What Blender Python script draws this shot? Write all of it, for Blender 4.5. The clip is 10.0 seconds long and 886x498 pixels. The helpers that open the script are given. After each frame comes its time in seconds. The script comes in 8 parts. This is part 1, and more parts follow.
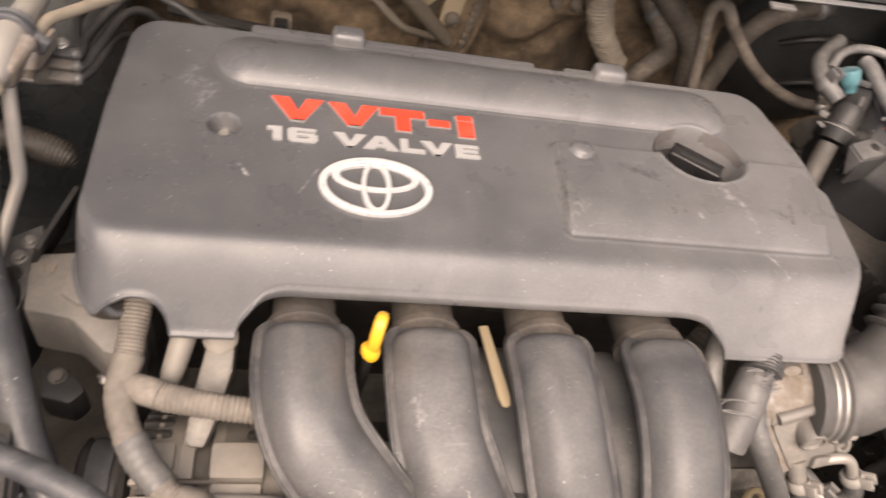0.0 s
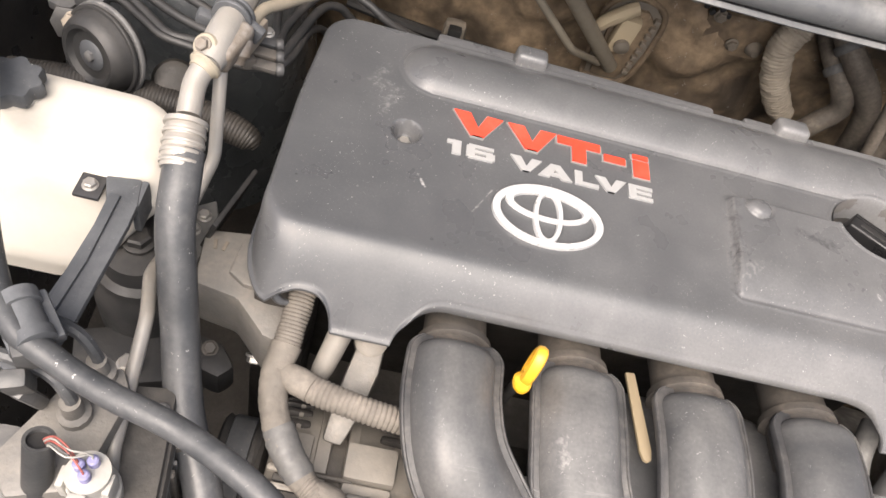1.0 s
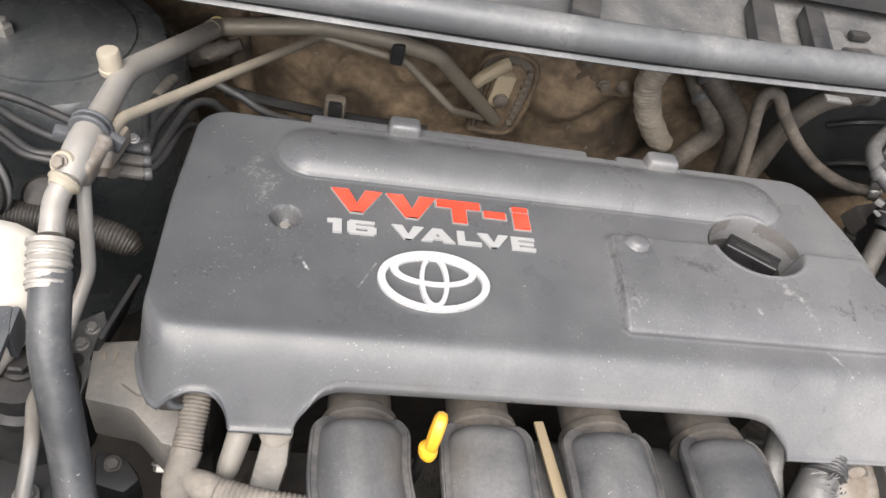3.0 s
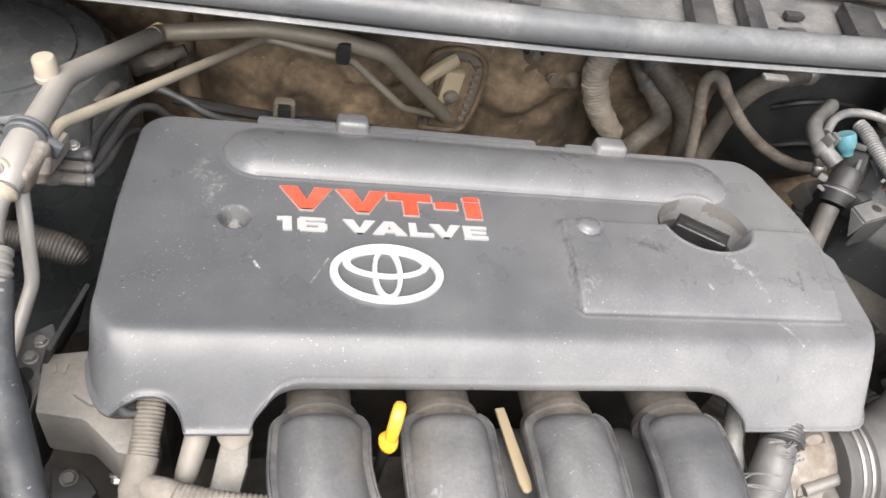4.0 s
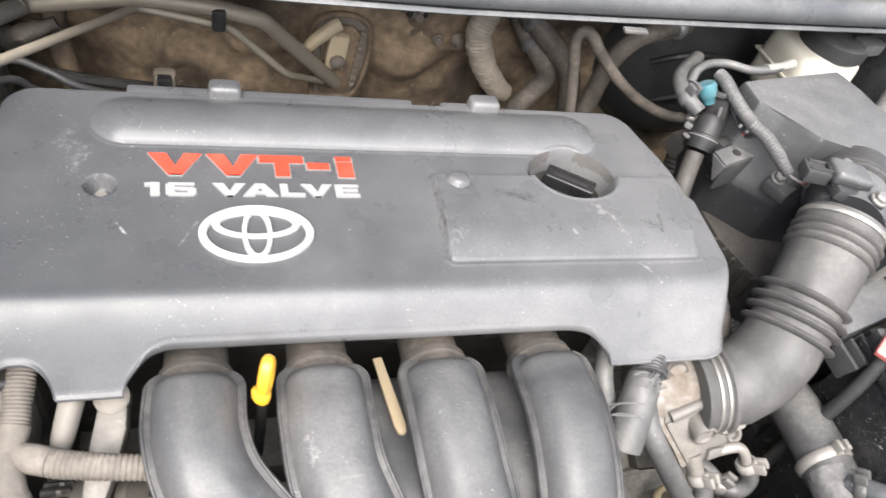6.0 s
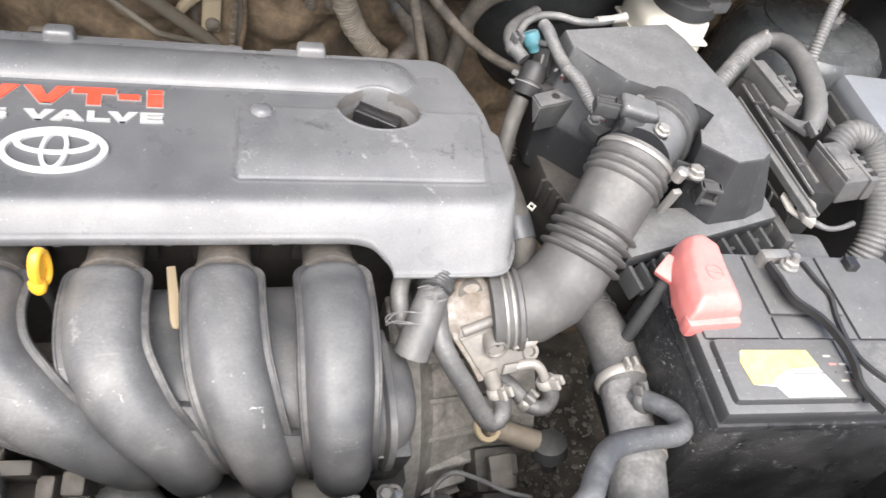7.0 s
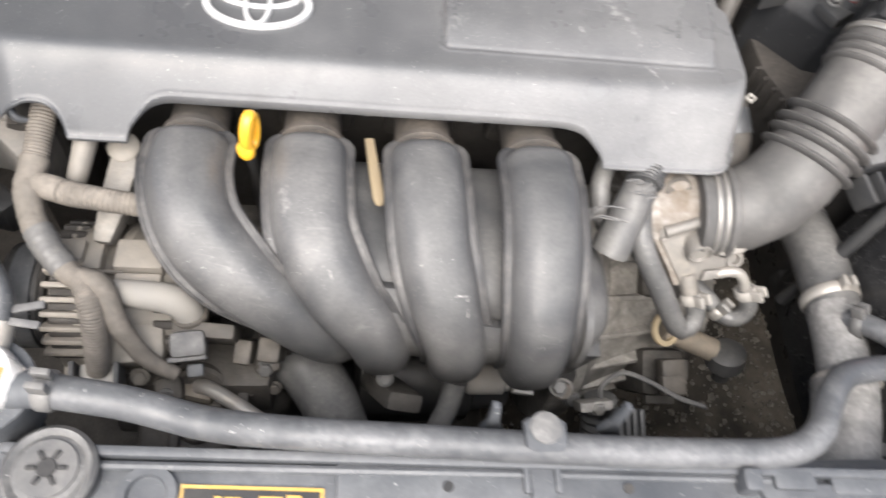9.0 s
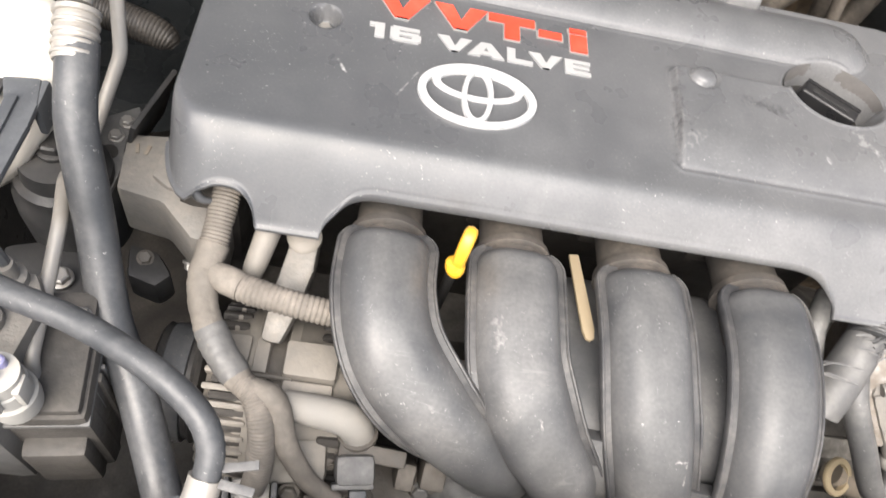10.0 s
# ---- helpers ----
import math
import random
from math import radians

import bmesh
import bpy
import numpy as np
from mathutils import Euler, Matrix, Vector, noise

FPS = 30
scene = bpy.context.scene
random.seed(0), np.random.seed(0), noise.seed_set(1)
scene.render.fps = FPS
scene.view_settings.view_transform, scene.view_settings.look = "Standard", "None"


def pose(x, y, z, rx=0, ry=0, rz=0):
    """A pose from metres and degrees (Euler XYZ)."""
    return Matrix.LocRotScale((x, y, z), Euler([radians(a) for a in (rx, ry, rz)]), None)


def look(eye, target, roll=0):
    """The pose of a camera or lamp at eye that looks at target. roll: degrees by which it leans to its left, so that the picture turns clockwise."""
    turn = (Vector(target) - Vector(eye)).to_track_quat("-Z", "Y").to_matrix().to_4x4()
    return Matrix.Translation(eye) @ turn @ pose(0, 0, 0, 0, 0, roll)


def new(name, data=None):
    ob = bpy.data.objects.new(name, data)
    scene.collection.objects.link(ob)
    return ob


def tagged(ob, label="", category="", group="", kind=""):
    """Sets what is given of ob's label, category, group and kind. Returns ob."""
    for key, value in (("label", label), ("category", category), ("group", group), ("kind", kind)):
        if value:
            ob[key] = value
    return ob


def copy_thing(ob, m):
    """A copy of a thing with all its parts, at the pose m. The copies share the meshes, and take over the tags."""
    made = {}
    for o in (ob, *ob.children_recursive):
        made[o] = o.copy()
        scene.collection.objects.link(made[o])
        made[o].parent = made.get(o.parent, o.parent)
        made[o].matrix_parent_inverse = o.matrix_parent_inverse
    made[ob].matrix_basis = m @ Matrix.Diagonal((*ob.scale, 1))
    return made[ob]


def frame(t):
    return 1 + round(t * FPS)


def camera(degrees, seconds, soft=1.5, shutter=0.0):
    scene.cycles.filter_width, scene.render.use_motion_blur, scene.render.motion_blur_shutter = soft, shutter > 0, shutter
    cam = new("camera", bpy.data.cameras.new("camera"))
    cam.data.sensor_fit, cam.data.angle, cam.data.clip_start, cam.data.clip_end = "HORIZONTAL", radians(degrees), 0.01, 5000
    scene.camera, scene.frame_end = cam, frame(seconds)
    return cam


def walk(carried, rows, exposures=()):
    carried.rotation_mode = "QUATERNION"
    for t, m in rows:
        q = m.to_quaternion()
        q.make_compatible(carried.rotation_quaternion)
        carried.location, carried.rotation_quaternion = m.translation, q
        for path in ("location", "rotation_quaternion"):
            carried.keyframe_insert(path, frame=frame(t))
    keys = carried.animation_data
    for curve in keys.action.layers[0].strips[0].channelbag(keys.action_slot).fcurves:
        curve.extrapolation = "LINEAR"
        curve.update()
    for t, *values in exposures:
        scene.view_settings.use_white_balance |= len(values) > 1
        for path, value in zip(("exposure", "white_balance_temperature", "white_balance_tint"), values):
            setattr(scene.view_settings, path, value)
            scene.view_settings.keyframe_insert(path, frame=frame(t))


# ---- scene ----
cam = camera(61.3, 10.0, shutter=0.35)
PATH = [
    (0, (-0.0659, -0.3476, 1.2953), (0.4328, 0.9906, -0.4712), 20.2),
    (0.5, (-0.1068, -0.3374, 1.2896), (0.2022, 0.969, -0.5439), 21.9),
    (1, (-0.1238, -0.3306, 1.2896), (0.1352, 1.0031, -0.5314), 22.0),
    (1.5, (-0.1147, -0.3249, 1.2942), (0.1363, 1.0406, -0.5041), 20.5),
    (2, (-0.1022, -0.3192, 1.3056), (0.209, 1.0837, -0.4541), 18.6),
    (2.5, (-0.0943, -0.3192, 1.3124), (0.2704, 1.1201, -0.4075), 18.1),
    (4, (-0.0761, -0.334, 1.3044), (0.4169, 1.1451, -0.3473), 16.4),
    (4.5, (-0.0648, -0.3306, 1.3067), (0.4953, 1.1303, -0.3405), 17.9),
    (5, (-0.0545, -0.3431, 1.3021), (0.5544, 1.1269, -0.3201), 18.2),
    (5.2, (-0.0534, -0.3453, 1.3078), (0.5635, 1.1087, -0.3257), 18.4),
    (6.3, (0.0045, -0.3931, 1.3305), (0.6861, 0.9895, -0.3382), 18.8),
    (6.5, (0.0477, -0.4249, 1.3442), (0.6759, 0.977, -0.3303), 17.6),
    (7, (0.1454, -0.493, 1.3499), (0.7384, 0.9372, -0.3144), 16.4),
    (7.5, (0.1693, -0.4748, 1.3408), (0.7418, 0.8406, -0.4212), 16.3),
    (8, (0.1704, -0.4783, 1.3385), (0.7236, 0.7498, -0.4916), 16.3),
    (8.5, (0.1329, -0.4942, 1.3237), (0.5953, 0.7191, -0.5416), 15.2),
    (9, (0.0625, -0.4476, 1.3044), (0.3965, 0.7043, -0.6245), 16.0),
    (9.3, (-0.0068, -0.3874, 1.2919), (0.3192, 0.6827, -0.6859), 19.6),
    (9.5, (-0.0352, -0.3681, 1.276), (0.2601, 0.7259, -0.6938), 19.1),
    (10, (-0.0682, -0.3419, 1.2692), (0.217, 0.8225, -0.6609), 20.7),
]
EXPOSURES = [(0, 1.0, 7600, 20), (0.5, 1.23, 7200, 15), (1, 1.23, 6800, 13), (1.5, 1.20, 6650, 12), (2, 1.04, 6500, 11), (2.5, 1.0, 6400, 10), (4, 1.41, 6400, 10), (4.5, 1.42, 6300, 10), (7, 1.48, 6250, 10), (7.5, 1.33, 6200, 10), (8.5, 1.32, 6250, 10), (9.3, 1.38, 6450, 10), (10, 1.42, 6500, 10)]
walk(cam, [(t, look(eye, target, roll)) for t, eye, target, roll in PATH], EXPOSURES)

# ---- light ----
world = bpy.data.worlds.new("sky")
scene.world = world
world.use_nodes = True
wn = world.node_tree
sky = wn.nodes.new("ShaderNodeTexSky")
sky.sky_type = "NISHITA"
sky.sun_disc = False
sky.sun_elevation = radians(55)
sky.sun_rotation = radians(200)
sky.air_density, sky.dust_density, sky.ozone_density = 1.0, 6.0, 1.0
wn.nodes["Background"].inputs[1].default_value = 0.095
wn.links.new(sky.outputs[0], wn.nodes["Background"].inputs[0])
sun_data = bpy.data.lights.new("sun", "SUN")
sun_data.energy, sun_data.angle, sun_data.color = 2.6, radians(60), (1.0, 0.98, 0.95)
sun = new("sun", sun_data)
sun.matrix_world = look((-0.35, -1.55, 2.3), (0, 0, 0))


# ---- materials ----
def dusty(name, base, dust=(0.30, 0.275, 0.24), amount=0.3, rough=0.6, metal=0.0, bump=0.2, grain=260.0, specks=0.0, big=14.0, tilt_tone=0.45, scratch=0.0, low=0.2, coarse=1.0, drift=None, marks=()):
    """A surface with dust in soft patches (least on steep faces, or most there if negative, which also paints in light
    and shade), grain, specks, scratches and marks.
    """
    m = bpy.data.materials.new(name)
    m.use_nodes = True
    t = m.node_tree
    n, k = t.nodes, t.links
    b = n["Principled BSDF"]
    at = n.new("ShaderNodeTexCoord").outputs["Object"]

    def cloud(scale, detail, distort=0.0):
        c = n.new("ShaderNodeTexNoise")
        c.inputs["Scale"].default_value, c.inputs["Detail"].default_value, c.inputs["Distortion"].default_value = scale, detail, distort
        k.new(at, c.inputs["Vector"])
        return c.outputs["Fac"]

    def ramp(fac, lo, hi, a=0.0, z=1.0):
        r = n.new("ShaderNodeMapRange")
        r.inputs[1].default_value, r.inputs[2].default_value, r.inputs[3].default_value, r.inputs[4].default_value = lo, hi, a, z
        k.new(fac, r.inputs[0])
        return r.outputs[0]

    def sums(kind, a, c):
        x = n.new("ShaderNodeMath")
        x.operation = kind
        for source, socket in ((a, x.inputs[0]), (c, x.inputs[1])):
            if isinstance(source, float):
                socket.default_value = source
            else:
                k.new(source, socket)
        return x.outputs[0]

    def mix(fac, a, c):
        x = n.new("ShaderNodeMix")
        x.data_type = "RGBA"
        k.new(fac, x.inputs[0])
        for source, socket in ((a, x.inputs[6]), (c, x.inputs[7])):
            if isinstance(source, tuple):
                socket.default_value = (*source, 1)
            else:
                k.new(source, socket)
        return x.outputs[2]

    soft = cloud(big, 6, 0.8)
    patches = ramp(soft, 0.34, 0.68, amount * low, amount)
    mottle = ramp(cloud(big * 6, 5, 0.5), 0.34, 0.66, 1 - 0.2 * coarse, 1 + 0.2 * coarse)
    fine = ramp(cloud(grain, 3), 0.3, 0.75, 1 - 0.3 * coarse, 1 + 0.25 * coarse)
    layer = sums("MULTIPLY", sums("MULTIPLY", patches, mottle), fine)
    if drift:
        where = n.new("ShaderNodeSeparateXYZ")
        k.new(at, where.inputs[0])
        layer = sums("MULTIPLY", layer, ramp(sums("ADD", where.outputs[0], ramp(soft, 0.3, 0.7, -0.06, 0.06)), drift[0], drift[1], drift[2], drift[3]))
    # tone by the face's tilt: part dust, part painted light and shade
    if tilt_tone:
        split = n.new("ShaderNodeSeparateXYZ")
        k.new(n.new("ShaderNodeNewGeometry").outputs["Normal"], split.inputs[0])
        layer = sums("MULTIPLY", layer, ramp(split.outputs[2], 0.05 if tilt_tone > 0 else 0.6, 0.85 if tilt_tone > 0 else 0.97, 1.0 - tilt_tone, 1.08))
    layer = sums("MINIMUM", layer, 1.0)
    colour = mix(layer, tuple(base), tuple(dust))
    if specks:
        flecks = ramp(cloud(grain * 1.3, 2, 1.5), 0.70 - 0.03 * specks, 0.76, 0, 0.8)
        colour = mix(sums("MULTIPLY", flecks, ramp(cloud(big * 1.7, 3, 1.0), 0.42, 0.62, 0.12, 1.0)), colour, (0.60, 0.585, 0.56))
    if scratch:
        stretch = n.new("ShaderNodeMapping")
        stretch.inputs["Rotation"].default_value = (0.3, 0.2, 0.5)
        stretch.inputs["Scale"].default_value = (9.0, 120.0, 60.0)
        k.new(at, stretch.inputs["Vector"])
        lines = n.new("ShaderNodeTexNoise")
        lines.inputs["Scale"].default_value, lines.inputs["Detail"].default_value = 1.0, 1.0
        k.new(stretch.outputs[0], lines.inputs["Vector"])
        thin = ramp(sums("ABSOLUTE", sums("SUBTRACT", lines.outputs["Fac"], 0.5), 0.0), 0.002, 0.010, 1.0, 0.0)
        where = sums("MULTIPLY", ramp(cloud(16.0, 3, 0.3), 0.55, 0.62, 0.0, scratch), ramp(cloud(90.0, 2), 0.45, 0.6, 0.0, 1.0))
        colour = mix(sums("MULTIPLY", thin, where), colour, (0.50, 0.49, 0.47))
    for (ax, ay), (bx, by), width, tint, strength in marks:
        away = n.new("ShaderNodeVectorMath")
        away.operation = "SUBTRACT"
        k.new(at, away.inputs[0])
        away.inputs[1].default_value = (ax, ay, 0)
        flat = n.new("ShaderNodeVectorMath")
        flat.operation = "MULTIPLY"
        k.new(away.outputs[0], flat.inputs[0])
        flat.inputs[1].default_value = (1, 1, 0)
        dot = n.new("ShaderNodeVectorMath")
        dot.operation = "DOT_PRODUCT"
        k.new(flat.outputs[0], dot.inputs[0])
        way = Vector((bx - ax, by - ay, 0))
        dot.inputs[1].default_value = way / way.length_squared
        near = n.new("ShaderNodeVectorMath")
        near.operation = "SCALE"
        near.inputs[0].default_value = way
        k.new(ramp(dot.outputs["Value"], 0.0, 1.0), near.inputs["Scale"])
        gap = n.new("ShaderNodeVectorMath")
        gap.operation = "DISTANCE"
        k.new(flat.outputs[0], gap.inputs[0])
        k.new(near.outputs[0], gap.inputs[1])
        ragged = sums("ADD", gap.outputs["Value"], ramp(cloud(140.0, 4, 1.2), 0.3, 0.7, -width * 0.9, width * 1.3))
        shape = sums("MULTIPLY", ramp(ragged, width * 0.2, width, strength, 0.0), ramp(cloud(330.0, 3, 0.6), 0.40, 0.56, 0.15, 1.0))
        colour = mix(shape, colour, tint)
    k.new(colour, b.inputs["Base Color"])
    k.new(ramp(cloud(big * 3, 4), 0.3, 0.7, max(rough - 0.12, 0.05), min(rough + 0.16, 1)), b.inputs["Roughness"])
    b.inputs["Metallic"].default_value = metal
    bp = n.new("ShaderNodeBump")
    bp.inputs["Strength"].default_value, bp.inputs["Distance"].default_value = bump, 0.0008
    k.new(cloud(grain * 1.7, 4), bp.inputs["Height"])
    k.new(bp.outputs[0], b.inputs["Normal"])
    return m


PALE, SMUDGE_SHADE = (0.52, 0.51, 0.49), (0.022, 0.022, 0.024)
# smears and smudges round the oil filler and on the cover's other half; the last pair is painted shade
COVER_MARKS = [((0.177, -0.026), (0.190, -0.039), 0.0042, PALE, 0.24), ((0.190, -0.039), (0.201, -0.069), 0.0020, PALE, 0.28), ((0.206, -0.085), (0.216, -0.102), 0.0014, PALE, 0.38), ((0.202, -0.083), (0.208, -0.087), 0.0024, PALE, 0.4),
               ((0.149, -0.049), (0.154, -0.061), 0.0013, PALE, 0.35), ((0.094, -0.010), (0.126, -0.018), 0.0055, SMUDGE_SHADE, 0.5), ((0.219, -0.045), (0.232, -0.054), 0.0036, SMUDGE_SHADE, 0.5), ((0.248, -0.041), (0.268, -0.045), 0.0034, SMUDGE_SHADE, 0.5), ((0.236, -0.035), (0.232, -0.056), 0.0020, SMUDGE_SHADE, 0.5),
               ((-0.193, -0.038), (-0.187, -0.047), 0.0012, PALE, 0.6), ((-0.222, 0.040), (-0.226, 0.014), 0.0065, PALE, 0.16), ((-0.233, 0.060), (-0.236, 0.044), 0.0060, PALE, 0.14), ((-0.154, -0.062), (-0.140, -0.036), 0.0006, PALE, 0.3), ((0.045, -0.063), (0.055, -0.052), 0.0055, PALE, 0.16),
               # dark line painted along the raised panel's left wall as its shade
               ((0.0457, 0.005), (0.0427, -0.041), 0.0034, SMUDGE_SHADE, 0.45), ((0.0427, -0.041), (0.0407, -0.073), 0.0030, SMUDGE_SHADE, 0.4)]
# tilt pales the skirt, painting in front light; right end paler too
COVER = dusty("cover_plastic", (0.031, 0.0345, 0.040), (0.295, 0.290, 0.284), 0.27, 0.34, bump=0.05, grain=520, specks=0.3, big=7, low=0.8, tilt_tone=-0.75, coarse=0.42, drift=(-0.30, 0.28, 0.50, 1.5), marks=COVER_MARKS)
MANIFOLD_MARKS = [((-0.0825, -0.004), (-0.0800, -0.019), 0.0032, (0.46, 0.44, 0.42), 0.3), ((0.0405, -0.069), (0.050, -0.067), 0.0009, (0.50, 0.48, 0.45), 0.8), ((0.050, -0.067), (0.051, -0.078), 0.0009, (0.50, 0.48, 0.45), 0.6), ((-0.049, -0.056), (-0.046, -0.062), 0.0011, (0.50, 0.48, 0.45), 0.8)]
MANIFOLD = dusty("manifold_plastic", (0.031, 0.0335, 0.038), (0.270, 0.262, 0.250), 0.45, 0.46, bump=0.05, grain=380, specks=0.3, big=10, scratch=0.10, low=0.28, coarse=0.6, tilt_tone=-0.25, marks=MANIFOLD_MARKS)
SEAM = dusty("dusty_weld_seam", (0.030, 0.031, 0.034), (0.25, 0.235, 0.215), 0.33, 0.5, grain=300, big=24, low=0.2, coarse=1.2)
NECK = dusty("brown_dusty_plastic", (0.040, 0.038, 0.036), (0.22, 0.185, 0.15), 0.5, 0.7, big=22)
BELL = dusty("grey_casting", (0.13, 0.124, 0.115), (0.43, 0.405, 0.37), 0.8, 0.65, bump=0.6, grain=200, big=32, low=0.15)
STAIN = dusty("stained_alloy", (0.13, 0.098, 0.068), (0.29, 0.272, 0.25), 1.0, 0.6, metal=0.1, bump=0.6, grain=200, big=26, tilt_tone=0.2, low=0.1, coarse=1.4)
BATLID = dusty("dusty_grey_plastic", (0.026, 0.027, 0.029), (0.27, 0.268, 0.262), 0.46, 0.42, bump=0.06, tilt_tone=0.82, specks=0.12, scratch=0.12, low=0.75, big=9, coarse=0.3)
TOWER = dusty("dusty_body_paint", (0.035, 0.040, 0.043), (0.28, 0.275, 0.265), 0.32, 0.25, big=10, tilt_tone=0.6, scratch=0.3)
ALTERNATOR = dusty("dusty_alternator_casting", (0.20, 0.187, 0.168), (0.295, 0.265, 0.225), 0.75, 0.6, metal=0.1, bump=0.4, grain=220, big=26, tilt_tone=0.15, coarse=0.8)
BOOT = dusty("matt_pale_rubber", (0.30, 0.287, 0.265), (0.34, 0.31, 0.27), 0.5, 0.75, big=30)
CASTING = dusty("grimy_brown_casting", (0.058, 0.053, 0.047), (0.19, 0.166, 0.138), 0.45, 0.65, bump=0.5, grain=200, big=24, tilt_tone=0.2)
STICKER = dusty("gold_sticker", (0.56, 0.34, 0.06), (0.55, 0.43, 0.22), 0.45, 0.5, bump=0.03)
ORANGE_PAPER = dusty("orange_label", (0.60, 0.23, 0.04), (0.62, 0.40, 0.22), 0.4, 0.5, bump=0.03)
GOLD_PIPE = dusty("yellowed_pipe", (0.27, 0.24, 0.19), (0.38, 0.325, 0.25), 0.7, 0.5, metal=0.25, big=30)
BROWN_HOSE = dusty("brown_dusty_hose", (0.046, 0.041, 0.036), (0.31, 0.265, 0.215), 0.60, 0.65, big=24, tilt_tone=0.2)
BOOSTER = dusty("booster_paint", (0.022, 0.024, 0.026), (0.22, 0.215, 0.20), 0.26, 0.4, big=12, tilt_tone=0.2)
SLEEVE = dusty("pale_sleeve", (0.085, 0.085, 0.086), (0.25, 0.243, 0.23), 0.55, 0.55, big=50, coarse=1.3)
LABEL_YELLOW = dusty("faded_yellow_label", (0.74, 0.53, 0.10), (0.74, 0.64, 0.36), 0.6, 0.5, bump=0.03, tilt_tone=0.0)
FUSE_LID = dusty("grey_blue_lid", (0.19, 0.20, 0.215), (0.36, 0.365, 0.37), 0.3, 0.4, bump=0.05)
PALE_TAN = dusty("pale_tan_foam", (0.48, 0.40, 0.27), (0.45, 0.36, 0.25), 0.5, 0.7, big=40, tilt_tone=0.0)
WRAP = dusty("wrinkled_tape", (0.24, 0.21, 0.17), (0.46, 0.40, 0.32), 0.7, 0.8, bump=0.9, grain=150, big=35, tilt_tone=0.0)
FLUID_TANK = dusty("cream_tank", (0.68, 0.65, 0.56), (0.50, 0.45, 0.34), 0.3, 0.45, bump=0.05)
# near-black that paints in the shade under and beside the engine cover
NEAR_BLACK = dusty("near_black", (0.014, 0.013, 0.012), (0.10, 0.085, 0.068), 0.3, 0.6, bump=0.4, grain=160, big=20)
# black of the added floor sheet, vent slots and lower air box
DEEP_BLACK = dusty("deep_black", (0.018, 0.017, 0.016), (0.13, 0.115, 0.10), 0.4, 0.7)
PEBBLE = dusty("pebbles", (0.10, 0.092, 0.08), (0.26, 0.235, 0.20), 0.8, 0.9, bump=0.5, grain=150, big=60, low=0.0, tilt_tone=0.0)
PLASTIC = dusty("black_plastic", (0.035, 0.036, 0.038), (0.27, 0.26, 0.24), 0.26, 0.45)
RUBBER = dusty("rubber_hose", (0.055, 0.056, 0.058), (0.34, 0.33, 0.31), 0.5, 0.5, specks=0.3)
RUBBER_CLEAN = dusty("clean_rubber", (0.036, 0.039, 0.043), (0.28, 0.275, 0.27), 0.27, 0.42, specks=0.4, big=20, tilt_tone=0.3)
INTAKE = dusty("intake_rubber", (0.062, 0.061, 0.060), (0.25, 0.238, 0.222), 0.5, 0.6, grain=200, tilt_tone=0.35)
SHROUD = dusty("shroud_plastic", (0.046, 0.050, 0.056), (0.235, 0.24, 0.245), 0.42, 0.5, specks=0.15, big=11, coarse=0.7)
DARK = dusty("black_steel", (0.018, 0.019, 0.02), (0.16, 0.14, 0.12), 0.2, 0.5)
PAINT = dusty("dark_body_paint", (0.02, 0.022, 0.026), (0.2, 0.18, 0.16), 0.28, 0.35)
ALLOY = dusty("cast_alloy", (0.16, 0.153, 0.143), (0.27, 0.247, 0.215), 0.7, 0.55, metal=0.15, bump=0.6, grain=220, big=30, tilt_tone=0.3)
# dirt darkened further, so parts deep in the bay read as shaded
DARKENED = dusty("darkened_casting", (0.042, 0.039, 0.036), (0.17, 0.155, 0.135), 0.42, 0.65, bump=0.6, grain=180, big=25)
SILVER_DULL = dusty("dull_border", (0.20, 0.195, 0.185), (0.33, 0.32, 0.30), 0.4, 0.5, bump=0.05)
PIPE = dusty("alloy_pipe", (0.36, 0.345, 0.32), (0.36, 0.32, 0.27), 0.6, 0.45, metal=0.35, big=40)
CAP_STEEL = dusty("bright_pressed_steel", (0.62, 0.61, 0.60), (0.55, 0.52, 0.48), 0.3, 0.35, metal=0.35, bump=0.05, big=40)
STEEL = dusty("zinc_steel", (0.40, 0.39, 0.37), (0.33, 0.29, 0.24), 0.45, 0.42, metal=0.6, big=60)
TAPE = dusty("loom_tape", (0.12, 0.108, 0.092), (0.29, 0.258, 0.22), 0.7, 0.8, bump=0.7, grain=160, big=30, tilt_tone=0.25)
FIREWALL = dusty("dusty_insulation", (0.055, 0.042, 0.031), (0.41, 0.300, 0.192), 0.95, 0.85, bump=0.7, grain=90, big=9, tilt_tone=0.0, low=0.02, specks=0.2, coarse=1.15)
BROWN = dusty("brown_dusty_pipe", (0.17, 0.15, 0.125), (0.36, 0.30, 0.23), 0.7, 0.6, metal=0.1)
TANK = dusty("translucent_tank", (0.55, 0.525, 0.475), (0.48, 0.40, 0.29), 0.3, 0.45, bump=0.05)
RED = dusty("red_lettering", (0.72, 0.045, 0.02), (0.6, 0.25, 0.18), 0.2, 0.45, bump=0.05)
SILVER = dusty("silver_lettering", (0.40, 0.40, 0.395), (0.33, 0.32, 0.31), 0.35, 0.4, metal=0.2, bump=0.05, big=40)
WELL_DUST = dusty("well_dust", (0.055, 0.052, 0.050), (0.225, 0.210, 0.195), 0.45, 0.6, big=14, tilt_tone=0.0, low=0.8, coarse=0.5)
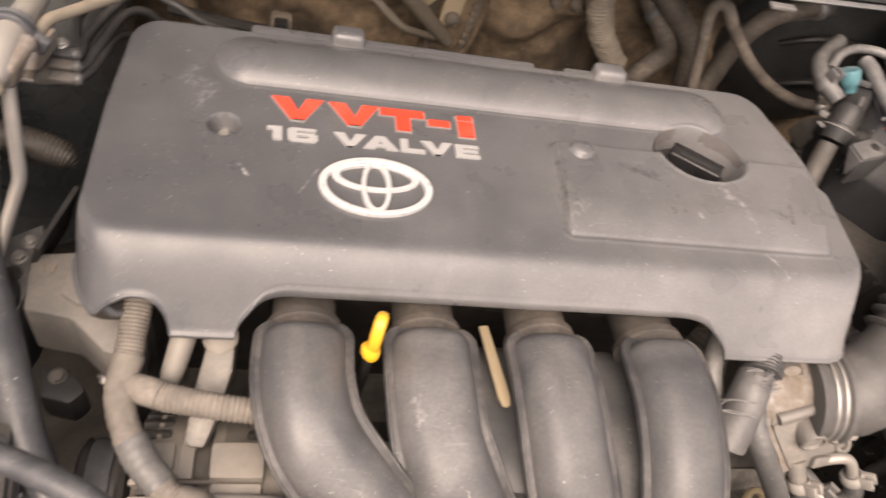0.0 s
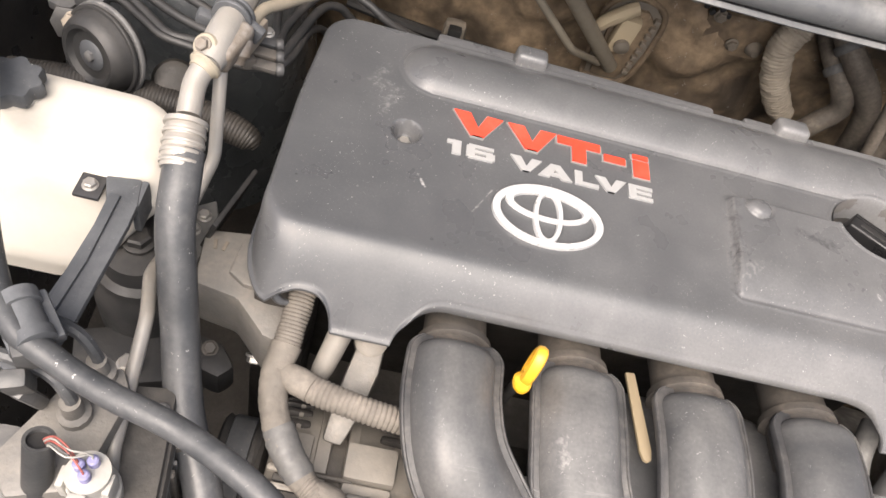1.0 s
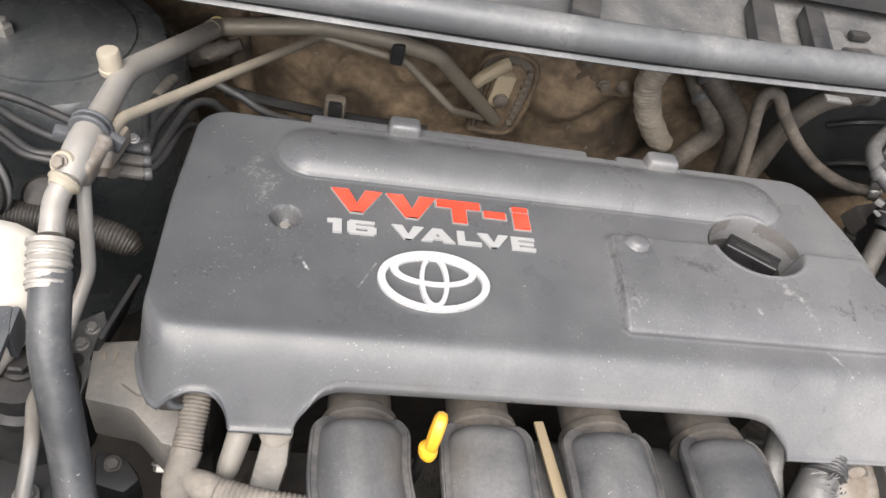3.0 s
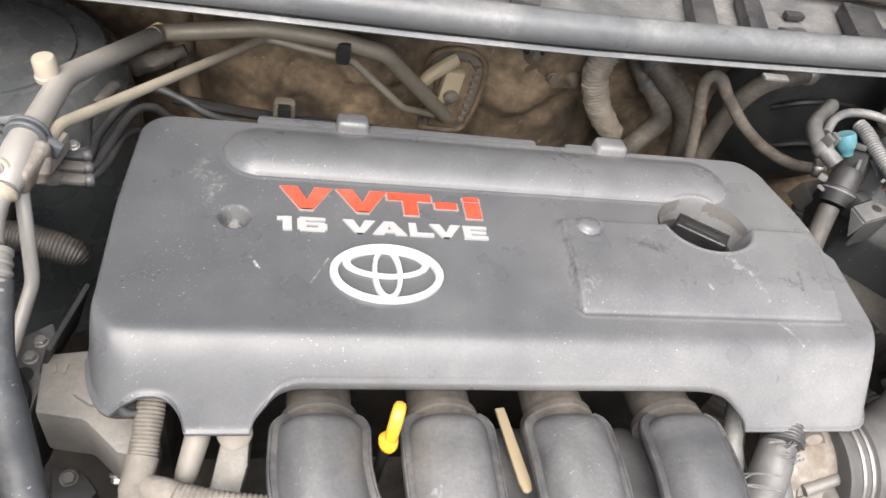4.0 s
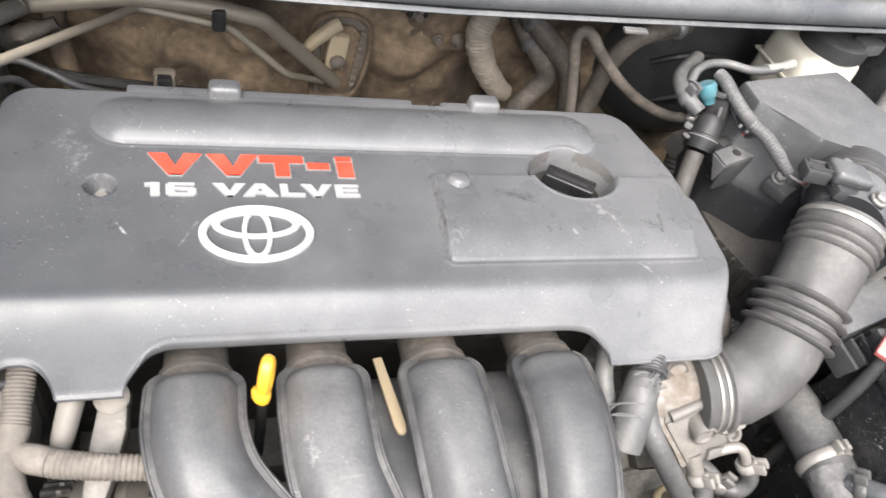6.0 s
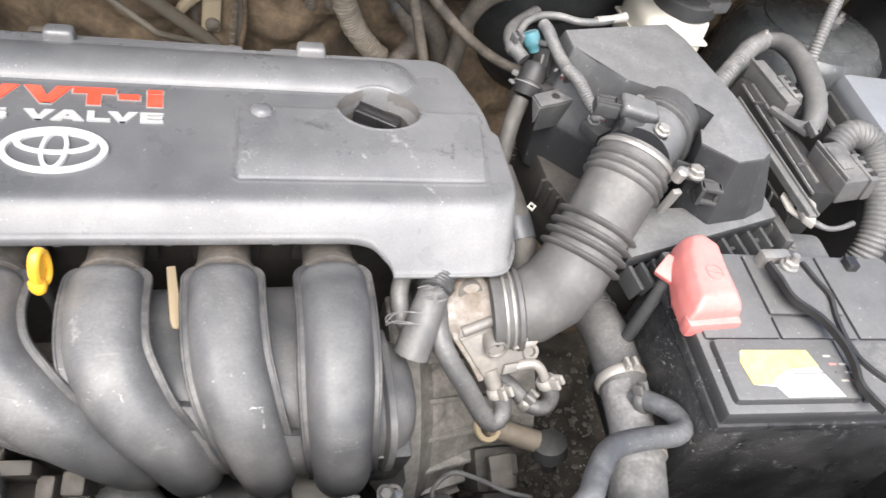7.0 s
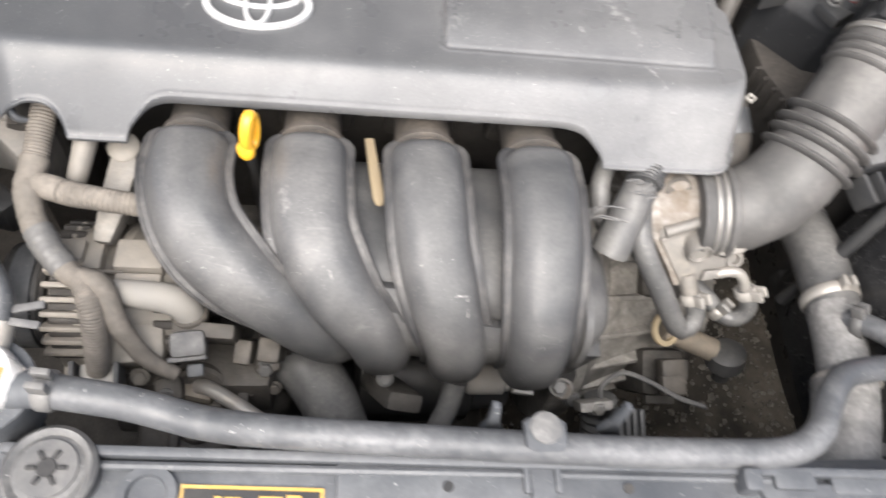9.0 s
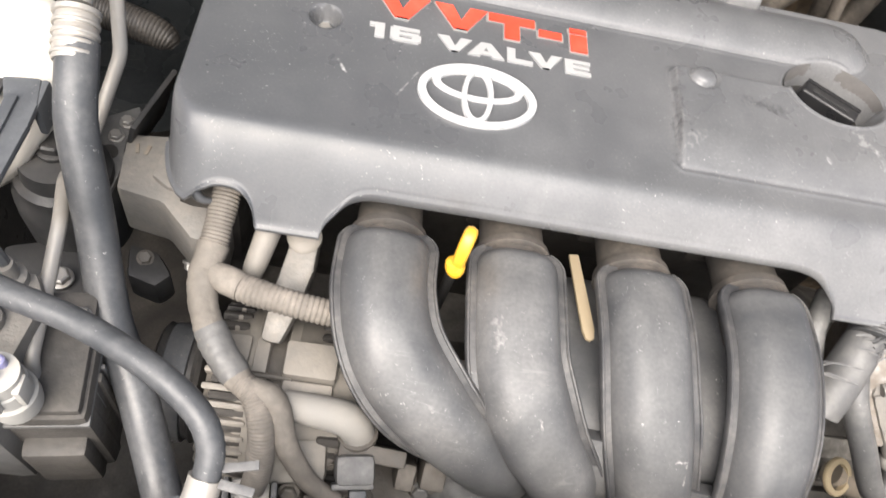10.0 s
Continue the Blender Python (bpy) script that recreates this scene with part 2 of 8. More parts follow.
EMBLEM = dusty("chromed_emblem", (0.56, 0.56, 0.555), (0.42, 0.41, 0.40), 0.25, 0.35, metal=0.2, bump=0.05, big=40)
RED_CAP = dusty("faded_red_plastic", (0.55, 0.10, 0.09), (0.60, 0.36, 0.33), 0.6, 0.5, bump=0.05, specks=0.1, big=12, low=0.7, coarse=0.4)
YELLOW = dusty("yellow_plastic", (0.85, 0.44, 0.025), (0.72, 0.50, 0.18), 0.2, 0.35, bump=0.05)
TAN = dusty("tan_plastic", (0.28, 0.22, 0.135), (0.27, 0.225, 0.165), 0.4, 0.6)
# dust left off steep sides, which paints in the shade on them
LID = dusty("dusty_grey_plastic", (0.024, 0.025, 0.027), (0.285, 0.283, 0.278), 0.52, 0.45, bump=0.05, tilt_tone=1.0, specks=0.3, low=0.75, coarse=0.5)
CAP_BLACK = dusty("oil_cap_black", (0.010, 0.010, 0.011), (0.18, 0.17, 0.155), 0.10, 0.38, bump=0.06)
WHITE = dusty("pale_plastic", (0.40, 0.39, 0.365), (0.34, 0.31, 0.265), 0.5, 0.5, big=40)
GREY = dusty("grey_plastic", (0.085, 0.085, 0.086), (0.26, 0.25, 0.23), 0.5, 0.5, big=25)
HOSE_COOL = dusty("cool_grey_hose", (0.050, 0.053, 0.058), (0.30, 0.30, 0.30), 0.42, 0.45, specks=0.3, big=20, tilt_tone=0.2)
# lighter copy of the hose rubber, to lift the lower hose out of shade
HOSE_PALE = dusty("pale_hose", (0.085, 0.084, 0.083), (0.36, 0.35, 0.335), 0.75, 0.6, big=30, tilt_tone=0.05)
PAPER = dusty("white_label", (0.66, 0.66, 0.64), (0.55, 0.53, 0.48), 0.25, 0.5, bump=0.03)
BEIGE_CAP = dusty("beige_plastic_cap", (0.31, 0.275, 0.215), (0.33, 0.29, 0.225), 0.5, 0.6, bump=0.2, big=60)
TEAL = dusty("teal_plastic", (0.03, 0.15, 0.18), (0.22, 0.26, 0.265), 0.55, 0.5, big=60)
PURPLE = dusty("lilac_plastic", (0.22, 0.21, 0.40), (0.40, 0.39, 0.47), 0.35, 0.5)
BRASS = dusty("worn_beige_brass", (0.50, 0.41, 0.26), (0.44, 0.36, 0.26), 0.5, 0.55, metal=0.15)
BATTERY = dusty("battery_plastic", (0.011, 0.0115, 0.013), (0.22, 0.215, 0.21), 0.20, 0.36, specks=2.6, grain=200, scratch=0.4, tilt_tone=0.15)
SEAL = dusty("cowl_seal", (0.075, 0.08, 0.085), (0.30, 0.295, 0.285), 0.42, 0.38)
COWL = dusty("dusty_cowl", (0.055, 0.058, 0.062), (0.26, 0.25, 0.235), 0.5, 0.5, big=12, specks=0.3)
BUMPER = dusty("grey_body_paint", (0.24, 0.27, 0.31), (0.4, 0.41, 0.42), 0.25, 0.28, bump=0.03)
# gravel darkened in colour for the car's shade over it
GRAVEL = dusty("gravel", (0.030, 0.027, 0.023), (0.13, 0.112, 0.09), 0.8, 0.95, bump=1.0, grain=45, big=9, low=0.0, specks=0.8)
COPPER = dusty("wire_red", (0.34, 0.075, 0.06), (0.4, 0.25, 0.22), 0.35, 0.5)


# ---- building helpers ----
def finish(bm, name, material, angle=38):
    me = bpy.data.meshes.new(name)
    bmesh.ops.recalc_face_normals(bm, faces=bm.faces)
    bm.to_mesh(me)
    bm.free()
    me.materials.append(material)
    me.polygons.foreach_set("use_smooth", [True] * len(me.polygons))
    me.set_sharp_from_angle(angle=radians(angle))
    return me


def origin_of(ob):
    place = Vector((0, 0, 0))
    while ob:
        place += ob.location
        ob = ob.parent
    return place


def part(name, bm, material, parent, label="", angle=38):
    """One mesh object, made in world metres, under a thing or a part."""
    bmesh.ops.translate(bm, verts=bm.verts, vec=-origin_of(parent))
    ob = new(name, finish(bm, name, material, angle))
    ob.parent = parent
    return tagged(ob, label)


def thing(name, at, label, category, group="", kind=""):
    ob = new(name)
    ob.empty_display_size = 0.02
    ob.location = at
    return tagged(ob, label, category, group, kind)


def solo(name, bm, material, label, category, group="", kind="", angle=38):
    low = min(v.co.z for v in bm.verts)
    mid = sum((v.co for v in bm.verts), Vector()) / len(bm.verts)
    at = Vector((mid.x, mid.y, low))
    bmesh.ops.translate(bm, verts=bm.verts, vec=-at)
    ob = new(name, finish(bm, name, material, angle))
    ob.location = at
    return tagged(ob, label, category, group, kind)


def smooth_path(points, step):
    """Catmull-Rom through the points, at even steps."""
    p = [Vector(q) for q in points]
    p = [2 * p[0] - p[1]] + p + [2 * p[-1] - p[-2]]
    fine = []
    for i in range(1, len(p) - 2):
        a, b, c, d = p[i - 1:i + 3]
        for s in range(12):
            u = s / 12
            fine.append((0.5 * (2 * b + (c - a) * u + (2 * a - 5 * b + 4 * c - d) * u * u + (3 * b - a - 3 * c + d) * u ** 3), i - 1 + u))
    fine.append((p[-2], len(points) - 1.0))
    out, gone = [fine[0]], 0.0
    for (a, ka), (b, kb) in zip(fine, fine[1:]):
        length = (b - a).length
        while length > 1e-9 and gone + length >= step:
            f = (step - gone) / length
            a, ka = a.lerp(b, f), ka + (kb - ka) * f
            out.append((a, ka))
            length, gone = (b - a).length, 0.0
        gone += length
    if (out[-1][0] - fine[-1][0]).length > step * 0.3:
        out.append(fine[-1])
    return out


def fillet(points, r=0.02):
    """Straight runs with tight bends, as points for smooth_path."""
    p = [Vector(q) for q in points]
    out = [p[0], p[0].lerp(p[1], 0.1)]
    for a, b, c in zip(p, p[1:], p[2:]):
        before, after = min(r, (b - a).length * 0.45), min(r, (c - b).length * 0.45)
        u, v = b + (a - b).normalized() * before, b + (c - b).normalized() * after
        out += [u.lerp(a, 0.08)] + [u.lerp(b, f).lerp(b.lerp(v, f), f) for f in (0, 0.25, 0.5, 0.75, 1)] + [v.lerp(c, 0.08)]
    return out + [p[-2].lerp(p[-1], 0.9), p[-1]]


def frames_along(path):
    up, rows = Vector((0.02, 0.03, 1)), []
    for i in range(len(path)):
        ahead = (path[min(i + 1, len(path) - 1)][0] - path[max(i - 1, 0)][0]).normalized()
        side = ahead.cross(up)
        if side.length < 1e-4:
            side = ahead.cross(Vector((1, 0, 0)))
        side.normalize()
        up = side.cross(ahead).normalized()
        rows.append((path[i][0], side, up, path[i][1]))
    return rows


def loft(bm, rings, cap=True, closed=True):
    made = [[bm.verts.new(q) for q in ring] for ring in rings]
    for a, b in zip(made, made[1:]):
        m = len(a)
        for i in range(m if closed else m - 1):
            j = (i + 1) % m
            bm.faces.new((a[i], a[j], b[j], b[i]))
    if cap and closed:
        bm.faces.new(made[0][::-1])
        bm.faces.new(made[-1])
    return made


def tube(points, r, seg=14, ridge=0.0, pitch=0.0, wobble=0.0, bm=None):
    """A hose or pipe; ridge and pitch make it corrugated, wobble unevenly wound."""
    bm = bm or bmesh.new()
    biggest = max(r) if isinstance(r, (list, tuple)) else r
    step = pitch / 4 if pitch else max(biggest * 0.7, 0.0035)
    rows, rings = frames_along(smooth_path(points, step)), []
    for i, (c, side, up, key) in enumerate(rows):
        if isinstance(r, (list, tuple)):
            lo = min(int(key), len(r) - 2)
            radius = r[lo] + (r[lo + 1] - r[lo]) * min(key - lo, 1)
        else:
            radius = r
        if pitch:
            radius += ridge * (0.0, 0.7, 1.0, 0.7)[i % 4]
        ring = []
        for s in range(seg):
            a = 2 * math.pi * s / seg
            q = radius * (1 + (wobble * noise.noise((c + side * radius * math.cos(a) + up * radius * math.sin(a)) * 130) if wobble else 0))
            ring.append(c + side * q * math.cos(a) + up * q * math.sin(a))
        rings.append(ring)
    loft(bm, rings)
    return bm


def axis_frame(way):
    way = Vector(way).normalized()
    side = way.cross(Vector((0, 0, 1)))
    if side.length < 1e-3:
        side = Vector((1, 0, 0))
    side.normalize()
    return side, way.cross(side).normalized() * -1, way


def lathe(at, way, profile, seg=28, bm=None):
    """Turned body: profile rows of (distance along way, radius)."""
    bm = bm or bmesh.new()
    side, up, way = axis_frame(way)
    at = Vector(at)
    loft(bm, [[at + way * d + (side * math.cos(2 * math.pi * s / seg) + up * math.sin(2 * math.pi * s / seg)) * max(r, 0.0002) for s in range(seg)] for d, r in profile])
    return bm


def ring_solid(at, way, r_out, r_in, depth, seg=32, bm=None):
    """A flat ring or washer."""
    bm = bm or bmesh.new()
    side, up, way = axis_frame(way)
    at = Vector(at)
    rows = [(0, r_out - depth * 0.15), (depth * 0.2, r_out), (depth * 0.8, r_out), (depth, r_out - depth * 0.15), (depth, r_in), (0, r_in)]
    made = [[bm.verts.new(at + way * d + (side * math.cos(2 * math.pi * s / seg) + up * math.sin(2 * math.pi * s / seg)) * r) for s in range(seg)] for d, r in rows]
    made.append(made[0])
    for a, b in zip(made, made[1:]):
        for i in range(seg):
            j = (i + 1) % seg
            bm.faces.new((a[i], a[j], b[j], b[i]))
    return bm


def rbox(at, size, bevel=0.003, turn=(0, 0, 0), taper=1.0, segs=2, bm=None):
    """A bevelled block centred on at; taper shrinks its top."""
    own = bmesh.new()
    bmesh.ops.create_cube(own, size=1)
    for v in own.verts:
        f = taper if v.co.z > 0 else 1
        v.co = Vector((v.co.x * size[0] * f, v.co.y * size[1] * f, v.co.z * size[2]))
    if bevel:
        bmesh.ops.bevel(own, geom=own.edges[:], offset=min(bevel, min(size) * 0.45), segments=segs, affect="EDGES", profile=0.6)
    bmesh.ops.transform(own, matrix=pose(*at, *turn), verts=own.verts)
    return own if bm is None else join(bm, own)


def join(bm, other):
    me = bpy.data.meshes.new("join")
    other.to_mesh(me)
    other.free()
    bm.from_mesh(me)
    bpy.data.meshes.remove(me)
    return bm


def prism(poly, z0, z1, bevel=0.003, m=None, segs=2):
    """A plate of any outline between two heights."""
    bm = bmesh.new()
    low = [bm.verts.new((x, y, z0)) for x, y in poly]
    face = bm.faces.new(low)
    made = bmesh.ops.extrude_face_region(bm, geom=[face])
    bmesh.ops.translate(bm, verts=[g for g in made["geom"] if isinstance(g, bmesh.types.BMVert)], vec=(0, 0, z1 - z0))
    bmesh.ops.recalc_face_normals(bm, faces=bm.faces)
    if bevel:
        bmesh.ops.bevel(bm, geom=bm.edges[:], offset=bevel, segments=segs, affect="EDGES", profile=0.6)
    if m:
        bmesh.ops.transform(bm, matrix=m, verts=bm.verts)
    return bm


def bolt(parent, at, way=(0, 0, 1), r=0.006, material=None, name="bolt"):
    """A flanged hexagon bolt head."""
    side, up, way = axis_frame(way)
    bm = lathe(at, way, [(0, r * 1.25), (r * 0.3, r * 1.25), (r * 0.4, r * 1.0)], 16)
    base = Vector(at)
    rings = [[base + way * d + (side * math.cos(math.pi * s / 3) + up * math.sin(math.pi * s / 3)) * q for s in range(6)] for d, q in ((0, r), (r * 1.0, r), (r * 1.15, r * 0.8))]
    loft(bm, rings)
    return part(name, bm, material or STEEL, parent)


def spring_clip(parent, at, way, r, material=None):
    """A hose clamp band with two raised ears."""
    side, up, way = axis_frame(way)
    bm = ring_solid(Vector(at) - way * 0.005, way, r + 0.0015, r - 0.001, 0.010)
    for s in (-1, 1):
        ear = rbox((0, 0, 0), (0.004, 0.010, 0.010), 0.001)
        bmesh.ops.transform(ear, matrix=Matrix.Translation(Vector(at) + up * (r + 0.004) + side * 0.004 * s) @ Matrix((side, way, up)).transposed().to_4x4(), verts=ear.verts)
        join(bm, ear)
    return part("hose_clamp", bm, material or STEEL, parent, "spring steel hose clamp")


def smoothstep(a, b, x):
    u = min(max((x - a) / (b - a), 0.0), 1.0)
    return u * u * (3 - 2 * u)


# ---- the large structure ----
def sheet(name, nx, ny, place, material, label, category):
    """A relief sheet: place(u, v) gives each point."""
    bm = bmesh.new()
    loft(bm, [[place(i / nx, j / ny) for i in range(nx + 1)] for j in range(ny + 1)], cap=False, closed=False)
    return solo(name, bm, material, label, category, kind="structure")


def ground_at(u, v):
    x, y = (u - 0.5), (v - 0.5)
    return Vector((60 * x * abs(x) * 30 + 3 * x, 60 * y * abs(y) * 30 + 3 * y, 0.012 * noise.noise(Vector((x * 90, y * 90, 0)))))


sheet("ground", 80, 80, ground_at, GRAVEL, "dusty brown gravel ground under the car", "ground")

# loose stones on the ground beside the gearbox
stone_random = random.Random(5)
stone_points, stone_faces = [], []
for i in range(2600):
    cx, cy, r = stone_random.uniform(0.30, 1.02), stone_random.uniform(-0.45, 0.35), 0.0025 + 0.007 * stone_random.random() ** 3
    turn, first = stone_random.uniform(0, 3.1), len(stone_points)
    for k in range(5):
        a, g = turn + k * 1.2566, r * stone_random.uniform(0.7, 1.25)
        stone_points.append((cx + g * math.cos(a), cy + g * math.sin(a), 0.002 + 0.3 * r))
    stone_points += [(cx + 0.3 * r, cy, 0.003 + r * stone_random.uniform(0.7, 1.2)), (cx, cy, -0.004)]
    for k in range(5):
        stone_faces += [(first + k, first + (k + 1) % 5, first + 5), (first + (k + 1) % 5, first + k, first + 6)]
stone_mesh = bpy.data.meshes.new("loose_gravel")
stone_mesh.from_pydata(stone_points, [], stone_faces)
stone_mesh.materials.append(PEBBLE)
tagged(new("loose_gravel", stone_mesh), "loose pale gravel scattered on the ground under the car", "gravel", kind="stuff")


def firewall_at(u, v):
    x, z = -0.75 + 2.0 * u, 1.03 * v
    y = 0.41 - 0.10 * smoothstep(0.90, 1.02, z) + 0.05 * smoothstep(-0.05, -0.3, x) + 0.014 * noise.noise(Vector((x * 7, z * 7, 3))) + 0.009 * noise.noise(Vector((x * 19, z * 19, 8))) + 0.004 * noise.noise(Vector((x * 55, z * 55, 2))) + 0.010 * smoothstep(0.25, 0.5, noise.noise(Vector((x * 11, z * 8, 6))))
    y -= 0.018 * (1 - smoothstep(0.03, 0.07, math.hypot((x - 0.19) * 0.8, z - 0.80)))
    y -= 0.012 * (1 - smoothstep(0.03, 0.06, math.hypot(x - 0.02, (z - 0.80) * 1.4)))
    y += 0.015 * (1 - smoothstep(0.005, 0.03, abs(x - 0.155)))
    return Vector((x, y, z))


sheet("wall_firewall", 280, 170, firewall_at, FIREWALL, "brown dusty insulated bulkhead behind the engine", "bulkhead")


# wing walls run unseen down to the ground, to block light below
def side_wall(name, x, lean, label):
    def at(u, v):
        y, z = -0.55 + 1.13 * u, 0.94 * v
        return Vector((x + lean * (1 - v) + 0.01 * noise.noise(Vector((y * 6, z * 6, x))), y, z))
    return sheet(name, 60, 40, at, PAINT, label, "inner wing")


side_wall("wall_wing_passenger", -0.56, 0.12, "dark painted inner wing beside the coolant tank")
side_wall("wall_wing_driver", 1.06, -0.10, "dark painted inner wing beside the battery")

# black sheet added out of sight, so the gaps above it stay dark
solo("floor_gap_sheet", rbox((-0.14, 0.0, 0.24), (0.86, 0.9, 0.02), 0.008), DEEP_BLACK, "plain black sheet added below the engine to keep gaps dark", "undertray", kind="structure")

# sills that close the bay at the top of the wings
for name, x in (("wing_ledge_passenger", -0.66), ("wing_ledge_driver", 1.16)):
    solo(name, rbox((x, 0.05, 0.945), (0.2, 1.1, 0.05), 0.02), PAINT, "dark painted wing ledge along the engine bay", "wing", kind="structure")

# the raised hood over the bay, unseen, tilted to shape the light
def hood_at(u, v):
    x = -0.62 + 1.7 * u
    far = 1.0 * v
    return Vector((x, 0.44 - 0.27 * far + 0.05 * (2 * u - 1) ** 2, 1.04 + 0.95 * far + 0.02 * math.sin(math.pi * u)))


sheet("hood", 30, 20, hood_at, PAINT, "dark painted underside of the raised hood", "hood")

# cowl: seal rail, panel behind it, ribs and slots
cowl = thing("cowl", (0.2, 0.3, 0.95), "dusty cowl with a grey rubber seal rail", "cowl", kind="structure")
rail_points = [(-0.62, 0.235, 0.985), (-0.3, 0.195, 0.995), (-0.09, 0.186, 1.0), (0.034, 0.185, 1.0), (0.17, 0.187, 1.0), (0.33, 0.196, 1.0), (0.5, 0.208, 1.0), (0.75, 0.235, 0.995), (1.1, 0.29, 0.98)]
part("seal_rail", tube(rail_points, 0.0142, 16), SEAL, cowl, "grey rubber seal rail")
lip = bmesh.new()
rows = [[Vector(p) + Vector(o) for p in rail_points] for o in ((0, -0.010, -0.0125), (0, -0.0135, -0.015), (0, -0.0125, -0.0165), (0, 0.02, -0.019), (0, 0.05, -0.02))]
loft(lip, rows, cap=False, closed=False)
part("lip", lip, SEAL, cowl, "thin folded lip")


def cowl_at(u, v):
    x = -0.6 + 1.7 * u
    front = 0.20 + 0.06 * (x - 0.1) ** 2
    y = front + 0.24 * v
    return Vector((x, y, 0.985 + 0.012 * v + 0.004 * noise.noise(Vector((x * 9, y * 9, 1)))))


panel = bmesh.new()
loft(panel, [[cowl_at(i / 80, j / 12) for i in range(81)] for j in range(13)], cap=False, closed=False)
part("panel", panel, COWL, cowl, "dusty grey cowl panel")
for x, w in ((0.125, 0.026), (0.292, 0.024), (0.345, 0.02), (0.468, 0.034), (0.60, 0.03)):
    part("rib", rbox((x, 0.252, 0.996), (w, 0.078, 0.016), 0.005, (0, 0, -14)), PAINT, cowl, "black rubber rib")
for x, y in ((0.40, 0.268), (0.535, 0.29)):
    part("panel_hole", rbox((x, y, 0.9935), (0.020, 0.010, 0.006), 0.002, (0, 0, 5)), DARK, cowl, "dark slot")
for x, y in ((0.385, 0.240), (0.505, 0.262)):
    part("panel_fold", prism([(-0.016, 0.0), (0.016, -0.008), (0.012, 0.003)], 0, 0.006, 0.001, pose(x, y, 0.990)), PAINT, cowl)
part("upper_trim", rbox((0.2, 0.40, 1.015), (1.7, 0.20, 0.03), 0.01), PLASTIC, cowl, "black plastic cowl trim")
for i in range(9):
    part("slot", rbox((0.16 + 0.011 * i, 0.318, 1.031), (0.005, 0.024, 0.003), 0.001, (0, 0, -20)), DARK, cowl)
part("tab", rbox((0.345, 0.176, 0.982), (0.024, 0.008, 0.003), 0.001), GREY, cowl, "pale clip under the rail")


# ---- engine cover ----
X0, X1, Y0, Y1 = -0.185, 0.386, -0.044, 0.160


def row_ends(y):
    """Left and right ends of the cover's flat top at depth y, with rounded corners."""
    r = 0.022
    left = X0 + 0.004 * smoothstep(0.05, 0.16, y)
    right = X1 - 0.006 - 0.020 * smoothstep(0.045, 0.17, y) ** 1.2 + 0.006 * smoothstep(0.047, 0.036, y)
    for edge, s in ((Y1, 1), (Y0, -1)):
        inside = s * (edge - y)
        if inside < r:
            cut = r - math.sqrt(max(r * r - (r - inside) ** 2, 0))
            left += cut
            right -= cut
    return left, right


def capsule(x, y, ax, bx, cy, r):
    px = min(max(x, ax), bx)
    return math.hypot(x - px, y - cy) - r


PAD_LEFT, PAD_BACK, PAD_FRONT = 0.1405, 0.0635, -0.0290


def pad_right(y):
    return 0.3635 + 0.010 * smoothstep(-0.03, 0.06, y)


def pad_rise(x, y):
    """Raised panel round the filler: steep at its ends and back, rolling down to nothing at the front."""
    r = 0.006
    half_x, half_y = (pad_right(y) - PAD_LEFT) / 2, (PAD_BACK - PAD_FRONT) / 2
    qx, qy = abs(x - (pad_right(y) + PAD_LEFT) / 2) - half_x + r, abs(y - (PAD_BACK + PAD_FRONT) / 2) - half_y + r
    inside = r - math.hypot(max(qx, 0), max(qy, 0)) - min(max(qx, qy), 0)
    u = min(max((y - PAD_FRONT) / 0.034, 0.0), 1.0)
    roll = math.sin(0.5 * math.pi * u)
    wall = smoothstep(0.0, 0.0042, inside)
    ridge = 0.0007 * (1 - smoothstep(0.0, 0.0020, abs(inside + 0.0010)))
    return 0.0085 * wall * roll + ridge


WELL = (0.274, 0.0655)


def cover_height(x, y):
    z = 0.9 - 0.004 * smoothstep(0.05, 0.16, y)
    d = -capsule(x, y, -0.0915, 0.2885, 0.1235, 0.0285)
    if d > 0:
        u = 1 - min(d / 0.0285, 1.0)
        z += 0.0015 * smoothstep(0.0, 0.002, d) + 0.0115 * (math.sqrt(1.9 - u * u) - math.sqrt(0.9)) / (math.sqrt(1.9) - math.sqrt(0.9))
    z += 0.0008 * (1 - smoothstep(0.0, 0.0022, abs(d + 0.0012)))
    z += pad_rise(x, y)
    well = math.hypot((x - WELL[0]) / 0.0405, (y - WELL[1]) / 0.0335)
    z += 0.0010 * (1 - smoothstep(0.0, 0.05, abs(well - 1.03)))
    z -= 0.030 * (1 - smoothstep(0.84, 1.0, well))
    hole = math.hypot(x + 0.107, y - 0.050)
    z -= 0.014 * (1 - smoothstep(0.0088, 0.0112, hole))
    button = math.hypot(x - 0.1645, (y - 0.0535) * 1.1)
    z += 0.0042 * math.sqrt(max(1 - (button / 0.0095) ** 2, 0.0)) - 0.0016 * (1 - smoothstep(0.0, 0.002, abs(button - 0.0105)))
    return z + 0.0005 * noise.noise(Vector((x * 16, y * 16, 5)))


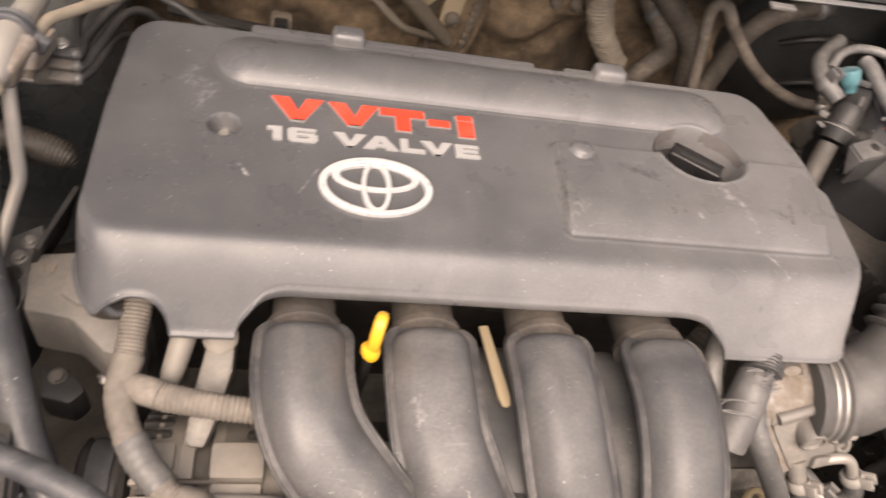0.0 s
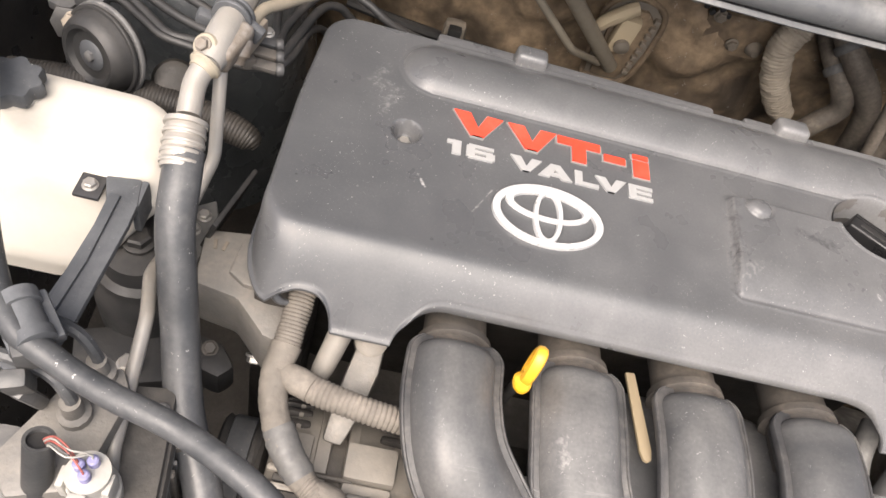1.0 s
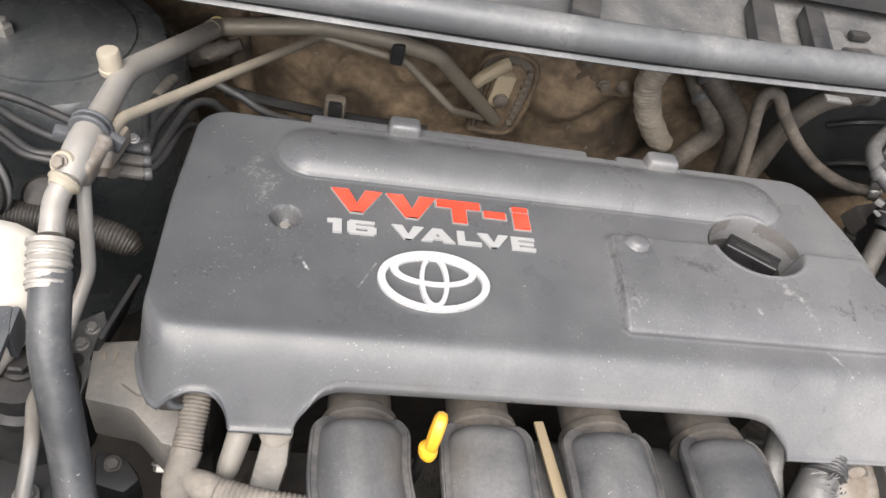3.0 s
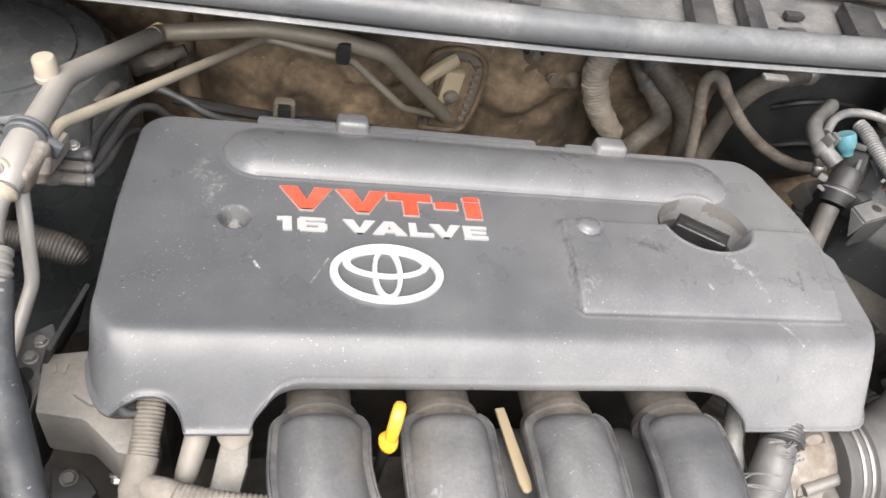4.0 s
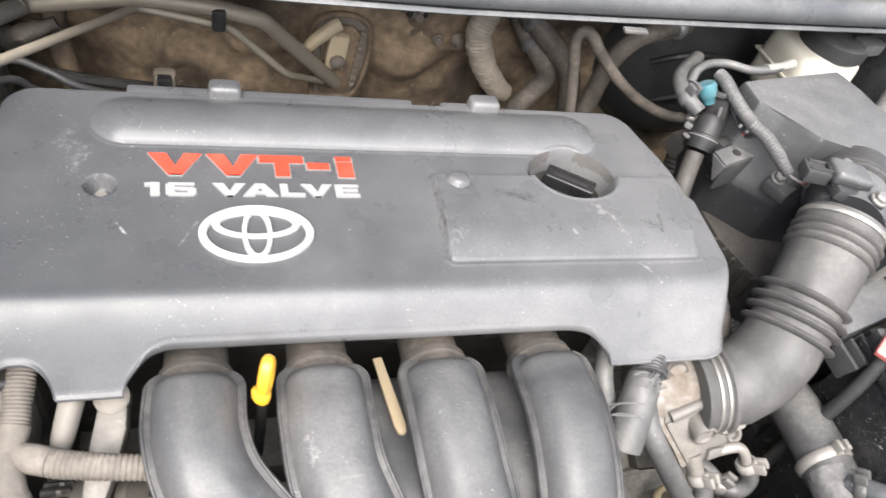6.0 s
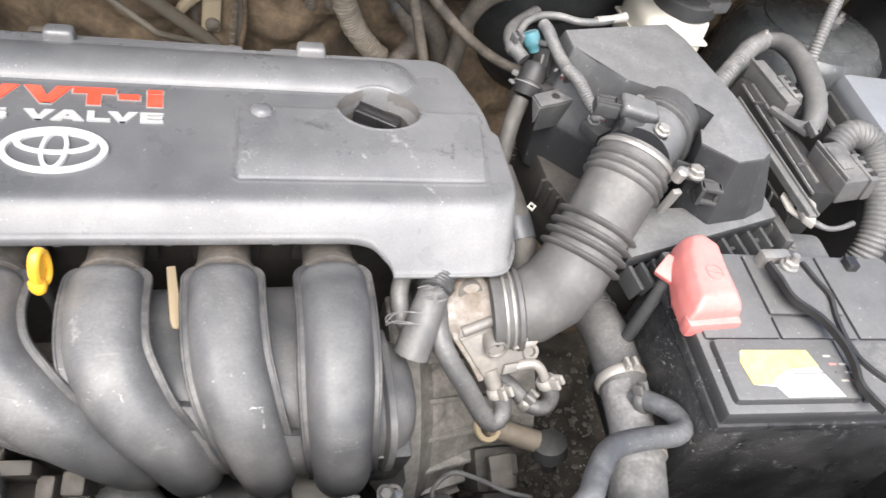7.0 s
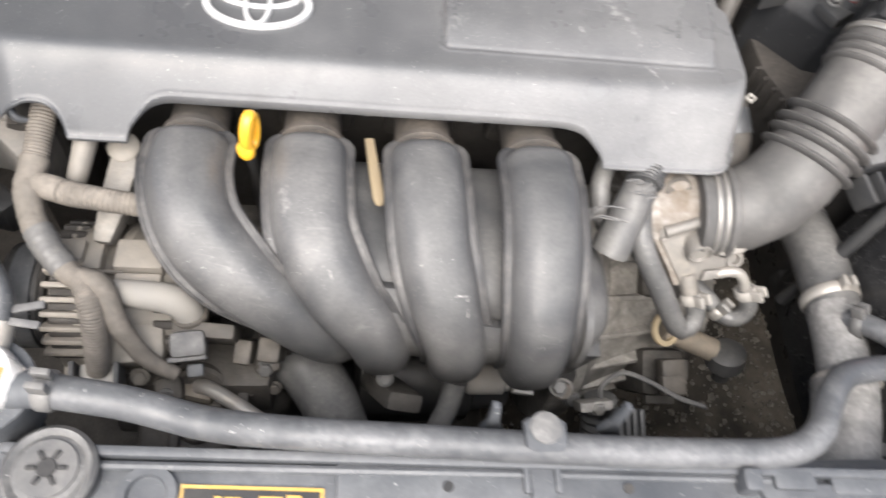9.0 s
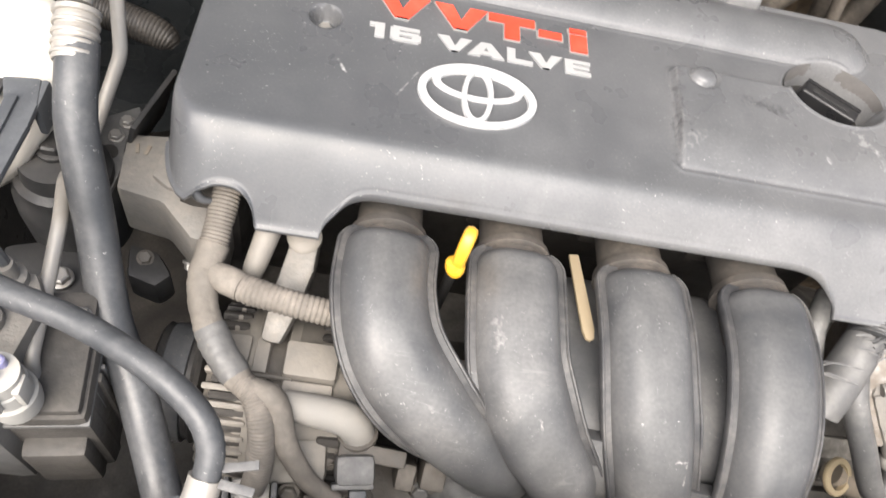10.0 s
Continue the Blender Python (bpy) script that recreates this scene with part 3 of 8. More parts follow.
def skirt_drop(x, y):
    """How far down the skirt reaches, 1 being its full depth; the front has two cut-outs."""
    if y > Y0 + 0.016:
        return 1.0
    drop = 1.0
    if x < -0.1285:
        u = (x + 0.1490) / 0.0205
        if abs(u) < 1:
            drop = 1 - 0.34 * (1 - abs(u) ** 2.6) ** 0.6
        if u < -0.6:
            drop = min(drop, 0.86)
    if -0.087 < x < 0.273:
        left, right = (x + 0.087) / 0.036, (0.273 - x) / 0.046
        edge = min(left, right, 1.0)
        drop = min(drop, 1 - 0.36 * (1 - (1 - edge) ** 2.3) ** 0.52 - 0.002)
    return drop


def cover_shell():
    nx, ny = 460, 176
    bm = bmesh.new()
    grid = []
    for j in range(ny + 1):
        v = j / ny
        y = Y1 + (Y0 - Y1) * v
        left, right = row_ends(y)
        grid.append([bm.verts.new((left + (right - left) * i / nx, y, 0)) for i in range(nx + 1)])
    for row in grid:
        for q in row:
            q.co.z = cover_height(q.co.x, q.co.y)
    for a, b in zip(grid, grid[1:]):
        for i in range(nx):
            bm.faces.new((a[i], b[i], b[i + 1], a[i + 1]))
    loop = grid[0][:] + [r[-1] for r in grid[1:]] + grid[-1][-2::-1] + [r[0] for r in grid[-2:0:-1]]
    mid = Vector(((X0 + X1) / 2, (Y0 + Y1) / 2, 0))
    rims = [loop]
    count = len(loop)
    ways = []
    for i in range(count):
        run = loop[(i + 3) % count].co - loop[i - 3].co
        out = Vector((run.y, -run.x, 0)).normalized()
        if out.dot(loop[i].co - mid) < 0:
            out = -out
        ways.append(out)

    def place(q, out, down, ledge):
        """A point of the skirt: down is its depth in parts of the full depth."""
        front = max(-out.y, 0) ** 0.8
        round_off = 1 - math.exp(-down / 0.11)
        ahead = (0.0035 + 0.003 * front) * round_off + (0.010 * max(out.y, 0) + 0.004 * abs(out.x)) * down + ledge
        depth = (0.052 + 0.010 * max(out.y, 0)) * (down - 0.11 * round_off) / 0.89
        return Vector((q.co.x + out.x * ahead, q.co.y + out.y * ahead - 0.046 * front * down, q.co.z - depth))

    steps = [0.02, 0.045, 0.075, 0.11, 0.15, 0.20, 0.27, 0.36, 0.46, 0.56, 0.66, 0.76, 0.86, 0.94, 1.0]
    def reach(q, out):
        """Depth of the skirt above its flange, and of the flange."""
        full = skirt_drop(q.co.x, q.co.y)
        low = 0.075
        if out.y < -0.5:
            low += 0.115 * smoothstep(0.80, 0.68, full) * smoothstep(-0.10, -0.06, q.co.x)
        return full - low, full
    for f in steps:
        rims.append([bm.verts.new(place(q, out, f * reach(q, out)[0], 0.0)) for q, out in zip(loop, ways)])
    for ledge, along in ((0.0006, 0.10), (0.0022, 0.22), (0.0030, 0.34), (0.0031, 0.60), (0.0030, 0.90), (0.0024, 1.0)):
        rim = []
        for q, out in zip(loop, ways):
            top, full = reach(q, out)
            spot = place(q, out, top, ledge)
            base = place(q, out, full, 0.0)
            spot.z = spot.z + (base.z - spot.z) * along
            rim.append(bm.verts.new(spot))
        rims.append(rim)
    last = rims[-1]
    for inset, rise in ((0.003, 0.0), (0.0045, 0.004), (0.020, 0.014)):
        rims.append([bm.verts.new(q.co - out * inset + Vector((0, 0, rise))) for q, out in zip(last, ways)])
    for a, b in zip(rims, rims[1:]):
        for i in range(count):
            j = (i + 1) % count
            bm.faces.new((a[i], a[j], b[j], b[i]))
    return bm


engine_cover = thing("engine_cover", (0.1, 0.05, 0.85), "dusty dark grey plastic engine cover with red and silver lettering", "engine cover")
part("shell", cover_shell(), COVER, engine_cover, "scuffed dark grey plastic shell", angle=62)
part("notch_lip", tube([(-0.1695, -0.062, 0.874), (-0.1715, -0.069, 0.866), (-0.1700, -0.076, 0.856), (-0.1650, -0.080, 0.850), (-0.158, -0.078, 0.846)], [0.003, 0.0034, 0.0034, 0.003, 0.002], 10), COVER, engine_cover, "curled lip round the loom notch")
for x, y, w in ((-0.018, 0.166, 0.030), (0.216, 0.163, 0.032)):
    block = rbox((x, y, 0.894), (w, 0.020, 0.022), 0.005, (-6, 0, 0), 0.86, 3)
    part("tab", block, COVER, engine_cover)
part("tab_foot", rbox((0.190, 0.164, 0.889), (0.030, 0.014, 0.010), 0.004), COVER, engine_cover)
part("back_lip", rbox((0.026, 0.169, 0.886), (0.246, 0.014, 0.012), 0.004, (0, 0, -0.7)), COVER, engine_cover)
bolt(engine_cover, (-0.107, 0.049, 0.8865), r=0.0045)


def glyph(strokes, x, y, w, h, slant, z0, z1, grow=0.0):
    """A letter out of convex pieces in a unit box."""
    bm = bmesh.new()
    for k, poly in enumerate(strokes):
        cx, cy = sum(p[0] for p in poly) / len(poly), sum(p[1] for p in poly) / len(poly)
        pts = []
        for px, py in poly:
            d = Vector(((px - cx) * w, (py - cy) * h))
            d = d * (1 + grow / max(d.length, 1e-6))
            fx, fy = x + cx * w + d.x, y + cy * h + d.y
            pts.append((fx + slant * (fy - y), fy))
        top = z1 + 0.00002 * k
        a = [bm.verts.new((*p, z0)) for p in pts]
        b = [bm.verts.new((*p, top)) for p in pts]
        bm.faces.new(a[::-1])
        bm.faces.new(b)
        for i in range(len(a)):
            j = (i + 1) % len(a)
            bm.faces.new((a[i], a[j], b[j], b[i]))
    return bm


def bar(x0, y0, x1, y1):
    return ((x0, y0), (x1, y0), (x1, y1), (x0, y1))


LETTER_V = (((0.0, 1), (0.33, 1), (0.60, 0.0), (0.36, 0.0)), ((0.67, 1), (1.0, 1), (0.62, 0.0), (0.40, 0.0)))
LETTER_A = (((0.36, 1), (0.60, 1), (0.33, 0), (0.0, 0)), ((0.40, 1), (0.64, 1), (1, 0), (0.67, 0)), bar(0.25, 0.17, 0.75, 0.38))
LETTER_T = (bar(0, 0.68, 1, 1), bar(0.34, 0, 0.66, 0.68))
LETTER_I = (bar(0, 0, 1, 0.72), bar(0, 0.82, 1, 1))
LETTER_DASH = (bar(0, 0.38, 1, 0.66),)
LETTER_L = (bar(0, 0, 0.32, 1), bar(0.32, 0, 1, 0.27))
LETTER_E = (bar(0, 0, 0.32, 1), bar(0.32, 0, 1, 0.24), bar(0.32, 0.39, 0.95, 0.61), bar(0.32, 0.76, 1, 1))
DIGIT_ONE = (bar(0.32, 0, 0.85, 1), bar(0.0, 0.74, 0.32, 0.97))
DIGIT_SIX = (bar(0, 0.12, 0.30, 0.88), bar(0.08, 0.78, 0.95, 1), bar(0.08, 0, 0.92, 0.22), bar(0.30, 0.42, 0.92, 0.62), bar(0.70, 0.12, 1, 0.54))
for strokes, x, w in ((LETTER_V, -0.0745, 0.038), (LETTER_V, -0.0325, 0.038), (LETTER_T, 0.0065, 0.034), (LETTER_DASH, 0.0435, 0.017), (LETTER_I, 0.067, 0.0125)):
    edge = part("letter_border", glyph(strokes, x, 0.0605, w, 0.0222, -0.04, 0.8985, 0.9008, 0.0017), SILVER_DULL, engine_cover, "thin pale border")
    part("letter", glyph(strokes, x, 0.0605, w, 0.0222, -0.04, 0.8985, 0.9021), RED, edge, "red raised letter")
for strokes, x, w in ((DIGIT_ONE, -0.0765, 0.0125), (DIGIT_SIX, -0.062, 0.0215), (LETTER_V, -0.029, 0.0245), (LETTER_A, -0.0075, 0.026), (LETTER_L, 0.0205, 0.0185), (LETTER_V, 0.0365, 0.0245), (LETTER_E, 0.0625, 0.019)):
    part("letter", glyph(strokes, x, 0.0388, w, 0.0130, -0.04, 0.8985, 0.9016), SILVER, engine_cover, "silver raised letter")


def ellipse_ring(bm, cx, cy, ax, ay, thick_x, thick_y, z0, z1, shift=0.0):
    seg = 64
    rows = []
    for grow, z in ((0, z0), (0, z1 - 0.0006), (-0.12, z1), (-0.88, z1), (-1, z1 - 0.0006), (-1, z0)):
        rows.append([bm.verts.new((cx + (ax + thick_x * grow) * math.cos(2 * math.pi * s / seg), cy - shift * grow + (ay + thick_y * grow) * math.sin(2 * math.pi * s / seg), z)) for s in range(seg)])
    rows.append(rows[0])
    for a, b in zip(rows, rows[1:]):
        for i in range(seg):
            j = (i + 1) % seg
            bm.faces.new((a[i], a[j], b[j], b[i]))


badge = bmesh.new()
ellipse_ring(badge, 0.001, 0.001, 0.0405, 0.0262, 0.0056, 0.0040, 0.8985, 0.9040)
ellipse_ring(badge, 0.001, 0.0108, 0.0315, 0.0138, 0.0058, 0.0036, 0.8985, 0.9033, -0.001)
ellipse_ring(badge, 0.001, 0.0010, 0.0108, 0.0245, 0.0036, 0.0046, 0.8985, 0.9037)
part("emblem", badge, EMBLEM, engine_cover, "silver oval emblem of three rings")

oil_cap = thing("oil_filler_cap", (0.276, 0.064, 0.862), "black plastic oil filler cap in the cover's round well", "oil cap")
part("base", lathe((0.2735, 0.0645, 0.860), (0, 0, 1), [(0, 0.030), (0.014, 0.030), (0.017, 0.029), (0.0175, 0.024), (0.0165, 0.0)], 40), CAP_BLACK, oil_cap)
part("hub", lathe((0.2715, 0.0615, 0.874), (0, 0, 1), [(0, 0.0262), (0.009, 0.0255), (0.0125, 0.0238), (0.014, 0.0205), (0.0145, 0.0)], 40), CAP_BLACK, oil_cap, "dusty rounded hub")
part("grip", rbox((0.2728, 0.0637, 0.8885), (0.048, 0.0150, 0.023), 0.0020, (0, 0, -32), 0.94, 3), CAP_BLACK, oil_cap, "raised black grip bar")
turn = radians(-32)
along, across = Vector((math.cos(turn), math.sin(turn), 0)), Vector((-math.sin(turn), math.cos(turn), 0))
ridge = part("grip_ridge", rbox(Vector((0.2728, 0.0637, 0.9004)) + across * 0.0054, (0.045, 0.0028, 0.0024), 0.0008, (0, 0, -32)), CAP_BLACK, oil_cap)
part("raised_mark", rbox(Vector((0.2728, 0.0637, 0.9004)) - across * 0.0015, (0.030, 0.0030, 0.0006), 0.0002, (0, 0, -32)), DARK, oil_cap)
liner = bmesh.new()
loft(liner, [[Vector((WELL[0] + 0.0405 * g * math.cos(math.pi * a / 32), WELL[1] + 0.0335 * g * math.sin(math.pi * a / 32), z)) for a in range(64)] for g, z in ((0.995, 0.9015), (0.965, 0.897), (0.93, 0.886), (0.905, 0.872), (0.90, 0.858))], cap=False)
part("well_wall", liner, WELL_DUST, engine_cover, "dusty beige wall of the filler well")

# ---- engine below the cover ----
engine = thing("engine", (0.08, 0.05, 0.3), "dusty alloy engine block and head under the cover", "engine")
# head, valve cover, timing cover and port flanges coloured as dark as their shade
part("head", rbox((0.085, 0.065, 0.74), (0.47, 0.17, 0.20), 0.012), NEAR_BLACK, engine)
part("valve_cover", rbox((0.085, 0.065, 0.855), (0.46, 0.15, 0.05), 0.015), NEAR_BLACK, engine)
part("block", rbox((0.06, 0.06, 0.50), (0.46, 0.26, 0.32), 0.015), DARKENED, engine)
part("timing_cover", rbox((-0.165, 0.03, 0.66), (0.045, 0.20, 0.34), 0.012), NEAR_BLACK, engine, "timing cover darkened as if in shade")
part("sump", rbox((0.06, 0.03, 0.29), (0.42, 0.28, 0.14), 0.02), DARK, engine, "dark oil sump")
for x in (-0.078, 0.0, 0.086, 0.175, 0.262):
    bolt(engine, (x, -0.045, 0.846), (0, -1, 0.2), 0.0055, GREY)
for i in range(4):
    part("port_flange", rbox((-0.042 + 0.0875 * i, -0.028, 0.825), (0.060, 0.014, 0.05), 0.006), NEAR_BLACK, engine)
for i in range(3):
    part("coil_plug", rbox((0.012 + 0.09 * i, -0.040, 0.862), (0.022, 0.03, 0.016), 0.003), PLASTIC, engine, "grey wiring plug")

# ---- intake manifold ----
manifold = thing("intake_manifold", (0.11, -0.14, 0.68), "dusty black plastic intake manifold with four curved runners", "manifold")
RUNNERS = [
    [(-0.042, -0.050, 0.846), (-0.042, -0.088, 0.852), (-0.0418, -0.130, 0.8560), (-0.030, -0.166, 0.847), (0.0, -0.194, 0.825), (0.036, -0.207, 0.793), (0.060, -0.206, 0.757), (0.070, -0.192, 0.716)],
    [(0.044, -0.050, 0.846), (0.044, -0.088, 0.852), (0.044, -0.130, 0.8560), (0.049, -0.168, 0.847), (0.068, -0.199, 0.821), (0.092, -0.214, 0.789), (0.104, -0.213, 0.752), (0.108, -0.200, 0.710)],
    [(0.1315, -0.050, 0.846), (0.1315, -0.088, 0.852), (0.132, -0.132, 0.8560), (0.136, -0.174, 0.844), (0.147, -0.206, 0.816), (0.158, -0.221, 0.785), (0.165, -0.219, 0.750), (0.168, -0.205, 0.708)],
    [(0.2205, -0.050, 0.846), (0.2205, -0.088, 0.852), (0.2205, -0.135, 0.8560), (0.2200, -0.180, 0.844), (0.220, -0.214, 0.818), (0.222, -0.229, 0.788), (0.226, -0.226, 0.752), (0.229, -0.210, 0.710)],
]
LIP, CROWN, RISE = 0.0335, 0.0272, 0.0180


def rounded_in(width, corner, d):
    """Half width of a plate at distance d from its end, with rounded corners."""
    if d >= corner:
        return width
    return width - corner + math.sqrt(max(corner * corner - (corner - max(d, 0.0)) ** 2, 0.0))


def flange_section(c, side, up, half):
    """Flat weld flange with a raised outer bead, on a deep rounded belly."""
    h = max(half, 0.006)
    edge = [(h - 0.0026, 0.0), (h - 0.0019, 0.0009), (h - 0.0008, 0.0009), (h, -0.0002), (h, -0.0035), (h - 0.002, -0.0050)]
    pts = [(-x, z) for x, z in edge[::-1]][::-1][::-1]
    belly = [(math.cos(math.pi * k / 10) * (h - 0.004), -0.006 - abs(math.sin(math.pi * k / 10)) ** 0.6 * 0.016) for k in range(11)]
    ring = [(-h + 0.0026, 0.0)] + edge + belly + pts[:-1]
    return [c + side * x + up * z for x, z in ring]


def crown_section(c, side, up, half, rise):
    """Soft-shouldered crown standing on the flange."""
    pts = []
    for k in range(25):
        u = math.cos(math.pi * k / 24)
        pts.append((u * half, 0.0002 + rise * (0.8 * (1 - abs(u) ** 3.6) ** 0.8 + 0.2 * (1 - u * u))))
    pts += [(-half, -0.003), (half, -0.003)]
    return [c + side * x + up * z for x, z in pts]


RUNNER_START, PITCH = 0.031, 0.0025
for points in RUNNERS:
    rows = frames_along(smooth_path(points, PITCH))
    flange_rings, crown_rings = [], []
    end = (len(rows) - 1) * PITCH
    for i, (c, side, up, key) in enumerate(rows):
        s = i * PITCH
        if s < RUNNER_START:
            continue
        ahead = (rows[min(i + 1, len(rows) - 1)][0] - rows[max(i - 1, 0)][0]).normalized()
        side = (Vector((1, 0, 0)) - ahead * ahead.x).normalized()
        lift = ahead.cross(side)
        d, e = s - RUNNER_START, end - s
        slim = 1 - 0.12 * smoothstep(0.10, 0.19, d)
        flange_rings.append(flange_section(c, side, lift, min(rounded_in(LIP, 0.015, d), rounded_in(LIP * slim - 0.003 * smoothstep(0.04, 0.01, e), 0.020, e))))
        inner, tail = d - 0.0055, e - 0.001
        if inner >= 0 and tail >= 0:
            half = min(rounded_in(CROWN, 0.012, inner), rounded_in(CROWN * slim, 0.022, tail))
            rise = RISE * math.sqrt(max(1 - (1 - min(inner / 0.017, 1.0)) ** 2, 0)) * math.sqrt(max(1 - (1 - min(tail / 0.024, 1.0)) ** 2, 0))
            crown_rings.append(crown_section(c, side, lift, half, max(rise, 0.0003)))
    bm = bmesh.new()
    loft(bm, crown_rings)
    ob = part("runner", bm, MANIFOLD, manifold, angle=60)
    bm = bmesh.new()
    loft(bm, flange_rings)
    part("weld_flange", bm, SEAM, ob, "dusty weld flange round the runner", angle=50)
    x, y, z = points[1]
    part("neck", tube([(x, -0.020, z - 0.028), (x, -0.060, z - 0.020), (x, -0.095, z - 0.015), (x, -0.12, z - 0.016)], [0.0215, 0.0225, 0.0235, 0.022], 20), NECK, ob, "brown dusty neck")
    part("collar", lathe((x, -0.0745, z - 0.0185), (0, -1, 0.12), [(0, 0.021), (0.002, 0.0265), (0.008, 0.0275), (0.010, 0.024)], 28), NECK, ob)
for a, b, start in ((0, 1, 3.05), (1, 2, 3.75), (2, 3, 4.35)):
    pa, pb = smooth_path(RUNNERS[a], 0.004), smooth_path(RUNNERS[b], 0.004)
    rings = []
    for u in range(17):
        key = start + (6.4 - start) * u / 16
        qa = min(pa, key=lambda r: abs(r[1] - key))[0]
        qb = min(pb, key=lambda r: abs(r[1] - key))[0]
        fall = (Vector((0, -0.5, 0.87)) * (0.0010 if u == 0 else -0.0004))
        rings.append([qa + fall, qa.lerp(qb, 0.3) + fall, qa.lerp(qb, 0.5) + fall, qa.lerp(qb, 0.7) + fall, qb + fall, qb + Vector((0, 0.010, -0.008)), qa + Vector((0, 0.010, -0.008))])
    bm = bmesh.new()
    loft(bm, rings)
    part("web", bm, MANIFOLD, manifold)
plenum = bmesh.new()
rings = []
for x, g, low in ((0.045, 0.7, 0), (0.05, 0.95, 0), (0.06, 1, 0), (0.20, 1, 0), (0.235, 0.95, 0.3), (0.255, 0.80, 1), (0.263, 0.78, 1), (0.266, 0.88, 1), (0.272, 0.88, 1), (0.274, 0.74, 1), (0.284, 0.68, 1), (0.292, 0.54, 1), (0.296, 0.36, 1)):
    ring = []
    for s in range(32):
        a = 2 * math.pi * s / 32
        ca, sa = math.cos(a), math.sin(a)
        ring.append(Vector((x, -0.135 - 0.020 * low + math.copysign(abs(ca) ** 0.7, ca) * 0.072 * g, 0.775 - 0.028 * low + math.copysign(abs(sa) ** 0.7, sa) * 0.052 * g)))
    rings.append(ring)
loft(plenum, rings)
part("plenum", plenum, MANIFOLD, manifold, "dusty plastic plenum chamber")
part("bracket", rbox((0.262, -0.195, 0.705), (0.055, 0.02, 0.09), 0.004, (12, 0, 0)), PLASTIC, manifold, "black bracket under the plenum")
bolt(manifold, (0.278, -0.207, 0.655), (0, -0.4, 1), 0.007, GREY)

dipstick = thing("oil_dipstick", (0.0, -0.115, 0.84), "bright yellow plastic oil dipstick loop between the runners", "dipstick")
loop = bmesh.new()
rings = []
flat = Vector((0.955, -0.30, 0)).normalized()
run = Vector((0, 0, 1)).cross(flat).normalized()
for s in range(28):
    a = 2 * math.pi * s / 28
    out = (run * math.cos(a) + Vector((0, 0, 1)) * math.sin(a)).normalized()
    c = Vector((0.001, -0.115, 0.884)) + run * 0.0085 * math.cos(a) + Vector((0, 0, 1)) * 0.0165 * math.sin(a)
    rings.append([c + out * 0.0034 * math.cos(k * math.pi / 4) + flat * 0.0042 * math.sin(k * math.pi / 4) for k in range(8)])
made = loft(loop, rings, cap=False)
for i in range(8):
    j = (i + 1) % 8
    loop.faces.new((made[-1][i], made[-1][j], made[0][j], made[0][i]))
part("handle_loop", loop, YELLOW, dipstick)
part("loop_web", rbox((0.001, -0.115, 0.884), (0.003, 0.013, 0.028), 0.001, (0, 0, -17.5)), YELLOW, dipstick, "thin yellow web")
part("thumb_tab", lathe((-0.0025, -0.1205, 0.8735), (0.25, -0.35, -1), [(-0.004, 0.002), (-0.002, 0.0058), (0.002, 0.0066), (0.006, 0.0058), (0.009, 0.004), (0.010, 0.001)], 16), YELLOW, dipstick)
part("stem", tube([(0.0, -0.117, 0.866), (0.0, -0.113, 0.85), (0.001, -0.108, 0.82), (0.002, -0.10, 0.74)], 0.004), DARK, dipstick, "dark metal stem")
dipstick.location += Vector((0.0015, 0.010, -0.003))
strip = prism([(-0.0036, -0.024), (0.0036, -0.024), (0.0042, -0.060), (0.0044, -0.084), (0.0030, -0.0905), (0.0, -0.092), (-0.0030, -0.0905), (-0.0044, -0.084), (-0.0042, -0.060)], 0, 0.003, 0.001, pose(0.0858, -0.0458, 0.833, -5.0, 0, 6.7))
solo("tan_strip", strip, TAN, "flat tan plastic strip lying between two runners", "strip")

# ---- belt end of the engine: loom, alternator, mount ----
loom = thing("wiring_loom", (-0.15, -0.08, 0.80), "taped corrugated wiring loom coated in beige dust", "wiring loom")
part("top_run", tube([(-0.149, -0.045, 0.852), (-0.151, -0.07, 0.845), (-0.153, -0.098, 0.834), (-0.155, -0.112, 0.829)], 0.0086, 16, 0.0008, 0.0026, 0.05), TAPE, loom, "corrugated upper run")
part("end_tape", tube([(-0.1535, -0.102, 0.8325), (-0.1555, -0.118, 0.827)], [0.0102, 0.0098], 16, wobble=0.10), TAPE, loom, "torn tape end")
part("taped_run", tube([(-0.154, -0.108, 0.830), (-0.156, -0.122, 0.826), (-0.151, -0.143, 0.819), (-0.140, -0.161, 0.813), (-0.121, -0.182, 0.806)], [0.0088, 0.0095, 0.0092, 0.0100, 0.0088], 16, 0.0003, 0.0055, 0.08), TAPE, loom, "tape-wrapped run")
part("black_tape", tube([(-0.146, -0.152, 0.816), (-0.136, -0.166, 0.811), (-0.124, -0.179, 0.807)], [0.0102, 0.0106, 0.0096], 16, 0.0004, 0.006, 0.08), GREY, loom, "band of dusty black tape")
part("branch_cuff", tube([(-0.153, -0.118, 0.828), (-0.142, -0.123, 0.828), (-0.130, -0.128, 0.829)], [0.0070, 0.0098, 0.0096], 14, wobble=0.14), TAPE, loom, "torn tape cuff")
part("branch", tube([(-0.140, -0.124, 0.828), (-0.125, -0.129, 0.829), (-0.109, -0.133, 0.831), (-0.089, -0.136, 0.831), (-0.05, -0.138, 0.826)], [0.0086, 0.0088, 0.0082, 0.0080, 0.0078], 16, 0.0009, 0.0034), TAPE, loom, "corrugated side branch")
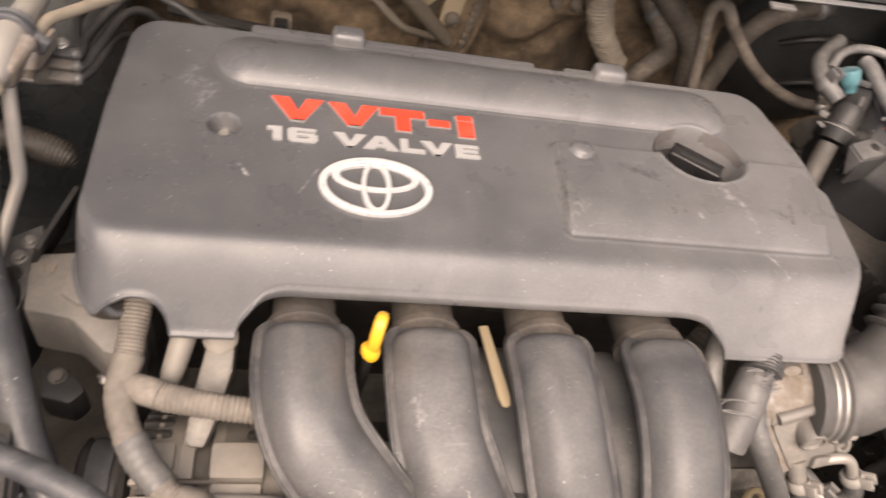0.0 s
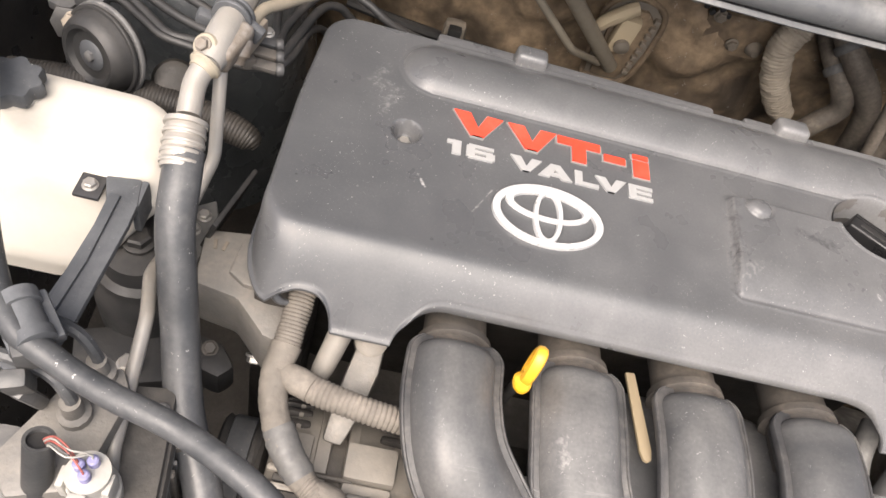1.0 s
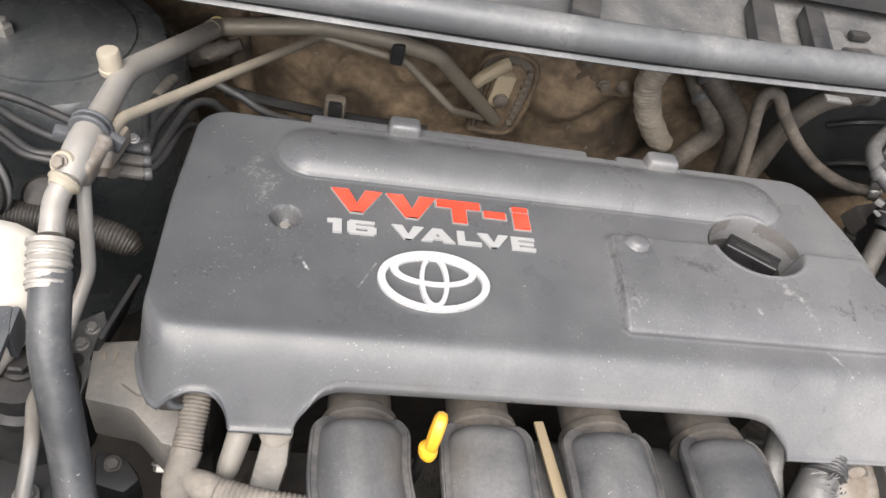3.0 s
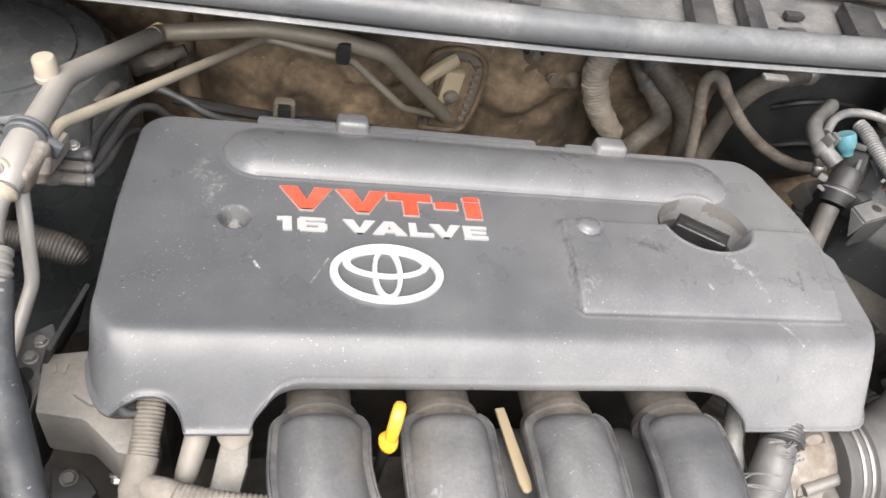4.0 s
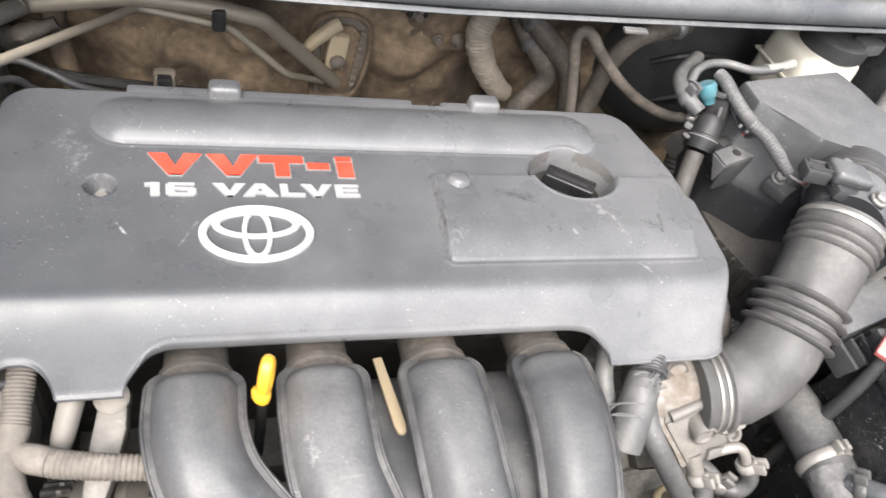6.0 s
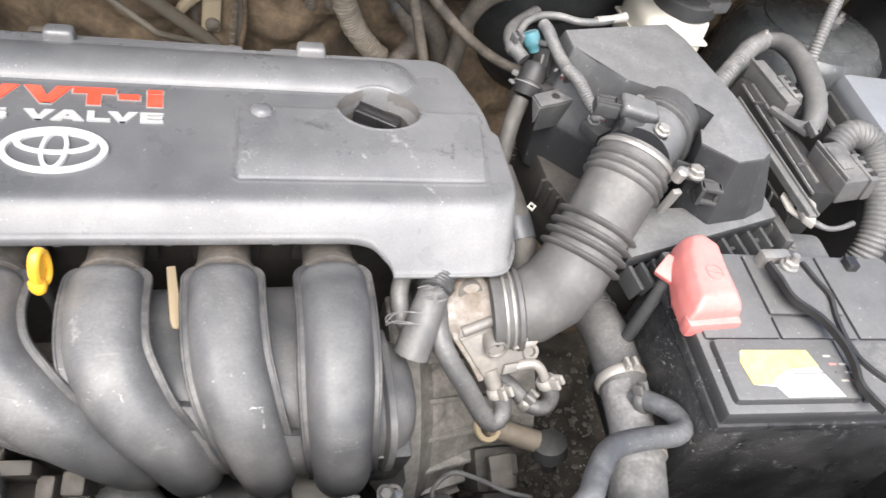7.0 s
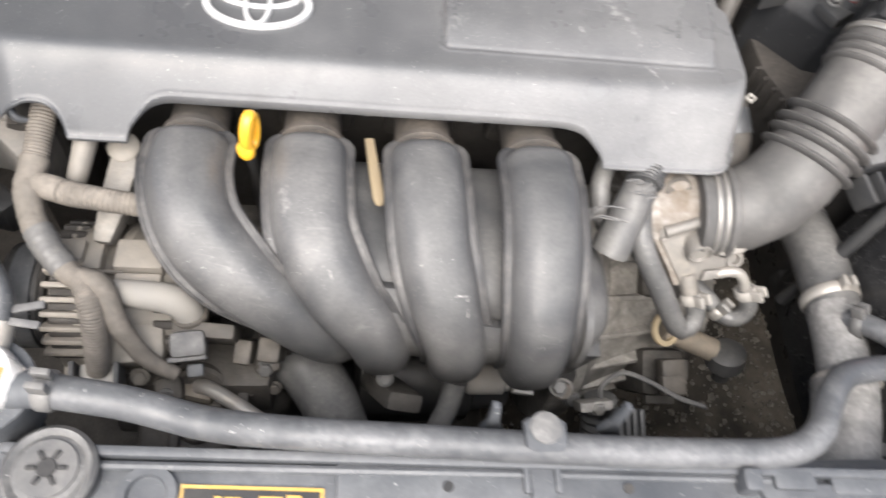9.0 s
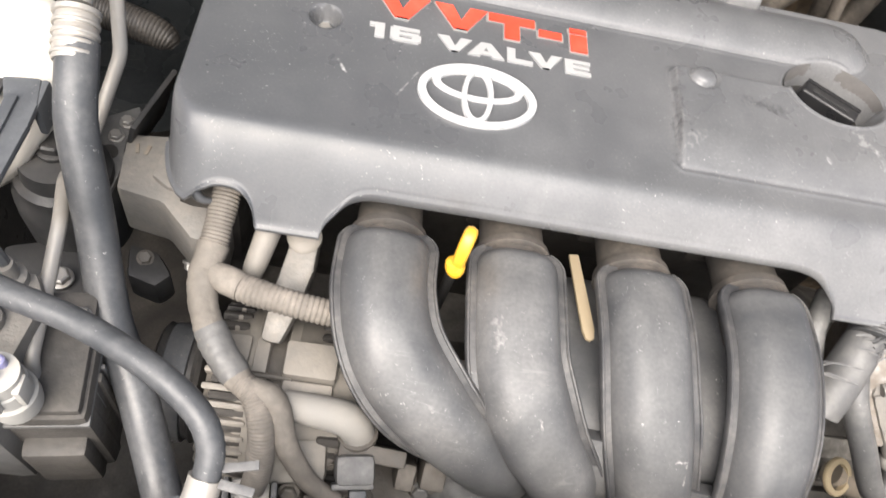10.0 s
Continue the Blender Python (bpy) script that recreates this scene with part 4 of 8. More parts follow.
part("down_run", tube([(-0.124, -0.180, 0.807), (-0.111, -0.190, 0.806), (-0.103, -0.208, 0.798), (-0.102, -0.226, 0.774), (-0.105, -0.233, 0.752)], [0.0080, 0.0082, 0.0086, 0.0086, 0.0080], 14, 0.0005, 0.0022), TAPE, loom, "thin corrugated tail")
plug = part("plug", rbox((-0.106, -0.236, 0.741), (0.026, 0.022, 0.020), 0.004, (12, 0, 6)), WHITE, loom, "pale grey plastic plug")
for x in (-0.1215, -0.0905):
    part("clip_arm", rbox((x, -0.236, 0.746), (0.004, 0.018, 0.030), 0.0015, (12, 0, 6)), PLASTIC, plug)
part("plug_base", rbox((-0.106, -0.240, 0.727), (0.030, 0.024, 0.014), 0.004, (12, 0, 6)), DARK, plug)
part("thin_cable", tube([(-0.113, -0.186, 0.806), (-0.098, -0.191, 0.806), (-0.087, -0.212, 0.788), (-0.070, -0.228, 0.765), (-0.050, -0.235, 0.750)], [0.0085, 0.0085, 0.0078, 0.0066, 0.0058], 14, wobble=0.05), TAPE, loom, "taped thin cable")

alternator = thing("alternator", (-0.09, -0.165, 0.65), "dusty cast alloy alternator with vent slots", "alternator")
AXIS = Vector((-0.090, -0.158, 0.722))
part("drive_housing", lathe(AXIS + Vector((-0.060, 0, 0)), (1, 0, 0), [(0, 0.03), (0.002, 0.048), (0.008, 0.058), (0.024, 0.0605), (0.026, 0.062), (0.034, 0.062), (0.035, 0.058)], 40), ALTERNATOR, alternator)
part("stator_band", lathe(AXIS + Vector((-0.026, 0, 0)), (1, 0, 0), [(0, 0.056), (0.020, 0.056)], 40), CASTING, alternator, "brown stator band")
part("rear_housing", lathe(AXIS + Vector((-0.008, 0, 0)), (1, 0, 0), [(0, 0.058), (0.001, 0.0622), (0.008, 0.0622), (0.010, 0.0605), (0.046, 0.058), (0.055, 0.05), (0.057, 0.03)], 40), ALTERNATOR, alternator)
def around(turn, dx, size, reach, bevel=0.001):
    """A block on the alternator's drum, turned about its axis."""
    a = radians(turn)
    block = rbox((0, 0, 0), size, bevel)
    bmesh.ops.transform(block, matrix=Matrix.Translation(AXIS + Vector((dx, 0, 0)) + Vector((0, math.sin(a), math.cos(a))) * reach) @ Matrix.Rotation(-a, 4, "X"), verts=block.verts)
    return block


for turn in (62, 50, 38, 26):
    part("vent_slot", around(turn, -0.046, (0.021, 0.0066, 0.008), 0.0588, 0.003), DEEP_BLACK, alternator, "dark vent slot")
    part("vent_slot", around(turn, 0.026, (0.023, 0.0066, 0.008), 0.0588, 0.003), DEEP_BLACK, alternator, "dark vent slot")
    part("slot_bridge", around(turn, -0.044, (0.0036, 0.0072, 0.004), 0.0603, 0.001), ALTERNATOR, alternator)
for k in range(7):
    part("vent_slot", around(-14 - 10 * k, -0.040, (0.026, 0.0056, 0.010), 0.0572, 0.002), DEEP_BLACK, alternator, "long dark vent slot")
    part("cooling_fin", around(-9 - 10 * k, -0.042, (0.032, 0.0046, 0.011), 0.0600, 0.0021), ALTERNATOR, alternator)
part("fin_collar", lathe(AXIS + Vector((-0.029, 0, 0)), (1, 0, 0), [(0, 0.060), (0.001, 0.0640), (0.010, 0.0640), (0.011, 0.060)], 40), ALTERNATOR, alternator)
for k in range(5):
    part("vent_slot", around(-34 - 12 * k, 0.030, (0.018, 0.0066, 0.008), 0.0578, 0.002), DEEP_BLACK, alternator, "dark vent slot")
part("upper_lug", around(6, -0.044, (0.026, 0.020, 0.012), 0.0606, 0.003), ALTERNATOR, alternator)
part("upper_lug", around(2, 0.010, (0.036, 0.026, 0.016), 0.0628, 0.0035), ALTERNATOR, alternator)
part("lug_shelf", around(-16, 0.010, (0.034, 0.014, 0.010), 0.0610, 0.003), ALTERNATOR, alternator)
part("tie_bolt", tube([tuple(AXIS + Vector((-0.032, -0.010, 0.0632))), tuple(AXIS + Vector((0.0, -0.010, 0.0632)))], 0.0022, 8), CASTING, alternator)
part("pulley", lathe(AXIS + Vector((-0.098, 0, 0)), (1, 0, 0), [(0, 0.030), (0.001, 0.040), (0.003, 0.0425), (0.006, 0.0405), (0.028, 0.0400), (0.031, 0.0425), (0.034, 0.040), (0.036, 0.024), (0.042, 0.018)], 44), DARK, alternator, "dark smooth pulley")
part("belt", lathe(AXIS + Vector((-0.091, 0, 0)), (1, 0, 0), [(0, 0.0402), (0.001, 0.0425), (0.017, 0.0425), (0.018, 0.0402)], 44), RUBBER_CLEAN, alternator, "worn rubber belt on the pulley")
part("lower_lip", rbox((-0.126, -0.213, 0.700), (0.038, 0.014, 0.016), 0.003, (30, 0, 4)), ALTERNATOR, alternator)
part("terminal_boot", tube([(-0.094, -0.186, 0.790), (-0.080, -0.188, 0.789), (-0.062, -0.189, 0.787), (-0.050, -0.190, 0.783), (-0.043, -0.193, 0.773), (-0.041, -0.196, 0.760)], [0.0085, 0.0105, 0.0112, 0.0122, 0.0120, 0.0105], 18), BOOT, alternator, "pale rubber terminal boot")
part("boot_collar", lathe((-0.0425, -0.1935, 0.772), (0.12, -0.25, -1), [(0, 0.0115), (0.001, 0.0138), (0.005, 0.0138), (0.007, 0.012)], 22), CASTING, alternator)
part("rear_casting", rbox((-0.082, -0.208, 0.738), (0.044, 0.030, 0.050), 0.007, (18, 0, 6)), ALTERNATOR, alternator, "beige lower casting")
bolt(alternator, (-0.082, -0.226, 0.722), (0, -0.7, 0.6), 0.006, ALTERNATOR)
for k in range(4):
    part("spring_turn", ring_solid(Vector((-0.062, -0.203, 0.756)) + Vector((0.001, -0.001, -0.0042)) * k, (0.2, -0.3, 1), 0.0105, 0.0070, 0.0026, 20), CASTING, alternator, "brown coil turn")
part("regulator_back", rbox((-0.030, -0.200, 0.748), (0.046, 0.012, 0.050), 0.003, (18, 0, -4)), CASTING, alternator, "brown regulator plate")
regulator = part("regulator_plug", rbox((-0.041, -0.216, 0.762), (0.026, 0.020, 0.024), 0.005, (20, 0, 8)), SLEEVE, alternator, "pale grey regulator plug")
part("plug_lip", rbox((-0.041, -0.2265, 0.7595), (0.028, 0.004, 0.014), 0.0015, (20, 0, 8)), GREY, regulator)
part("plug_latch", rbox((-0.036, -0.231, 0.748), (0.012, 0.010, 0.010), 0.002, (20, 0, 8)), SHROUD, regulator, "blue-grey latch")
arm = thing("alternator_bracket", (-0.11, -0.09, 0.78), "cast alloy alternator bracket below the cover", "bracket")
part("arm", prism([(-0.009, 0.030), (0.010, 0.030), (0.012, 0.010), (0.009, -0.020), (0.004, -0.044), (-0.010, -0.044), (-0.011, -0.010)], 0, 0.020, 0.004, pose(-0.100, -0.100, 0.792, 24, 0, -8)), ALLOY, arm, "flat cast arm")
part("boss", lathe((-0.098, -0.078, 0.818), (0, -0.4, 1), [(-0.01, 0.012), (0.006, 0.012), (0.008, 0.009), (0.008, 0.0)], 20), ALTERNATOR, arm)
part("stay", tube([(-0.116, -0.066, 0.852), (-0.120, -0.086, 0.838), (-0.127, -0.108, 0.818), (-0.131, -0.120, 0.808)], [0.0055, 0.0085, 0.0075, 0.003], 12), ALTERNATOR, arm, "tapered cast stay rod")
bolt(arm, (-0.116, -0.072, 0.852), (0, -0.4, 1), 0.006)

compressor = thing("air_compressor", (-0.05, -0.19, 0.5), "dirty alloy air-conditioning compressor below the alternator", "compressor")
part("housing", lathe((-0.12, -0.185, 0.620), (1, 0, 0), [(0, 0.03), (0.004, 0.052), (0.08, 0.054), (0.085, 0.058), (0.12, 0.058), (0.125, 0.05), (0.15, 0.03)], 32), DARKENED, compressor)
part("mount_plate", rbox((-0.045, -0.205, 0.668), (0.125, 0.045, 0.070), 0.010), CASTING, compressor, "brown cast bracket")
part("boss", lathe((-0.040, -0.226, 0.690), (0.05, -0.65, 0.75), [(-0.006, 0.024), (0.006, 0.023), (0.008, 0.020), (0.006, 0.012), (0.002, 0.010), (0.0015, 0.0)], 26), CASTING, compressor, "round cast boss")
for x, y, z, w in ((-0.002, -0.196, 0.704, 0.014), (0.018, -0.194, 0.704, 0.018)):
    part("bracket_rib", rbox((x, y, z), (w, 0.020, 0.086), 0.004, (24, 0, -6)), CASTING, compressor)
    bolt(compressor, (x + 0.001, y - 0.026, z - 0.020), (0, -0.8, 0.6), 0.005, CASTING)
part("front_web", rbox((-0.105, -0.214, 0.672), (0.014, 0.020, 0.06), 0.004, (20, 0, 0)), CASTING, compressor)
for x, y, z in ((-0.063, -0.225, 0.69), (-0.005, -0.205, 0.672), (0.012, -0.20, 0.69)):
    part("lug", rbox((x, y, z), (0.022, 0.020, 0.05), 0.006, (20, 0, 10)), CASTING, compressor)
    bolt(compressor, (x, y - 0.012, z + 0.018), (0, -0.8, 0.6), 0.006, GREY)
part("union", rbox((-0.044, -0.226, 0.694), (0.034, 0.020, 0.014), 0.006, (0, 0, -12)), BROWN, compressor, "brown pipe union")
part("suction_pipe", tube([(-0.041, -0.226, 0.700), (-0.030, -0.231, 0.708), (0.0, -0.249, 0.708), (0.028, -0.268, 0.704), (0.05, -0.285, 0.68)], 0.0062, 12), PIPE, compressor, "bright alloy pipe")
part("lower_web", prism([(-0.090, -0.205), (-0.094, -0.240), (-0.088, -0.285), (-0.020, -0.290), (-0.010, -0.262), (-0.012, -0.205)], 0.560, 0.664, 0.010, segs=3), CASTING, compressor, "grimy cast bracket foot")
part("edge_blade", prism([(-0.016, -0.185), (-0.008, -0.184), (-0.002, -0.225), (0.004, -0.290), (-0.006, -0.290), (-0.011, -0.230)], 0.560, 0.690, 0.003), CASTING, compressor, "thin cast web")
part("pad_boss", lathe((-0.043, -0.244, 0.660), (0, -0.25, 0.97), [(-0.004, 0.019), (0.010, 0.018), (0.013, 0.0155), (0.013, 0.0095), (0.008, 0.0085), (0.008, 0.0)], 28), CASTING, compressor, "hollow cast boss")
part("cast_rib", tube([(-0.070, -0.228, 0.664), (-0.062, -0.248, 0.666), (-0.060, -0.285, 0.664)], 0.005, 10), CASTING, compressor)
bolt(compressor, (-0.080, -0.236, 0.664), (0, -0.4, 0.9), 0.0065, CASTING)
part("plain_plate", rbox((0.018, -0.17, 0.64), (0.03, 0.05, 0.12), 0.006), DARKENED, compressor)

lower_hose = thing("lower_coolant_hose", (0.06, -0.22, 0.55), "thick dusty rubber coolant hose below the runners", "hose")
part("hose", tube([(0.012, -0.176, 0.662), (0.040, -0.192, 0.668), (0.066, -0.222, 0.652), (0.082, -0.258, 0.610), (0.088, -0.285, 0.54)], 0.0265, 20), RUBBER, lower_hose)
part("outlet_neck", lathe((0.0, -0.170, 0.656), (0.9, -0.4, 0.1), [(0, 0.02), (0.002, 0.030), (0.012, 0.030), (0.014, 0.024)], 24), DARKENED, lower_hose, "cast outlet neck")
bolt(lower_hose, (0.010, -0.188, 0.676), (0, -0.6, 0.8), 0.007, GREY)

mount = thing("engine_mount", (-0.22, -0.05, 0.70), "cast alloy engine mount arm on a dark rubber mount", "engine mount")
part("arm", prism([(-0.2276, -0.0640), (-0.2325, -0.0180), (-0.150, -0.006), (-0.150, -0.100), (-0.172, -0.093), (-0.196, -0.0695)], 0.768, 0.8215, 0.004), ALLOY, mount, "cast alloy arm")
part("raised_boss", prism([(-0.2065, -0.052), (-0.2030, -0.022), (-0.160, -0.016), (-0.160, -0.064), (-0.194, -0.060)], 0.8195, 0.8260, 0.003), ALLOY, mount, "raised cast tongue")
for i in range(4):
    part("cast_mark", rbox((-0.187 + 0.0015 * i, -0.052 + 0.0085 * i, 0.8266), (0.0075, 0.0022, 0.0012), 0.0003, (0, 0, (-20, 15, -8, 10)[i])), BROWN, mount)
for i in range(2):
    part("cast_mark", rbox((-0.222 + 0.007 * i, -0.030, 0.8220), (0.0026, 0.008, 0.0010), 0.0003, (0, 0, (12, -10)[i])), BROWN, mount)
# black stands in for the unlit gap around this gusset
part("gusset", prism([(-0.2275, -0.070), (-0.205, -0.074), (-0.190, -0.092), (-0.20, -0.104), (-0.222, -0.098)], 0.725, 0.760, 0.006), DARK, mount, "lower gusset coloured black for the shade there")
part("side_plate", prism([(-0.262, -0.062), (-0.258, 0.004), (-0.236, 0.020), (-0.229, 0.002), (-0.236, -0.066)], 0.800, 0.806, 0.002), GREY, mount, "dusty steel plate")
part("plate_hole", lathe((-0.2455, -0.026, 0.8062), (0, 0, 1), [(0, 0.0065), (0.0006, 0.0065)], 16), DEEP_BLACK, mount)
for x, y in ((-0.240, 0.002), (-0.244, -0.012)):
    bolt(mount, (x, y, 0.806), r=0.0045)
part("fin_plate", rbox((-0.225, 0.004, 0.812), (0.004, 0.060, 0.060), 0.0015, (0, 18, -14)), DARK, mount, "black folded fin")
bolt(mount, (-0.212, -0.082, 0.760), (0.1, -0.3, 1), 0.005, CASTING)
part("rubber_mount", lathe((-0.268, -0.050, 0.742), (0, 0, 1), [(0, 0.036), (0.04, 0.037), (0.056, 0.036), (0.060, 0.033), (0.070, 0.032), (0.074, 0.027), (0.088, 0.025), (0.090, 0.016), (0.093, 0.0)], 28), DARK, mount, "dusty dark rubber mount")
part("base_bracket", rbox((-0.270, -0.10, 0.735), (0.07, 0.05, 0.05), 0.008, (0, 0, 18)), DARK, mount, "black steel mount bracket")
bolt(mount, (-0.268, -0.050, 0.834), r=0.009, material=DARK)
bolt(mount, (-0.262, -0.109, 0.762), r=0.007)
bolt(mount, (-0.178, -0.080, 0.762), (0, -0.7, -0.5), 0.006)

# ---- coolant tank, horn and pipes beside the engine ----
tank = thing("coolant_tank", (-0.38, -0.05, 0.70), "milky white plastic coolant tank with a dark cap", "tank")
SIDE = [(0.030, 0.80), (0.030, 0.885), (0.018, 0.903), (-0.010, 0.905), (-0.034, 0.902), (-0.052, 0.888), (-0.066, 0.85), (-0.074, 0.825), (-0.070, 0.80)]
shell = bmesh.new()
rings = []
for x, g in [(-0.520, 0.86), (-0.515, 0.96), (-0.500, 1.0)] + [(-0.286 + 0.036 * math.sin(radians(a)), 1 - 0.55 * (1 - math.cos(radians(a)))) for a in (0, 15, 30, 45, 60, 75, 88)]:
    rings.append([Vector((x - 0.4 * max(0.89 - z, 0), -0.025 + (y + 0.025) * g, 0.85 + (z - 0.85) * g)) for y, z in SIDE])
loft(shell, rings)
bmesh.ops.subdivide_edges(shell, edges=shell.edges[:], cuts=2, smooth=0.6, use_grid_fill=True)
part("body", shell, TANK, tank, "milky translucent body", angle=60)
part("filler_neck", lathe((-0.355, -0.004, 0.892), (0, 0, 1), [(0, 0.018), (0.016, 0.016)], 24), TANK, tank)
lobes = bmesh.new()
for z, g in ((0.906, 0.92), (0.908, 1.0), (0.914, 1.0), (0.917, 0.93), (0.918, 0.6)):
    rings = [] if z == 0.906 else rings
    rings.append([Vector((-0.355 + (0.0185 + 0.0018 * math.cos(8 * s * math.pi / 24)) * g * math.cos(s * math.pi / 24), -0.004 + (0.0185 + 0.0018 * math.cos(8 * s * math.pi / 24)) * g * math.sin(s * math.pi / 24), z)) for s in range(48)])
loft(lobes, rings)
part("cap", lobes, SHROUD, tank, "lobed blue-grey cap")
stay = thing("tank_bracket", (-0.27, -0.1, 0.86), "flat black painted steel bracket across the tank's end", "bracket")
part("strap", prism([(-0.284, -0.046), (-0.262, -0.043), (-0.258, -0.063), (-0.258, -0.079), (-0.262, -0.145), (-0.268, -0.180), (-0.276, -0.187), (-0.291, -0.178), (-0.284, -0.145), (-0.280, -0.117), (-0.276, -0.067)], 0.891, 0.897, 0.0025), SHROUD, stay)
part("strap_rib", prism([(-0.276, -0.060), (-0.269, -0.060), (-0.270, -0.110), (-0.276, -0.166), (-0.282, -0.164), (-0.276, -0.105)], 0.8965, 0.8995, 0.0014), SHROUD, stay)
part("hook", rbox((-0.260, -0.054, 0.883), (0.005, 0.022, 0.026), 0.002), SHROUD, stay)
part("foot", rbox((-0.281, -0.184, 0.880), (0.026, 0.008, 0.034), 0.003, (14, 0, -18)), GREY, stay, "worn pale foot")
part("hole_plate", rbox((-0.290, -0.055, 0.893), (0.016, 0.018, 0.003), 0.001), PAINT, stay)
bolt(stay, (-0.290, -0.055, 0.894), r=0.004)

horn = thing("horn", (-0.33, 0.07, 0.83), "round black disc horn with pale rim", "horn")
HORN_WAY = Vector((-0.42, -0.87, 0.20)).normalized()
HORN = Vector((-0.338, 0.066, 0.880))
part("body", lathe(HORN - HORN_WAY * 0.016, HORN_WAY, [(-0.010, 0.016), (-0.008, 0.028), (0.0, 0.0315), (0.006, 0.0315), (0.009, 0.0300), (0.013, 0.0292), (0.018, 0.0268), (0.0205, 0.0235), (0.0200, 0.0205), (0.0165, 0.0175), (0.0155, 0.012), (0.0165, 0.006), (0.0165, 0.0)], 44), DARK, horn)
# pale grey ring paints in the highlight on the dark rim
part("rim", ring_solid(HORN + HORN_WAY * -0.017, HORN_WAY, 0.0350, 0.031, 0.0036, 44), SLEEVE, horn, "rim coloured pale for its highlight")
part("rim", ring_solid(HORN + HORN_WAY * -0.0115, HORN_WAY, 0.0338, 0.031, 0.0030, 44), DARK, horn, "black rim")
part("face_smudge", lathe(HORN + HORN_WAY * 0.0003, HORN_WAY, [(0, 0.0115), (0.0006, 0.0108), (0.0011, 0.004), (0.0011, 0.0)], 18), SHROUD, horn, "dusty dished centre")
part("centre_nut", lathe(HORN + HORN_WAY * 0.0008, HORN_WAY, [(0, 0.0042), (0.0028, 0.0040), (0.0036, 0.0026), (0.0036, 0.0)], 6), GREY, horn)
part("stay", prism([(-0.012, -0.011), (0.034, -0.008), (0.034, 0.008), (-0.012, 0.011), (-0.017, 0.0)], 0, 0.003, 0.001, pose(-0.358, 0.090, 0.884, 62, 0, 12)), DARK, horn, "black steel stay")
bolt(horn, (-0.358, 0.088, 0.886), (-0.1, -0.85, 0.5), 0.0065, BROWN)

ac_line = thing("air_conditioning_line", (-0.235, 0.0, 0.70), "alloy air-conditioning pipe with crimped sleeve and black hose", "pipe")
part("rubber_hose", tube([(-0.2353, -0.040, 0.929), (-0.233, -0.056, 0.921), (-0.231, -0.076, 0.903), (-0.224, -0.098, 0.876), (-0.218, -0.116, 0.854), (-0.204, -0.156, 0.821), (-0.181, -0.196, 0.799), (-0.155, -0.25, 0.775), (-0.14, -0.29, 0.74)], 0.0120, 18), RUBBER_CLEAN, ac_line, "thick black hose")
part("sleeve", tube([(-0.2388, -0.026, 0.936), (-0.235, -0.050, 0.9245)], 0.0114, 24, 0.0010, 0.0072), PIPE, ac_line, "crimped alloy sleeve")
for f in range(4):
    c = Vector((-0.2382, -0.030, 0.9342)).lerp(Vector((-0.2358, -0.046, 0.9265)), f / 3)
    part("crimp", ring_solid(c, (0.1, -0.9, -0.4), 0.0130, 0.0105, 0.0024, 24), PIPE, ac_line)
part("sleeve_collar", lathe((-0.2392, -0.0225, 0.9375), (0.1, -0.9, -0.4), [(0, 0.009), (0.001, 0.0132), (0.004, 0.0132), (0.005, 0.009)], 24), PIPE, ac_line)
part("neck", tube([(-0.239, -0.020, 0.9385), (-0.2405, -0.008, 0.943), (-0.2412, 0.000, 0.9455), (-0.2400, 0.008, 0.9485), (-0.2375, 0.016, 0.951), (-0.2350, 0.024, 0.9525)], 0.0074, 18), PIPE, ac_line)
part("joint_block", tube([(-0.237, 0.014, 0.951), (-0.2362, 0.022, 0.952), (-0.2355, 0.032, 0.954), (-0.2345, 0.044, 0.9555), (-0.2335, 0.058, 0.9555)], [0.0082, 0.0100, 0.0106, 0.0106, 0.0098], 22), PIPE, ac_line, "rounded pale alloy joint")
part("joint_ear", rbox((-0.2275, 0.036, 0.9505), (0.013, 0.036, 0.019), 0.0055, (6, 14, -14), 0.9, 3), STAIN, ac_line, "stained union ear")
part("bolt_boss", lathe((-0.2405, 0.022, 0.9575), (-0.28, -0.60, 0.75), [(-0.006, 0.0088), (0.001, 0.0084), (0.0026, 0.0072), (0.003, 0.0)], 20), BEIGE_CAP, ac_line, "stained boss")
bolt(ac_line, (-0.2413, 0.0202, 0.9598), (-0.28, -0.6, 0.75), 0.0042, STAIN)
part("joint_collar", lathe((-0.2378, 0.0145, 0.9512), (-0.35, -0.90, -0.26), [(0, 0.0092), (0.001, 0.0104), (0.003, 0.0104), (0.0045, 0.0085), (0.007, 0.0078)], 22), BEIGE_CAP, ac_line, "stained end collar")
part("band", ring_solid((-0.2340, 0.053, 0.9555), (0.12, 1, -0.05), 0.0135, 0.0095, 0.003), SHROUD, ac_line, "dark clamp band")
part("band", ring_solid((-0.2337, 0.0585, 0.9550), (0.12, 1, -0.05), 0.0140, 0.0092, 0.003), SHROUD, ac_line, "dark clamp band")
part("band_tail", rbox((-0.2505, 0.057, 0.9490), (0.014, 0.009, 0.008), 0.002, (0, 20, 10)), SHROUD, ac_line)
part("band_lip", rbox((-0.2195, 0.054, 0.9500), (0.012, 0.007, 0.012), 0.002, (0, 25, -8)), SHROUD, ac_line)
part("joint_pipe", tube(fillet([(-0.2340, 0.050, 0.9555), (-0.2315, 0.140, 0.941), (-0.194, 0.298, 0.878)], 0.014), 0.0084, 16), PIPE, ac_line, "pale dusty pipe bending at the service port")
